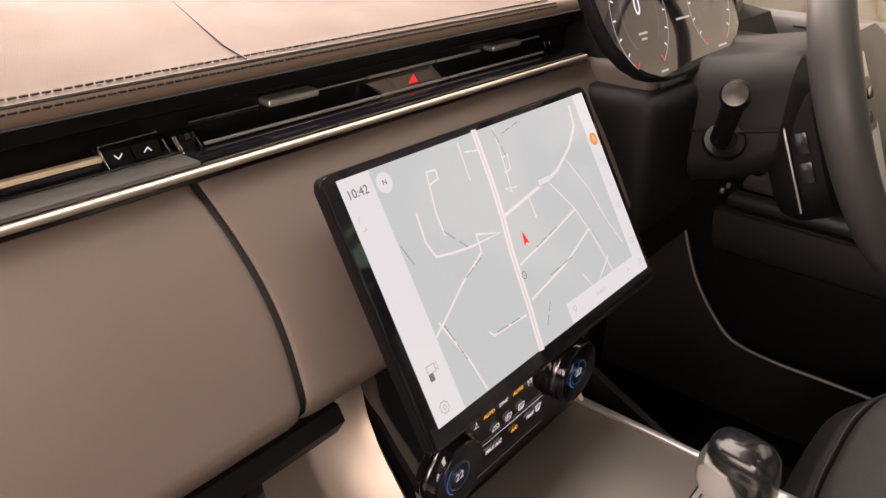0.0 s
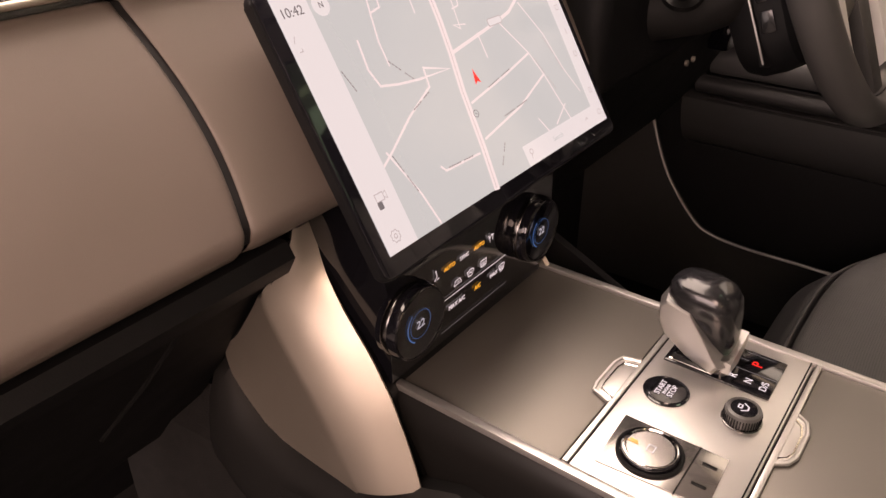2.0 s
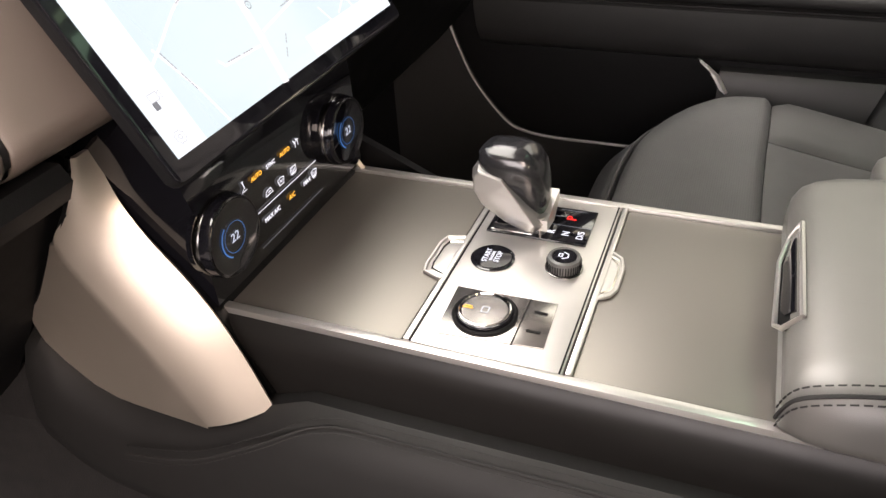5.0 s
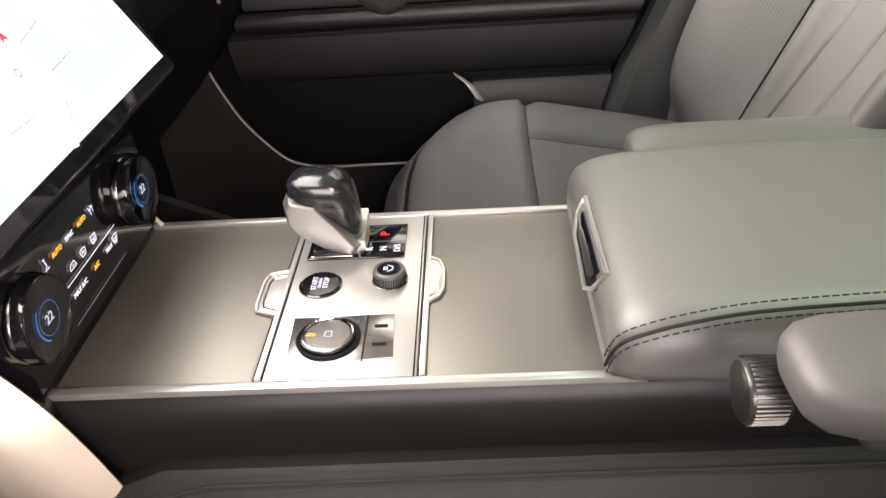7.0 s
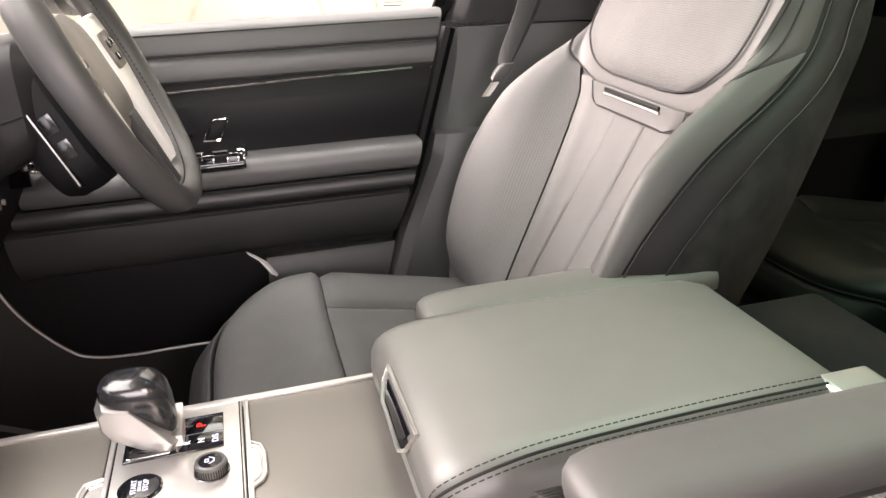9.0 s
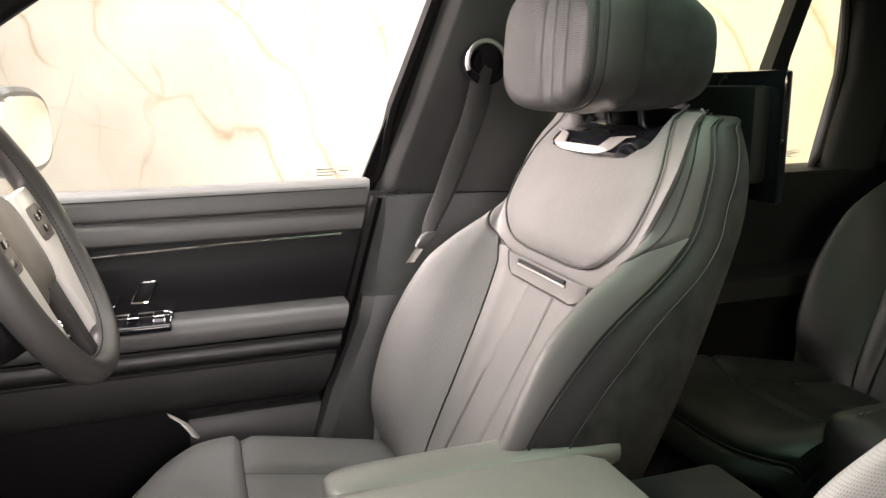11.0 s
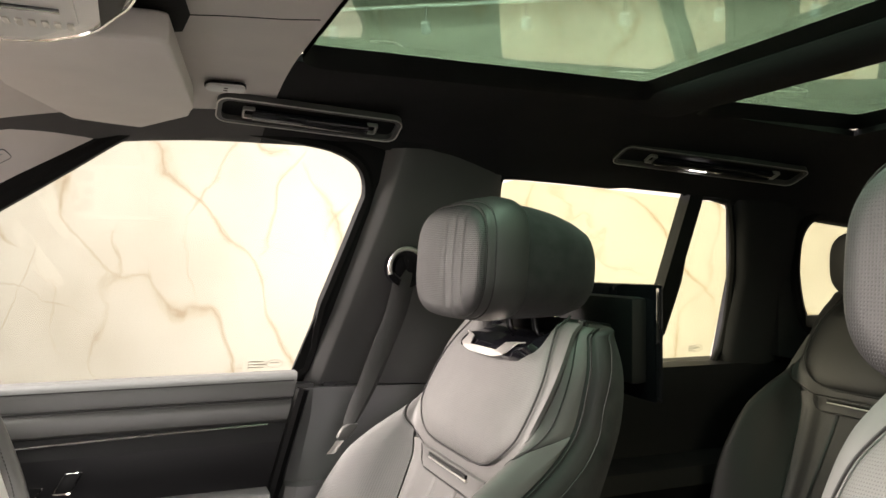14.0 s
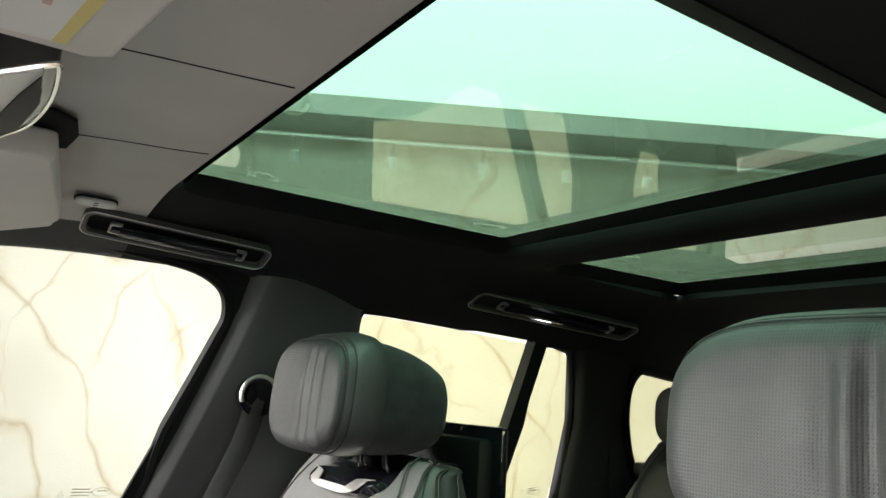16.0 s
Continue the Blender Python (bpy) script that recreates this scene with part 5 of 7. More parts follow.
for words, x, z, size, m in (("AUTO", -0.031, 0.522, 0.0052, AMBER), ("SYNC", -0.011, 0.522, 0.0050, LED), ("AUTO", 0.010, 0.522, 0.0052, AMBER), ("MAX", 0.0335, 0.482, 0.0054, LED), ("A/C", 0.009, 0.482, 0.0056, AMBER), ("MAX A/C", -0.021, 0.482, 0.0056, LED)):
    part("lettering", text_mesh(words, size, at_face(x, z)), m, climate)
icons = {
    (-0.048, 0.522): [[(-0.001, 0.004), (0.0005, -0.001), (-0.003, -0.0035), (0.003, -0.0035)], [(-0.002, 0.0045), (0, 0.0045)]],
    (0.027, 0.522): [[(-0.004, 0.003), (-0.001, 0.0), (-0.001, -0.004)], [(0.0, 0.003), (0.003, 0.001), (0.003, -0.003)], [(-0.003, 0.0), (0.004, 0.002)]],
    (-0.020, 0.502): [[(-0.005, -0.002), (-0.003, 0.002), (0.003, 0.0025), (0.005, -0.002), (-0.005, -0.002)], [(-0.001, 0), (0.002, 0)]],
    (-0.002, 0.502): [[(-0.0045, 0.002), (0, 0.0032), (0.0045, 0.002), (0.003, -0.003), (-0.003, -0.003), (-0.0045, 0.002)], [(-0.002, -0.001), (-0.001, 0.001), (0.001, -0.001), (0.002, 0.001)]],
    (0.017, 0.502): [[(-0.004, 0.003), (0.004, 0.003), (0.004, -0.0025), (-0.004, -0.0025), (-0.004, 0.003)], [(-0.002, -0.004), (-0.002, 0.001)], [(0, -0.004), (0, 0.001)], [(0.002, -0.004), (0.002, 0.001)]],
    (0.046, 0.483): [[(-0.0045, 0.003), (0, 0.004), (0.0045, 0.003), (0.003, -0.002), (-0.003, -0.002), (-0.0045, 0.003)], [(-0.002, -0.004), (-0.002, 0.002)], [(0, -0.004), (0, 0.002)], [(0.002, -0.004), (0.002, 0.002)]],
}
for (x, z), lines in icons.items():
    part("symbol", strips(lines, 0.0007, at_face(x, z)), LED, climate)
for xa, xb, z in ((-0.046, 0.052, 0.493), (-0.042, 0.055, 0.463)):
    part("divider", strips([[(xa, 0), (xb, 0)]], 0.0006, at_face(0, z)), LED if z > 0.48 else INK, climate)
for x in (-0.087, 0.0875):
    dm = pose(x, 0.031, 0.506, 90)
    part("dial", lathe([(0.0290, -0.012), (0.0302, -0.011), (0.0306, 0.003), (0.0296, 0.0070), (0.0278, 0.0080), (0.0258, 0.0070), (0.001, 0.0066)], dm, 56), GLOSS, climate, "gloss black rotary dial")
    part("dial_ring", lathe([(0.0307, -0.0060), (0.0312, -0.0050), (0.0312, -0.0012), (0.0307, -0.0002)], dm, 48, ring=True), DARKCHROME, climate, "dark chrome grip ring")
    part("dial_ring", lathe([(0.0289, 0.0072), (0.0293, 0.0076), (0.0289, 0.0080), (0.0285, 0.0078)], dm, 48, ring=True), DARKCHROME, climate, "thin chrome rim")
    part("figures", text_mesh("22", 0.0098, dm @ Matrix.Translation((0, 0, 0.0075))), DIMLED, climate)
    ring = [(0.0118 * math.cos(radians(a)), 0.0118 * math.sin(radians(a))) for a in range(0, 361, 12)]
    part("scale_ring", strips([ring], 0.0004, dm @ Matrix.Translation((0, 0, 0.0074))), BLUE, climate)
    part("scale_arc", strips([[(0.0150 * math.cos(radians(a)), 0.0150 * math.sin(radians(a))) for a in range(130, 241, 10)]], 0.0011, dm @ Matrix.Translation((0, 0, 0.0074))), BLUE, climate, "blue temperature arc")

# ---------- centre console ----------
CZ = 0.444
console = thing("centre_console", "wide centre console with dark veneer lids and satin metal rails", "centre console")
part("carcass", loft([[(x, y, z) for x, z in ((-0.0965, CZ - 0.004), (-0.1010, CZ - 0.010), (-0.1045, CZ - 0.024), (-0.1030, 0.400), (-0.098, 0.30), (-0.11, 0.02), (0.135, 0.02), (0.13, 0.30), (0.137, CZ - 0.02), (0.134, CZ - 0.006))] for y in (0.06, -0.2, -0.5, -0.88)]), CONSOLESIDE, console, "dark satin side of the console")
part("front_lid", rbox(-0.0875, 0.1245, -0.0985, 0.05, CZ - 0.02, CZ - 0.001, 0.002), TRAY, console, "smooth dark veneer lid")
part("rear_lid", rbox(-0.0875, 0.1245, -0.36, -0.2195, CZ - 0.02, CZ - 0.001, 0.002), TRAY, console, "smooth dark veneer lid")
for xa, xb in ((-0.0965, -0.0885), (0.1255, 0.1335)):
    part("rail", rbox(xa, xb, -0.37, 0.045, CZ - 0.012, CZ + 0.0015, 0.002), SILVER, console, "satin metal rail")
part("plate", rbox(-0.088, 0.125, -0.2135, -0.1035, CZ - 0.012, CZ + 0.0005, 0.0015), SILVER, console, "brushed satin metal control plate")
for ya in (-0.1025, -0.2175):
    part("plate_edge", rbox(-0.088, 0.125, ya - 0.0022, ya + 0.0022, CZ - 0.01, CZ + 0.0018, 0.0008), SILVER, console)
for ya in (-0.1055, -0.2115):
    part("plate_gap", rbox(-0.088, 0.125, ya - 0.0006, ya + 0.0006, CZ - 0.01, CZ + 0.0010, 0), RUBBER, console)
# cupped pulls of the two lids
for pts, d in ((((0.044, -0.1000), (0.040, -0.0860), (0.030, -0.0830), (0.000, -0.0830), (-0.010, -0.0850), (-0.016, -0.1000)), 1), (((0.056, -0.2190), (0.050, -0.2270), (0.038, -0.2305), (0.010, -0.2305), (0.001, -0.2270), (-0.005, -0.2190)), -1)):
    lid = part("lid_pull", prism(pts if d > 0 else pts[::-1], 0.004, Matrix.Translation((0, 0, CZ - 0.0015)), 0.0008), SILVER, console, "satin metal pull")
    part("pull_rim", tube([(x, y, CZ + 0.0008) for x, y in pts], 0.0016, 6), SILVER, lid)
    inner = [(0.014 + (x - 0.014) * 0.78 if d > 0 else 0.0255 + (x - 0.0255) * 0.78, ya + (y - ya) * 0.72) for x, y in pts for ya in [pts[0][1]]]
    part("pull_cup", tube([(x, y, CZ + 0.0004) for x, y in inner], 0.0011, 6), CHROME, lid)
# terrain dial and switches
term = prism([(-0.021, -0.117), (-0.0755, -0.119), (-0.069, -0.196), (-0.020, -0.194)][::-1], 0.002, Matrix.Translation((0, 0, CZ + 0.0007)), 0.0004)
part("dial_panel", term, PANELGREY, console, "smoked mirror panel of the drive mode dial")
part("panel_split", rbox(-0.0725, -0.0200, -0.1745, -0.1735, CZ + 0.0012, CZ + 0.0020, 0), RUBBER, console)
dm = Matrix.Translation((-0.047, -0.147, CZ + 0.0015))
part("dial_ring", lathe([(0.0235, 0), (0.0238, 0.002), (0.0225, 0.003), (0.021, 0.002)], dm, 40, ring=True), RUBBER, console)
part("drive_mode_dial", lathe([(0.0205, 0), (0.0208, 0.0035), (0.0200, 0.0050), (0.0182, 0.0052), (0.0172, 0.0042), (0.001, 0.0040)], dm, 40), GLOSS, console, "gloss black drive mode dial")
part("dial_rim", lathe([(0.0192, 0.0050), (0.0190, 0.0058), (0.0182, 0.0060), (0.0176, 0.0050)], dm, 40, ring=True), CHROME, console, "bright inner rim of the dial")
part("dial_cap", lathe([(0.0168, 0.0038), (0.0166, 0.0046), (0.001, 0.0047)], dm, 40), PANELGREY, console, "smoked mirror dial cap")
part("dial_symbol", strips([[(-0.003, -0.003), (0.003, -0.003), (0.003, 0.002), (-0.003, 0.002), (-0.003, -0.003)]], 0.0008, dm @ Matrix.Translation((0, 0, 0.0050))), INK_LIGHT, console)
part("dial_symbol", strips([[(-0.012, -0.003), (-0.012, 0.004)], [(-0.010, -0.002), (-0.010, 0.003)]], 0.001, dm @ Matrix.Translation((0.0, 0.012, 0.0050)) @ Matrix.Translation((0.011, 0, 0))), AMBER, console)
for xx in (-0.055, -0.034):
    part("switch_slot", rbox(xx - 0.0008, xx + 0.0008, -0.190, -0.180, CZ + 0.0014, CZ + 0.0026, 0), RUBBER, console)
# start button
dm = Matrix.Translation((0.022, -0.1305, CZ))
part("start_button", lathe([(0.0175, -0.002), (0.0177, 0.0016), (0.0166, 0.0022), (0.0158, 0.0012), (0.015, 0.0022), (0.001, 0.0030)], dm, 36), GLOSS, console, "round gloss black start stop button")
for words, off, size in (("START", 0.0045, 0.0062), ("ENGINE", 0.0, 0.0036), ("STOP", -0.0048, 0.0062)):
    part("lettering", text_mesh(words, size, dm @ Matrix.Translation((0, off, 0.0032))), LED, console)
# volume knob
dm = Matrix.Translation((0.026, -0.187, CZ))
part("knob_base", lathe([(0.0148, 0), (0.0148, 0.0014), (0.0138, 0.0018)], dm, 36), DARKCHROME, console)
part("volume_knob", lathe([(0.0130, 0.001), (0.0132, 0.0095), (0.0124, 0.0115), (0.0102, 0.0122), (0.0097, 0.0113), (0.001, 0.0111)], dm, 40), HANDLEGREY, console, "dark satin volume knob")
part("knob_cap", lathe([(0.0096, 0.0111), (0.0094, 0.0118), (0.001, 0.0119)], dm, 32), GLOSS, console)
bm = bmesh.new()
for k in range(40):
    a = 2 * math.pi * k / 40
    tube([dm @ Vector((0.0132 * math.cos(a), 0.0132 * math.sin(a), h)) for h in (0.002, 0.009)], 0.0005, 4, bm=bm)
part("knob_ribs", bm, PLASTIC, console)
part("knob_symbol", strips([[(-0.0045, 0.001), (-0.002, -0.003), (0.002, -0.003), (0.0045, 0.001)], [(-0.0018, 0.0015), (0.0018, 0.0015), (0.0018, 0.004), (-0.0018, 0.004), (-0.0018, 0.0015)]], 0.0009, dm @ Matrix.Translation((0, 0, 0.0122))), LED, console)
# gear indicator plate
part("gear_gate", rbox(0.058, 0.110, -0.197, -0.113, CZ - 0.002, CZ + 0.0022, 0.001), GLOSS, console, "gloss black gear display")
part("gate_slot", rbox(0.060, 0.076, -0.152, -0.116, CZ + 0.0018, CZ + 0.0034, 0.0006), CHROME, console)
GM = Matrix.Identity(4)
for words, x, y, size, m in (("P", 0.094, -0.178, 0.012, RED), ("R", 0.070, -0.166, 0.0085, LED), ("N", 0.070, -0.178, 0.0085, LED), ("D/S", 0.070, -0.190, 0.0078, LED)):
    part("lettering", text_mesh(words, size, Matrix.Translation((x, y, CZ + 0.0026)) @ GM), m, console)
part("gear_mark", strips([[(0.095, -0.163), (0.095, -0.170)], [(0.106, -0.166), (0.106, -0.188)], [(0.0815, -0.157), (0.0815, -0.196)]], 0.0007, Matrix.Translation((0, 0, CZ + 0.0026))), INK, console)
# side padding in stitched leather
SIDELEATHER = mat("dark_side_leather", (0.012, 0.0116, 0.0112), 0.58, spec=0.3, grain=0.1, grain_scale=1500, kind="leather", stain=0.06)
pz = [(-0.102, 0.385), (-0.116, 0.388), (-0.132, 0.378), (-0.142, 0.355), (-0.150, 0.31), (-0.149, 0.285), (-0.142, 0.268), (-0.10, 0.262)]
rings = []
for y, rise, out in ((0.242, 0.0, -0.004), (0.226, 0.002, 0.0), (0.205, -0.016, 0.003), (0.176, -0.032, 0.004), (0.12, -0.042, 0.004), (0.047, -0.032, 0.003), (0.0, -0.012, 0.002), (-0.03, 0.0, 0.0), (-0.1, 0.0, 0.0), (-0.3, 0.003, 0.0), (-0.6, 0.006, 0.0), (-0.9, 0.008, 0.0)):
    rings.append([(x - out * (1 if i not in (0, 7) else 0), y, z + rise * (1.0 if z > 0.30 else 0.75)) for i, (x, z) in enumerate(pz)])
side = part("side_pad", loft(rings), SIDELEATHER, console, "stitched leather pad on the console's side")
line = smooth_line([(-0.160, 0.13, 0.318), (-0.157, 0.06, 0.334), (-0.147, 0.0, 0.362), (-0.1300, -0.05, 0.3815), (-0.1270, -0.12, 0.3835), (-0.1270, -0.30, 0.3865), (-0.1270, -0.60, 0.3895), (-0.1270, -0.86, 0.3915)], 8)
part("seam", tube(line, 0.0010, 6), THREAD, side)
for d in (-0.005, 0.005):
    part("stitching", stitches([q + Vector((d, 0, 0.0010 + d * 0.5)) for q in line], 0.0040, 0.0016, 0.00045), THREAD, side, "row of dark stitches")
part("tunnel_carpet", loft([[(x - o, y, z) for x, z in ((-0.128, 0.0), (-0.132, 0.15), (-0.128, 0.30), (-0.09, 0.33), (-0.09, 0.0))] for y, o in ((-0.9, 0), (-0.1, 0), (0.05, 0.004), (0.2, 0.012), (0.40, 0.03))]), CARPET, console, "dark carpet below the console")
part("side_pad_far", rbox(0.13, 0.175, -0.9, 0.25, 0.02, 0.385, 0.02, 3), LEATHER, console, "leather pad on the console's far side")
# metal blades that rise from the console to the dash on both sides
BLADE_REAR = smooth_line([(0.106, 0.112, 0.574), (0.106, 0.104, 0.540), (0.107, 0.083, 0.507), (0.108, 0.055, 0.472), (0.110, 0.034, 0.440), (0.112, 0.018, 0.407), (0.115, 0.003, 0.371)], 6)
BLADE_CREASE = smooth_line([(0.120, 0.1125, 0.574), (0.126, 0.120, 0.540), (0.133, 0.142, 0.507), (0.136, 0.113, 0.462), (0.137, 0.086, 0.425), (0.137, 0.067, 0.392), (0.136, 0.050, 0.357)], 6)
BLADE_FRONT = smooth_line([(0.121, 0.113, 0.574), (0.127, 0.122, 0.541), (0.131, 0.147, 0.504), (0.124, 0.192, 0.446), (0.118, 0.226, 0.402), (0.122, 0.186, 0.348), (0.135, 0.052, 0.354)], 6)


def along(line, t):
    k = min(t, 0.9999) * (len(line) - 1)
    return line[int(k)].lerp(line[int(k) + 1], k - int(k))


def blade(u, v):
    """v from the dash down to the foot, u from the rear edge forward along the footwell; a soft crease parts two facets."""
    if u < 0.5:
        p = along(BLADE_REAR, v).lerp(along(BLADE_CREASE, v), u * 2)
        p.x += 0.0045 * math.sin(math.pi * u * 2)
    else:
        p = along(BLADE_CREASE, v).lerp(along(BLADE_FRONT, v), u * 2 - 1)
    return p


for s, share in ((-1, 1.0), (1, 0.45)):
    part("blade", sheet(lambda u, v: Vector((s * blade(u * share, v).x + (0.0 if s < 0 else 0.016), blade(u * share, v).y, blade(u * share, v).z)), 30, 30, 0.004 * s), SATIN, console, "satin champagne metal blade")
    edge = [Vector((s * (blade(share, v / 30).x + 0.001) + (0.0 if s < 0 else 0.016), blade(share, v / 30).y, blade(share, v / 30).z)) for v in range(0, 31)]
    edge += [Vector((s * (blade(share * (1 - u / 8), 1).x + 0.001) + (0.0 if s < 0 else 0.016), blade(share * (1 - u / 8), 1).y, blade(share * (1 - u / 8), 1).z)) for u in range(1, 9)]
    part("blade_edge", tube(edge, 0.0030, 6), RUBBER, console)
part("blade_back", loft([[(x, y + 0.006, z) for x, y, z in ((-0.105, p.y, p.z), (0.121, p.y, p.z), (0.121, p.y + 0.08, p.z), (-0.105, p.y + 0.08, p.z))] for p in BLADE_REAR]), VENTBLACK, console, "black panel between the blades")

# gear lever
lever = thing("gear_lever", "stubby gear lever in gloss black and satin metal", "gear lever")
part("boot", rbox(0.060, 0.095, -0.158, -0.118, CZ, CZ + 0.010, 0.004), GLOSS, lever)


def lever_ring(cx, cy, z, wx, wy, p=3.2, n=24):
    out = []
    for i in range(n):
        a = 2 * math.pi * i / n
        c, s = math.cos(a), math.sin(a)
        out.append((cx + wx * math.copysign(abs(c) ** (2 / p), c), cy + wy * math.copysign(abs(s) ** (2 / p), s), z))
    return out


part("grip", loft([lever_ring(*r) for r in ((0.080, -0.146, 0.452, 0.012, 0.010), (0.080, -0.144, 0.460, 0.016, 0.016), (0.079, -0.139, 0.476, 0.020, 0.022), (0.078, -0.134, 0.492, 0.0225, 0.026), (0.077, -0.131, 0.505, 0.0225, 0.027), (0.076, -0.129, 0.514, 0.020, 0.024), (0.075, -0.128, 0.519, 0.015, 0.018), (0.075, -0.128, 0.521, 0.008, 0.010))]), KNOB, lever, "smooth black top of the lever")
FACE = [(-0.101, 0.500), (-0.106, 0.505), (-0.128, 0.500), (-0.142, 0.483), (-0.161, 0.458), (-0.156, 0.451), (-0.132, 0.459), (-0.110, 0.473), (-0.102, 0.486)]
fy, fz = -0.128, 0.480
part("side_plate", loft([[Vector((x + 0.35 * (0.486 - b) * -0.2, fy + (a - fy) * k, fz + (b - fz) * k)) for a, b in FACE] for x, k in ((0.080, 1.0), (0.062, 1.0), (0.0535, 0.90), (0.0525, 0.84), (0.0520, 0.5))], ), LEVERMETAL, lever, "faceted satin metal flank of the lever", 20)
part("skirt", loft([[Vector((x, y, z)) for x, z in ((0.060, 0.452), (0.060, 0.462), (0.100, 0.470), (0.101, 0.460), (0.084, 0.449))] for y in (-0.1645, -0.156, -0.148)]), SILVER, lever, "bright chamfer at the lever's foot", 20)
part("collar", loft([lever_ring(*r, 4) for r in ((0.076, -0.150, 0.444, 0.014, 0.012), (0.076, -0.149, 0.456, 0.016, 0.014), (0.076, -0.147, 0.464, 0.018, 0.016))]), LEVERMETAL, lever, "satin metal collar")

# ---------- centre armrest ----------
arm = thing("armrest_box", "padded leather lid of the centre armrest box", "armrest")


def arm_ring(y, x0, x1, z0, z1, r):
    """A slice of the lid: rounded shoulders above, tucked under below."""
    pts = []
    q = min(0.016, 0.4 * (z1 - z0))
    for cx, cz, a, k in ((x1 - r, z1 - r, 0, r), (x0 + r, z1 - r, 90, r), (x0 + q, z0 + q, 180, q), (x1 - q, z0 + q, 270, q)):
        pts += [(cx + k * math.cos(radians(a + 90 * i / 6)), y, cz + k * math.sin(radians(a + 90 * i / 6))) for i in range(7)]
    return pts


part("lid", loft([arm_ring(*r) for r in ((-0.3440, -0.090, 0.120, 0.449, 0.462, 0.006), (-0.3415, -0.096, 0.126, 0.447, 0.472, 0.012), (-0.3430, -0.101, 0.131, 0.446, 0.481, 0.017), (-0.3480, -0.106, 0.136, 0.446, 0.490, 0.022), (-0.357, -0.110, 0.139, 0.446, 0.4965, 0.027), (-0.372, -0.113, 0.141, 0.447, 0.5015, 0.03), (-0.40, -0.1145, 0.142, 0.448, 0.5045, 0.03), (-0.45, -0.115, 0.142, 0.449, 0.506, 0.03), (-0.60, -0.113, 0.142, 0.451, 0.505, 0.03), (-0.68, -0.110, 0.138, 0.452, 0.502, 0.03), (-0.705, -0.106, 0.134, 0.452, 0.494, 0.028), (-0.715, -0.10, 0.128, 0.453, 0.475, 0.01))]), ARMLEATHER, arm, "soft grained leather lid")
part("base", rbox(-0.094, 0.13, -0.87, -0.356, 0.30, 0.452, 0.01), PLASTIC, arm)
line = smooth_line([(-0.097, -0.3400, 0.456), (-0.1015, -0.3415, 0.468), (-0.1060, -0.3460, 0.481), (-0.1090, -0.3580, 0.4905), (-0.1090, -0.385, 0.4985), (-0.1060, -0.43, 0.5035), (-0.1025, -0.51, 0.5050), (-0.0995, -0.60, 0.5045), (-0.097, -0.68, 0.5020)], 8)
for d in (-0.005, 0.005):
    part("stitching", stitches([p + Vector((d, 0, 0.0012 + d * 0.5)) for p in line], 0.0042, 0.0020, 0.00055), THREAD, arm, "row of dark stitches")
part("seam", tube([p + Vector((0, 0, 0.0008)) for p in line], 0.0013, 6), THREAD, arm)
# latch let into the lid's front edge: a lozenge of bright metal in a dark hollow
LT = pose(0.018, -0.3435, 0.4750, -62)
LATCH = [(0.046, -0.017), (0.040, -0.004), (0.022, 0.0065), (-0.046, 0.009), (-0.056, 0.002), (-0.062, -0.017)]
part("latch_recess", prism(LATCH, 0.006, LT, 0.002), RUBBER, arm, "dark recess of the latch")
part("latch", prism([(-0.006 + (x + 0.006) * 0.78, -0.004 + (y + 0.005) * 0.52) for x, y in LATCH], 0.003, LT @ Matrix.Translation((0, 0, 0.0032)), 0.001), GLOSS, arm, "gloss dark latch tab")
part("latch_lip", tube([LT @ Vector((x, y, 0.0042)) for x, y in LATCH], 0.0020, 6, True), SILVER, arm, "bright rim of the latch")
part("rear_hinge", rbox(-0.1115, -0.078, -0.735, -0.682, 0.464, 0.5000, 0.006, 3), SILVER, arm, "polished rear hinge plate")

# ---------- steering column, wheel, instruments ----------
WC = Vector((0.440, -0.1055, 0.726))
WT = radians(23.5)
WMX = Matrix.Translation(WC) @ Matrix(((1, 0, 0, 0), (0, math.sin(WT), -math.cos(WT), 0), (0, math.cos(WT), math.sin(WT), 0), (0, 0, 0, 1)))
wheel = thing("steering_wheel", "black leather steering wheel with satin metal spokes", "steering wheel")
rim = []
R = 0.183
for i in range(96):
    a = 2 * math.pi * i / 96
    f = 1 - 0.05 * max(0, -math.sin(a)) ** 6
    c = Vector((R * math.cos(a), R * math.sin(a) * f, 0))
    o = Vector((math.cos(a), math.sin(a), 0))
    fat = 1 + 0.12 * (math.exp(-((math.sin(a) - 0.25) / 0.3) ** 2))
    rim.append([WMX @ (c + o * 0.0150 * fat * math.cos(b) + Vector((0, 0, 0.0185 * fat * math.sin(b)))) for b in [2 * math.pi * j / 14 for j in range(14)]])
rim.append(rim[0])
part("rim", loft(rim, caps=False), RIMLEATHER, wheel, "smooth black leather rim")
inner = [WMX @ Vector(((R - 0.0155) * math.cos(a), (R - 0.0155) * math.sin(a) * (1 - 0.05 * max(0, -math.sin(a)) ** 6), 0.004)) for a in [2 * math.pi * i / 160 for i in range(161)]]
part("stitching", stitches(inner, 0.004, 0.0025, 0.0009, (0, 0, 0)), THREAD, wheel)
part("boss", loft([[WMX @ Vector((x * k, y * k - 0.005, z)) for x, y in rounded(0.158, 0.150, 0.050, 6)] for k, z in ((0.80, -0.075), (0.98, -0.050), (1.0, -0.026), (0.95, -0.012), (0.80, -0.005), (0.4, -0.002))]), TAUPE, wheel, "soft grey airbag cover")
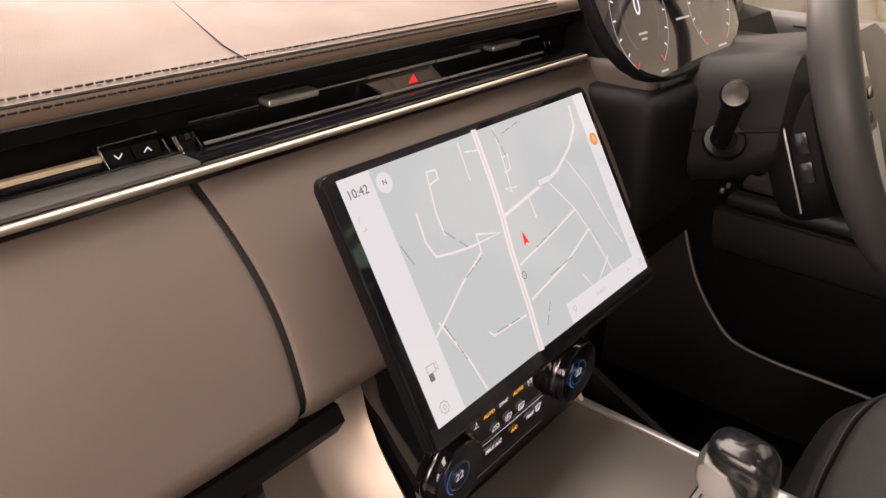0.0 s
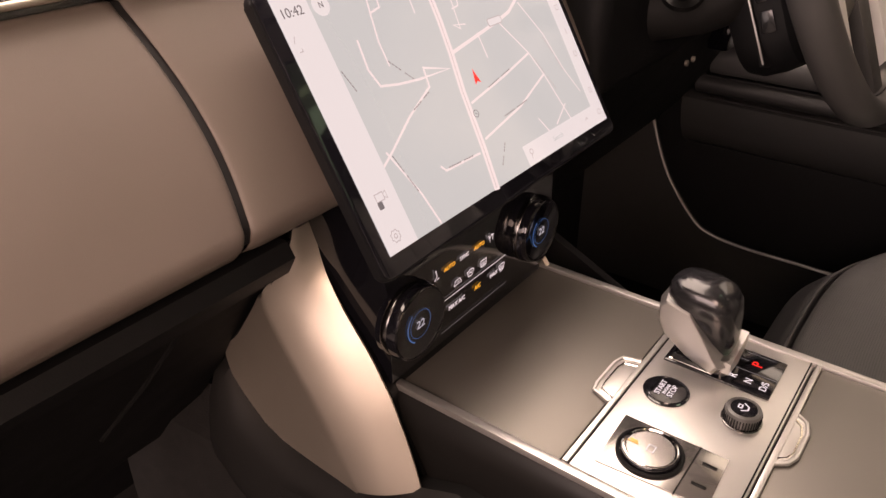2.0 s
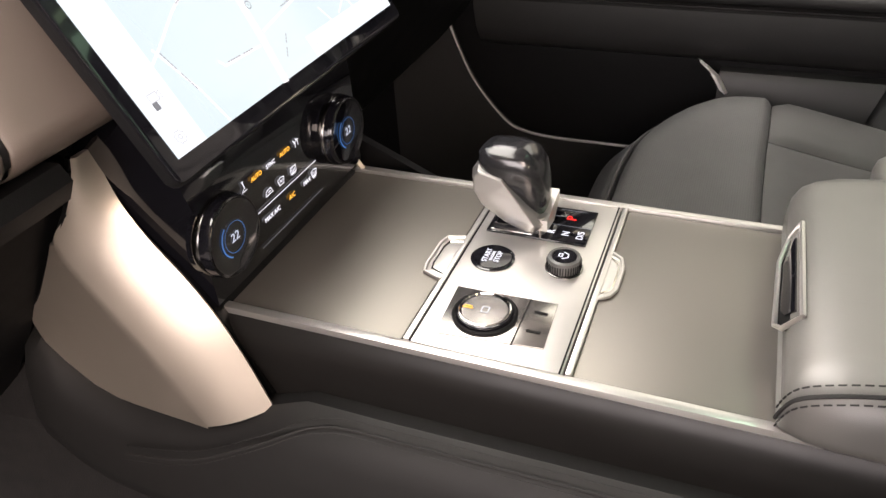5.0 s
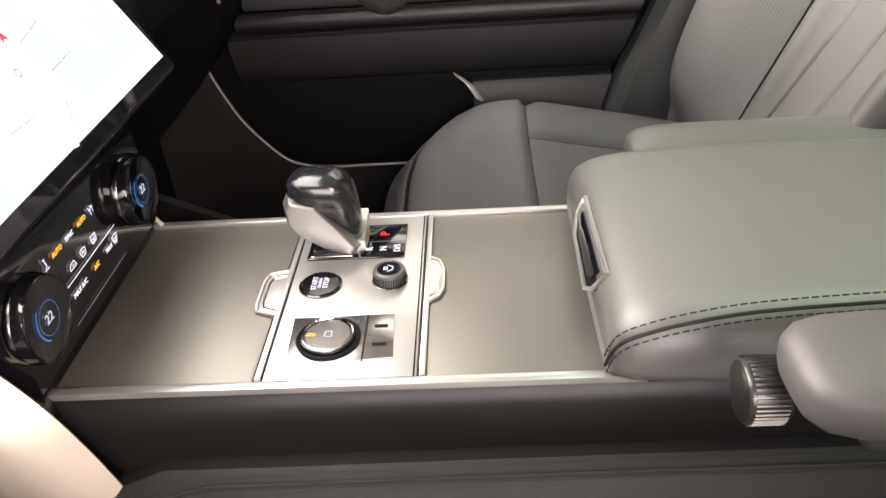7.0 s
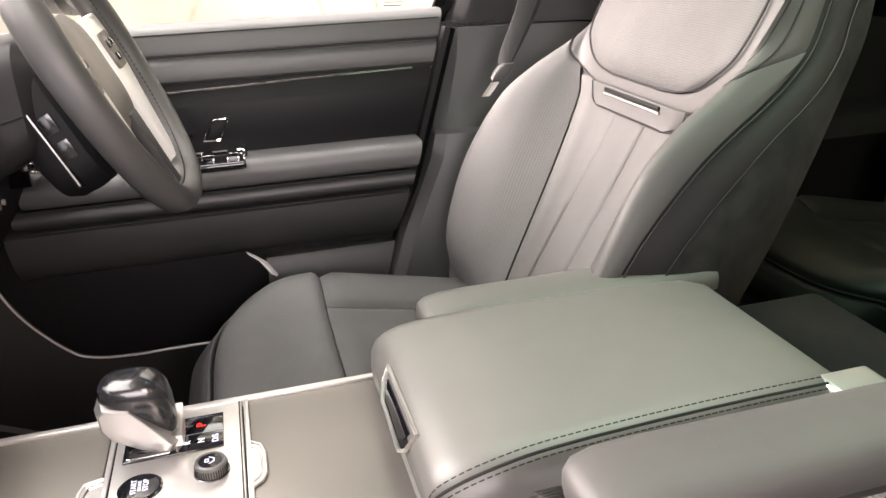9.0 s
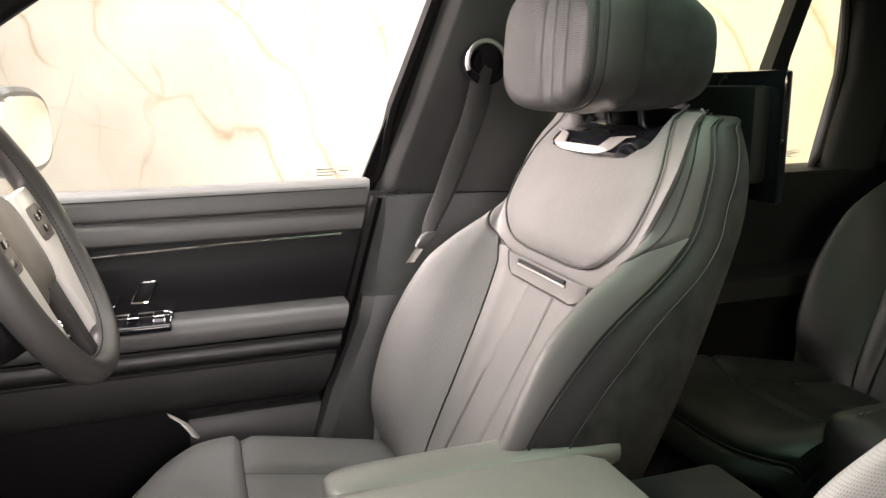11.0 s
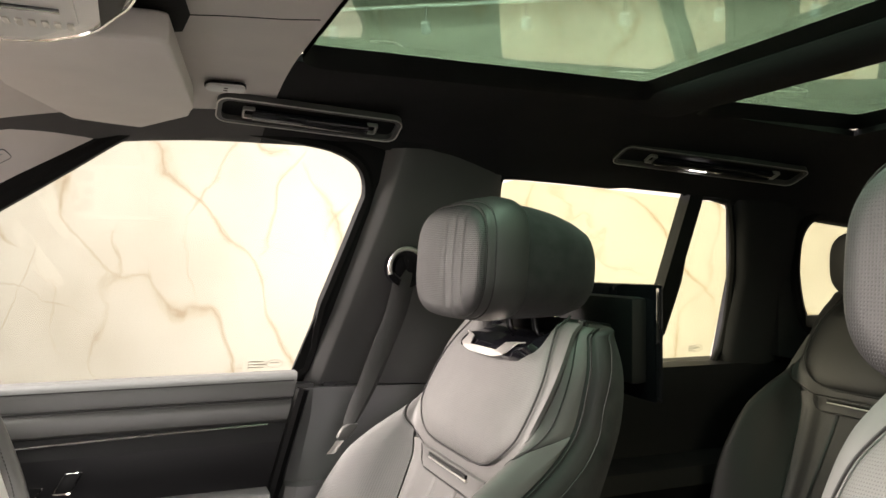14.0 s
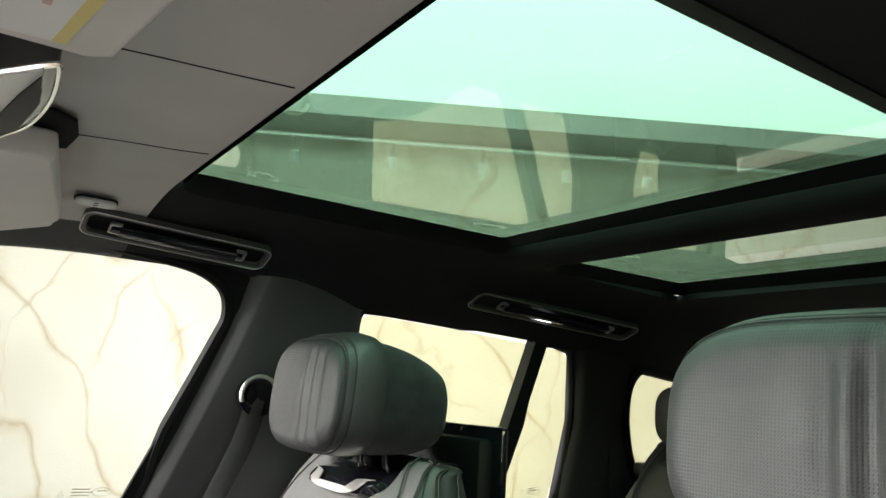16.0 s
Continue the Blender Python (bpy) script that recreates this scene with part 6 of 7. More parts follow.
for s in (-1, 1):
    sp = part("spoke", prism([(s * 0.066, 0.050), (s * 0.158, 0.052), (s * 0.173, 0.036), (s * 0.176, -0.012), (s * 0.152, -0.045), (s * 0.120, -0.095), (s * 0.104, -0.142), (s * 0.080, -0.158), (s * 0.070, -0.120), (s * 0.066, -0.030)][:: s], 0.016, WMX @ Matrix.Translation((0, 0, -0.010)), 0.004), SPOKEMETAL, wheel, "satin metal spoke")
    part("switch_pad", prism([(x + s * 0.112, y + 0.004) for x, y in rounded(0.064, 0.048, 0.010)], 0.012, WMX @ Matrix.Translation((0, 0, -0.004)), 0.003), TAUPE, sp, "taupe switch pad")
    for dx, dy in ((-0.016, 0.008), (0.012, 0.010), (-0.004, -0.010)):
        part("switch_key", prism([(x + s * 0.112 + dx, y + 0.004 + dy) for x, y in rounded(0.018, 0.010, 0.003)], 0.003, WMX @ Matrix.Translation((0, 0, 0.0032)), 0.0008), GLOSS, sp)
    part("paddle", prism([(s * 0.082, 0.046), (s * 0.108, 0.040), (s * 0.116, 0.0), (s * 0.114, -0.090), (s * 0.088, -0.098)][:: s], 0.005, WMX @ Matrix.Translation((0, 0, -0.072)), 0.0015), PLASTIC, wheel, "shift paddle")
    part("paddle_edge", tube([WMX @ Vector((s * x, y, -0.070)) for x, y in ((0.110, 0.036), (0.117, 0.0), (0.116, -0.088))], 0.0011, 6), SILVER, wheel, "bright paddle edge")
hub = part("hub", loft([[WMX @ Vector((x * k, y * k - 0.026, z)) for x, y in rounded(0.218, 0.165, 0.045, 6)] for k, z in ((0.86, -0.036), (0.97, -0.046), (1.0, -0.062), (1.0, -0.084), (0.94, -0.098), (0.80, -0.104))]), PLASTIC, wheel, "black hub housing behind the spokes")
for dy in (0.0, -0.030):
    part("hub_switch", rbox(-0.003, 0.003, -0.011, 0.011, -0.007, 0.007, 0.002, 2, WMX @ Matrix.Translation((-0.1085, dy - 0.020, -0.060))), KNOB, hub)
part("lower_spoke", prism([(-0.022, -0.06), (0.022, -0.06), (0.016, -0.176), (-0.016, -0.176)][::-1], 0.014, WMX @ Matrix.Translation((0, 0, -0.008)), 0.004), LEATHER, wheel)

column = thing("steering_column", "black steering column shroud with a stalk on each side", "steering column")
part("shroud", loft([[(0.42 + x * k, y, z0 + zz * k) for x, zz in rounded(0.22, 0.13, 0.035, 5)] for y, k, z0 in ((-0.055, 0.72, 0.715), (-0.04, 0.92, 0.708), (-0.01, 1.0, 0.698), (0.06, 1.05, 0.680), (0.16, 1.1, 0.66))]), SIDELEATHER, column, "black plastic shroud")
for s in (-1, 1):
    part("stalk_recess", lathe([(0.013, 0.0), (0.018, 0.0015), (0.021, -0.001), (0.019, -0.005), (0.012, -0.006)], look((0.42 + s * 0.128, 0.002, 0.680), (0.42 + s * 0.20, -0.03, 0.76)), 28, ring=True), VENTBLACK, column, "dark ring round the stalk")
    st = part("stalk", tube([(0.42 + s * 0.115, 0.012, 0.670), (0.42 + s * 0.155, -0.005, 0.703), (0.42 + s * 0.178, -0.016, 0.731)], 0.0100, 12), PLASTIC, column, "black control stalk")
    part("stalk_end", lathe([(0.0115, -0.020), (0.0135, -0.004), (0.0132, 0.010), (0.0108, 0.0135)], look((0.42 + s * 0.186, -0.019, 0.741), (0.42 + s * 0.10, 0.0, 0.705)), 20), PLASTIC, st)
    part("stalk_cap", lathe([(0.0112, 0.0125), (0.0110, 0.0142), (0.001, 0.0150)], look((0.42 + s * 0.186, -0.019, 0.741), (0.42 + s * 0.10, 0.0, 0.705)), 20), DARKCHROME, st, "polished cap")
part("shroud_split", tube([(0.30, -0.045, 0.700), (0.30, -0.005, 0.690), (0.30, 0.10, 0.672)], 0.0015, 6), RUBBER, column)
part("cowl", rbox(0.208, 0.64, 0.040, 0.16, 0.585, 0.730, 0.020, 4), PLASTIC, column, "wide black column cowl")

cluster = thing("instrument_display", "freestanding curved digital instrument display with two round gauges", "instrument display")
CT = radians(24)
CM = Matrix.Translation((0.385, 0.085, 0.8055)) @ Matrix(((1, 0, 0, 0), (0, math.sin(CT), -math.cos(CT), 0), (0, math.cos(CT), math.sin(CT), 0), (0, 0, 0, 1)))
CUT = [(-0.243, 0.085), (-0.242, 0.012), (-0.235, -0.012), (-0.226, -0.030), (-0.204, -0.051), (-0.180, -0.063), (-0.155, -0.071), (-0.125, -0.075), (-0.02, -0.074), (0.015, -0.070), (0.042, -0.062), (0.060, -0.048), (0.069, -0.028), (0.071, 0.085)]
part("panel", prism(CUT, 0.012, CM, 0.003), PLASTIC, cluster, "slim black shell")
part("glass_front", prism([(x * 0.975 - 0.001, y * 0.965) for x, y in CUT], 0.0016, CM @ Matrix.Translation((0, 0, 0.0064)), 0.0005), GLOSS, cluster, "gloss black glass")
for gx in (-0.166, -0.010):
    for rr, w, m in ((0.052, 0.0009, INK_LIGHT), (0.034, 0.0005, INK)):
        part("gauge", strips([[(gx + rr * math.cos(radians(a)), rr * math.sin(radians(a)) - 0.010) for a in range(-60, 241, 12)]], w, CM @ Matrix.Translation((0, 0, 0.0076))), m, cluster, "round gauge ring")
    for a in range(-60, 241, 20):
        part("gauge_tick", strips([[(gx + q * math.cos(radians(a)), q * math.sin(radians(a)) - 0.010) for q in (0.046, 0.050)]], 0.0014, CM @ Matrix.Translation((0, 0, 0.0076))), RED if a > 220 or a < -40 else LED, cluster)
part("figures", text_mesh("0", 0.024, CM @ Matrix.Translation((-0.168, -0.002, 0.0076))), LED, cluster)
part("figures", text_mesh("P", 0.018, CM @ Matrix.Translation((-0.010, 0.012, 0.0076))), LED, cluster)
part("unit_bar", strips([[(-0.176, -0.026), (-0.160, -0.026)], [(-0.173, -0.031), (-0.163, -0.031)], [(-0.095, -0.022), (-0.065, -0.022)], [(-0.150, -0.064), (-0.136, -0.064)], [(-0.01, -0.060), (0.012, -0.060)]], 0.002, CM @ Matrix.Translation((0, 0, 0.0076))), INK_LIGHT, cluster)
part("mount", rbox(0.24, 0.42, 0.10, 0.20, 0.68, 0.79, 0.02), PLASTIC, cluster)
# driver's side of the dash: face beside the screen, knee panel, low vent
side_dash = thing("driver_dash", "black leather driver's side of the dashboard with a low vent", "dashboard")
part("facing", sheet(lambda u, v: (0.245 + 0.52 * u, 0.118 - 0.045 * v + 0.05 * u * u, 0.752 - 0.135 * v), 14, 10, -0.012), LEATHER, side_dash, "dark leather facing beside the column")
part("facing_split", tube([(0.25, 0.098, 0.664), (0.40, 0.105, 0.660)], 0.003, 6), RUBBER, side_dash)
part("knee_panel", sheet(lambda u, v: (0.20 + 0.56 * u, 0.055 + 0.05 * v + 0.10 * v * v, 0.608 - 0.26 * v), 12, 10, -0.015), PLASTIC, side_dash, "black knee panel")
part("tunnel_side", sheet(lambda u, v: (0.185 + 0.004 * u, 0.30 - 0.34 * u, 0.56 - 0.16 * u - 0.36 * v * (1 - 0.2 * u)), 8, 8, 0.01), PLASTIC, side_dash, "black side of the tunnel")
part("low_vent", rbox(0.60, 0.76, 0.040, 0.07, 0.545, 0.600, 0.006), GLOSS, side_dash, "gloss black low vent")
for zz in (0.562, 0.574):
    part("vent_slat", rbox(0.615, 0.70, 0.034, 0.042, zz, zz + 0.003, 0.001), CHROME, side_dash, "short bright slat")
part("vent_rim", tube([(0.60, 0.037, 0.602), (0.76, 0.037, 0.598)], 0.003, 6), CHROME, side_dash)
for xx in (0.50, 0.522):
    part("stud", lathe([(0.001, 0.002), (0.004, 0.0015), (0.004, -0.002), (0.001, -0.002)], pose(xx, 0.058, 0.552, 90), 12), SATIN, side_dash, "small round metal stud")


# ---------- seats ----------
def curve(t, table):
    """A smooth line through (t, value) pairs, level past its ends."""
    k = len(table)
    if t <= table[0][0]:
        return table[0][1]
    if t >= table[-1][0]:
        return table[-1][1]
    i = next(j for j in range(k - 1) if t < table[j + 1][0])
    slope = lambda j: (table[min(j + 1, k - 1)][1] - table[max(j - 1, 0)][1]) / (table[min(j + 1, k - 1)][0] - table[max(j - 1, 0)][0])  # noqa: E731
    (a, p), (b, q) = table[i], table[i + 1]
    h = b - a
    s = (t - a) / h
    return p * (1 + 2 * s) * (1 - s) ** 2 + slope(i) * h * s * (1 - s) ** 2 + q * s * s * (3 - 2 * s) + slope(i + 1) * h * s * s * (s - 1)


# the backrest by height: half widths, and how far its lines stand before a plane leaned back by 28 degrees
FOLD_W = [(0.25, 0.085), (0.33, 0.10), (0.42, 0.117), (0.52, 0.140), (0.60, 0.163), (0.66, 0.184), (0.70, 0.195), (0.77, 0.200), (0.81, 0.195), (0.845, 0.180)]
SIDE_W = [(0.25, 0.235), (0.33, 0.248), (0.40, 0.258), (0.50, 0.262), (0.60, 0.252), (0.65, 0.240), (0.70, 0.226), (0.74, 0.219), (0.80, 0.211), (0.845, 0.192)]
INSERT_F = [(0.25, -0.03), (0.33, -0.020), (0.60, -0.020), (0.64, -0.008), (0.68, 0.0), (0.80, 0.0), (0.845, -0.006)]
CREST_F = [(0.25, -0.03), (0.287, 0.005), (0.35, 0.054), (0.44, 0.082), (0.52, 0.092), (0.60, 0.086), (0.64, 0.060), (0.68, 0.018), (0.71, -0.004), (0.75, -0.010), (0.82, -0.008), (0.845, -0.012)]
PIPE_F = [(0.25, 0.010), (0.35, 0.040), (0.42, 0.058), (0.485, 0.066), (0.541, 0.058), (0.60, 0.033), (0.628, 0.011), (0.658, -0.020), (0.687, -0.044), (0.72, -0.055), (0.78, -0.044), (0.833, -0.030), (0.845, -0.026)]
SUEDE_D = [(0.25, 0.045), (0.45, 0.049), (0.54, 0.055), (0.60, 0.057), (0.66, 0.047), (0.70, 0.037), (0.74, 0.029), (0.78, 0.030), (0.83, 0.030), (0.845, 0.027)]
REAR_F = [(0.25, -0.170), (0.45, -0.150), (0.60, -0.142), (0.70, -0.146), (0.74, -0.138), (0.78, -0.121), (0.81, -0.104), (0.83, -0.092), (0.845, -0.082)]
V_ROLL = 0.94


def height_at(v):
    return 0.25 + 0.595 * min(v, V_ROLL) / V_ROLL


def v_of(z):
    return (z - 0.25) / 0.595 * V_ROLL


def top_roll(v):
    """How far the cover has turned over the rounded top edge: (inset, rise)."""
    a = max(v - V_ROLL, 0) / (1 - V_ROLL) * radians(84)
    return 0.028 * (1 - math.cos(a)), 0.022 * math.sin(a)


@functools.lru_cache(maxsize=None)
def back_profile(v):
    """Half of the backrest's front at v, centre to piping: tables of (u, x) and (u, forward)."""
    z = height_at(v)
    wf, ws = curve(z, FOLD_W), curve(z, SIDE_W)
    fi, fc, fp = curve(z, INSERT_F), curve(z, CREST_F), curve(z, PIPE_F)
    wc = ws - 0.016
    xs = [(-0.28, -0.5 * wf), (0.0, 0.0), (0.28, 0.5 * wf), (0.55, wf), (0.70, wf + 0.50 * (wc - wf)), (0.86, wc), (1.0, ws)]
    fs = [(-0.28, fi), (0.0, fi), (0.28, fi), (0.55, fi + 0.003), (0.70, fi + 0.66 * (fc - fi)), (0.86, fc), (1.0, fp)]
    return xs, fs


def seat_front(u, v):
    """The foam of the backrest: u from -1 to 1 across, v from 0 (cushion) to 1 (top)."""
    xs, fs = back_profile(round(max(v, 0), 5))
    inset, rise = top_roll(v)
    a = abs(u)
    z = height_at(v)
    k = min(max((0.44 - a) / 0.12, 0), 1)
    notch = k * k * (3 - 2 * k) * (max(z - 0.80, 0) * 0.75 + rise * 0.6)
    y = -0.775 - 0.54 * (z - 0.62) + curve(a, fs)
    x = math.copysign(max(curve(a, xs) - inset * 0.8 * a, 0), u)
    return Vector((x, y - inset - 0.4 * rise, z + rise * (1 - 0.45 * a ** 3) - notch + min(v, 0) * 0.6))


def back_depth(v):
    z = height_at(v)
    return curve(z, PIPE_F) - curve(z, REAR_F) - 1.5 * top_roll(v)[0]


def back_side(s, v, d):
    """On the flank of the backrest, d behind the piping."""
    k = min(d / back_depth(v), 1)
    return seat_front(s, v) + Vector((s * (0.012 * math.sin(math.pi * k) - 0.022 * k ** 4), -d, 0))


def patch(u0, u1, v0, v1):
    def fn(a, b):
        v = v0 + (v1 - v0) * b
        lo, hi = (u0(v) if callable(u0) else u0), (u1(v) if callable(u1) else u1)
        return seat_front(hi + (lo - hi) * a, v)
    return fn


def on_back(u, v, lift=0.004):
    e = 1e-3
    p = seat_front(u, v)
    n = (seat_front(u + e, v) - p).cross(seat_front(u, v + e) - p).normalized()
    return p - n * lift


def cushion_top(u, v):
    """The foam of the seat cushion: u across, v from 0 (front lip) to 1 (backrest)."""
    a = abs(u)
    y = -0.124 - 0.60 * v - 0.100 * a ** 3.4 * max(0, 1 - v / 0.353)
    w = 0.245 + 0.018 * math.sin(math.pi * min(v * 1.1, 1))
    bol = 0.022 * math.exp(-(((a - 0.80) / 0.22) ** 2)) * math.sin(min(v / 0.40, 1) * math.pi / 2) ** 2 * (1 - 0.9 * v)
    z = 0.326 + bol - 0.030 * v - 0.075 * max(0, v - 0.34) - 0.024 * (1 - a * a) * math.sin(math.pi * v)
    if v < 0.34:
        k = 1 - v / 0.34
        z -= 0.075 * k ** 3.2 + 0.006 * k * a ** 3
        y += 0.020 * (1 - k) * k
    z -= 0.05 * (max(0, a - 0.88) / 0.12) ** 2
    return Vector((u * w, y, z))


def cushion_in(u, v, sink=0.017):
    """Below the cushion's cover, along its normal."""
    e = 1e-3
    q = cushion_top(u, v)
    n = (cushion_top(u + e, v) - q).cross(cushion_top(u, v + e) - q).normalized()
    return q - n * sink if n.z > 0 else q + n * sink


def cushion_patch(u0, u1, v0, v1):
    def fn(a, b):
        v = v0 + (v1 - v0) * b
        lo, hi = (u0(v) if callable(u0) else u0), (u1(v) if callable(u1) else u1)
        return cushion_top(hi + (lo - hi) * a, v)
    return fn


def superring(cx, cy, cz, wx, wz, p, n=32):
    out = []
    for i in range(n):
        a = 2 * math.pi * i / n
        c, s = math.cos(a), math.sin(a)
        out.append(Vector((cx + wx * math.copysign(abs(c) ** (2 / p), c), cy, cz + wz * math.copysign(abs(s) ** (2 / p), s))))
    return out


def head_place(q, lean=-0.06):
    return Vector((q.x, q.y + lean * (q.z - 0.955), q.z))


def head_part(rows, p=3.4, n=48):
    """Rings of (y, half width, half height, lift) of a head restraint, leaned back."""
    return loft([[head_place(q) for q in superring(0, y, 0.955 + dz, w, h, p, n)] for y, w, h, dz in rows])


def head_front():
    """The face of the head restraint: a soft pad whose cover is gathered in upright folds towards one side."""
    rings = []
    for y, w, h in [(-0.799, 0.1290, 0.0845), (-0.793, 0.1325, 0.0875), (-0.786, 0.1335, 0.0885), (-0.7800, 0.1310, 0.0860), (-0.7760, 0.1260, 0.0815), (-0.7735, 0.1190, 0.0755)] + [(-0.7720 + 0.0030 * k / 22, 0.113 * (1 - k / 22) + 0.001, 0.070 * (1 - k / 22) + 0.001) for k in range(0, 23)]:
        ring = []
        for q in superring(0, y, 0.953, w, h, 3.2, 96):
            on = min(max((-0.784 - y) / -0.006, 0), 1) * (1 - 0.75 * min(abs(q.z - 0.953) / 0.088, 1) ** 3)
            q.y += on * sum(a * math.exp(-((q.x - x0) / s) ** 2) for x0, a, s in ((-0.014, -0.0018, 0.008), (-0.031, 0.0040, 0.008), (-0.048, -0.0026, 0.007), (-0.063, 0.0044, 0.008), (-0.080, -0.0024, 0.007), (-0.096, 0.0034, 0.009)))
            ring.append(head_place(q))
        rings.append(ring)
    return loft(rings)


BORDER_U = [(0.626, 0.22), (0.630, 0.36), (0.636, 0.46), (0.648, 0.555), (0.662, 0.65), (0.676, 0.76), (0.690, 0.86), (0.72, 0.905), (0.80, 0.915), (0.845, 0.915)]
EDGE_U = BORDER_U[:6] + [(0.690, 0.85), (0.704, 0.94), (0.716, 0.988), (0.845, 0.988)]
PAD_U = [(0.648, 0.18), (0.651, 0.29), (0.656, 0.36), (0.664, 0.415), (0.678, 0.465), (0.70, 0.512), (0.73, 0.522), (0.78, 0.503), (0.81, 0.472), (0.83, 0.452), (0.845, 0.440)]


def padded_seat(label, rear=False):
    seat = thing("car_seat", label, "car seat", group="rear seats" if rear else "front seats")
    L, LS, P, S = (SHADEDLEATHER,) * 4 if rear else (LEATHER, LEATHER_SOFT, PERF, SMOOTH)
    # backrest body with flanks and back
    rings = []
    for v in [-0.03] + [V_ROLL * k / 30 for k in range(31)] + [V_ROLL + (1 - V_ROLL) * k / 10 for k in range(1, 11)]:
        row = [on_back(-1 + 2 * i / 40, v, -0.003) for i in range(41)]
        D = back_depth(v)
        row += [back_side(1, v, D * q) for q in (0.15, 0.3, 0.45, 0.6, 0.75, 0.88, 0.97)]
        end = back_side(1, v, D)
        row += [Vector((end.x * c, end.y - 0.018 * (1 - abs(c)), row[20 if abs(c) < 0.7 else 40].z)) for c in (0.9, 0.6, 0.2, -0.2, -0.6, -0.9)]
        row += [back_side(-1, v, D * q) for q in (0.97, 0.88, 0.75, 0.6, 0.45, 0.3, 0.15)]
        rings.append(row)
    part("backrest", loft(rings), L if rear else SIDELEATHER, seat, "black leather backrest")
    border = lambda v: curve(height_at(v), BORDER_U)  # noqa: E731
    outer = lambda v: min(curve(height_at(v), EDGE_U), 0.988)  # noqa: E731
    upper = lambda v: curve(height_at(v), PAD_U)  # noqa: E731
    lip = lambda v: 0.556 if height_at(v) < 0.640 else min(max(0.556, outer(v) + 0.004), 0.986)  # noqa: E731
    split = lambda s: (lambda v: s * 0.0232 / curve(height_at(v), FOLD_W))  # noqa: E731
    for s in (-1, 1):
        # the +x bolster takes the lighter leather: its lit face is put into colour
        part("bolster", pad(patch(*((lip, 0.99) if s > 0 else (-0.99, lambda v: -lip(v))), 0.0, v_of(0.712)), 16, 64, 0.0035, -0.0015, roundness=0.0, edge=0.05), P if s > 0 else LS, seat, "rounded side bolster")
        part("piping", tube([back_side(s, v / 60, 0.002) + Vector((s * 0.0012, 0, 0)) for v in range(0, 60)], 0.0014, 6), SIDELEATHER, seat, "fine leather piping")
        part("piping", tube([back_side(s, v / 60, curve(height_at(v / 60), SUEDE_D)) + Vector((s * 0.0018, 0, 0)) for v in range(0, 59)], 0.0012, 6), SIDELEATHER, seat, "fine leather piping")
        part("flank", sheet(lambda a, b: back_side(s, 0.01 + 0.955 * b, curve(height_at(0.01 + 0.955 * b), SUEDE_D) + (back_depth(0.01 + 0.955 * b) * 0.985 - curve(height_at(0.01 + 0.955 * b), SUEDE_D)) * a) + Vector((s * 0.0012, 0, 0)), 10, 40, 0.003 * -s), SUEDE, seat, "dark suede flank")
    for u0, u1, key in ((-0.548, lambda v: split(-1)(v) - 0.0012, 1.0), (lambda v: split(-1)(v) + 0.0012, lambda v: split(1)(v) - 0.0012, 2.0), (lambda v: split(1)(v) + 0.0012, 0.548, 3.0)):
        part("insert", pad(patch(u0, u1, 0.0, v_of(0.634)), 18, 30, 0.0030, 0.0005, roundness=0.0, edge=0.03, wrinkle=0.0005, seed=key), S, seat, "smooth leather insert")
    part("upper_border", pad(patch(lambda v: -outer(v), outer, v_of(0.626), 0.985), 64, 48, 0.0028, 0.0005, roundness=0.0, edge=0.05), LS, seat, "smooth leather shoulder panel")
    part("upper_pad", pad(patch(lambda v: -upper(v), upper, v_of(0.648), 0.985), 40, 48, 0.014, -0.002, roundness=0.0, edge=0.34), (P if rear else PADPERF), seat, "perforated leather shoulder pad")
    for half, low, lift, r in ((upper, 0.6485, 0.0070, 0.0016), (border, 0.6265, 0.0030, 0.0012)):
        heights = [0.99 - (0.99 - v_of(low)) * (k / 40) ** 0.6 for k in range(41)]
        path = [on_back(half(v), v, lift) for v in heights] + [on_back(half(heights[-1]) * k / 10, heights[-1], lift) for k in range(9, -10, -1)] + [on_back(-half(v), v, lift) for v in heights[::-1]]
        part("piping", tube(path, r, 6), THREAD, seat, "dark seam line")

    # stitched tab with its clasp below the shoulder panel
    tab_half = lambda v: 0.31 + 0.10 * math.sqrt(max(0, 1 - (max(0.613 - height_at(v), 0) / 0.015) ** 2))  # noqa: E731
    tab = part("tab", pad(patch(lambda v: -tab_half(v), tab_half, v_of(0.598), v_of(0.634)), 24, 16, 0.0075, -0.002, roundness=0.0, edge=0.08), S, seat, "leather tab below the shoulder panel")
    outline = [(tab_half(v_of(z)), z) for z in [0.632 - 0.034 * k / 14 for k in range(15)]]
    part("tab_seam", tube([on_back(u, v_of(z), 0.0060) for u, z in outline] + [on_back(-u, v_of(z), 0.0060) for u, z in outline[::-1]], 0.0012, 6), THREAD, tab)
    part("clasp_slot", tube([on_back(u / 10 * 0.25, v_of(0.6265), 0.0078) for u in range(-10, 11, 2)], 0.0034, 6), VENTBLACK, tab, "dark slot of the clasp")
    part("clasp", tube([on_back(u / 10 * 0.26, v_of(0.6205), 0.0088) for u in range(-10, 11, 2)], 0.0015, 6), LEVERMETAL, tab, "slim metal clasp")
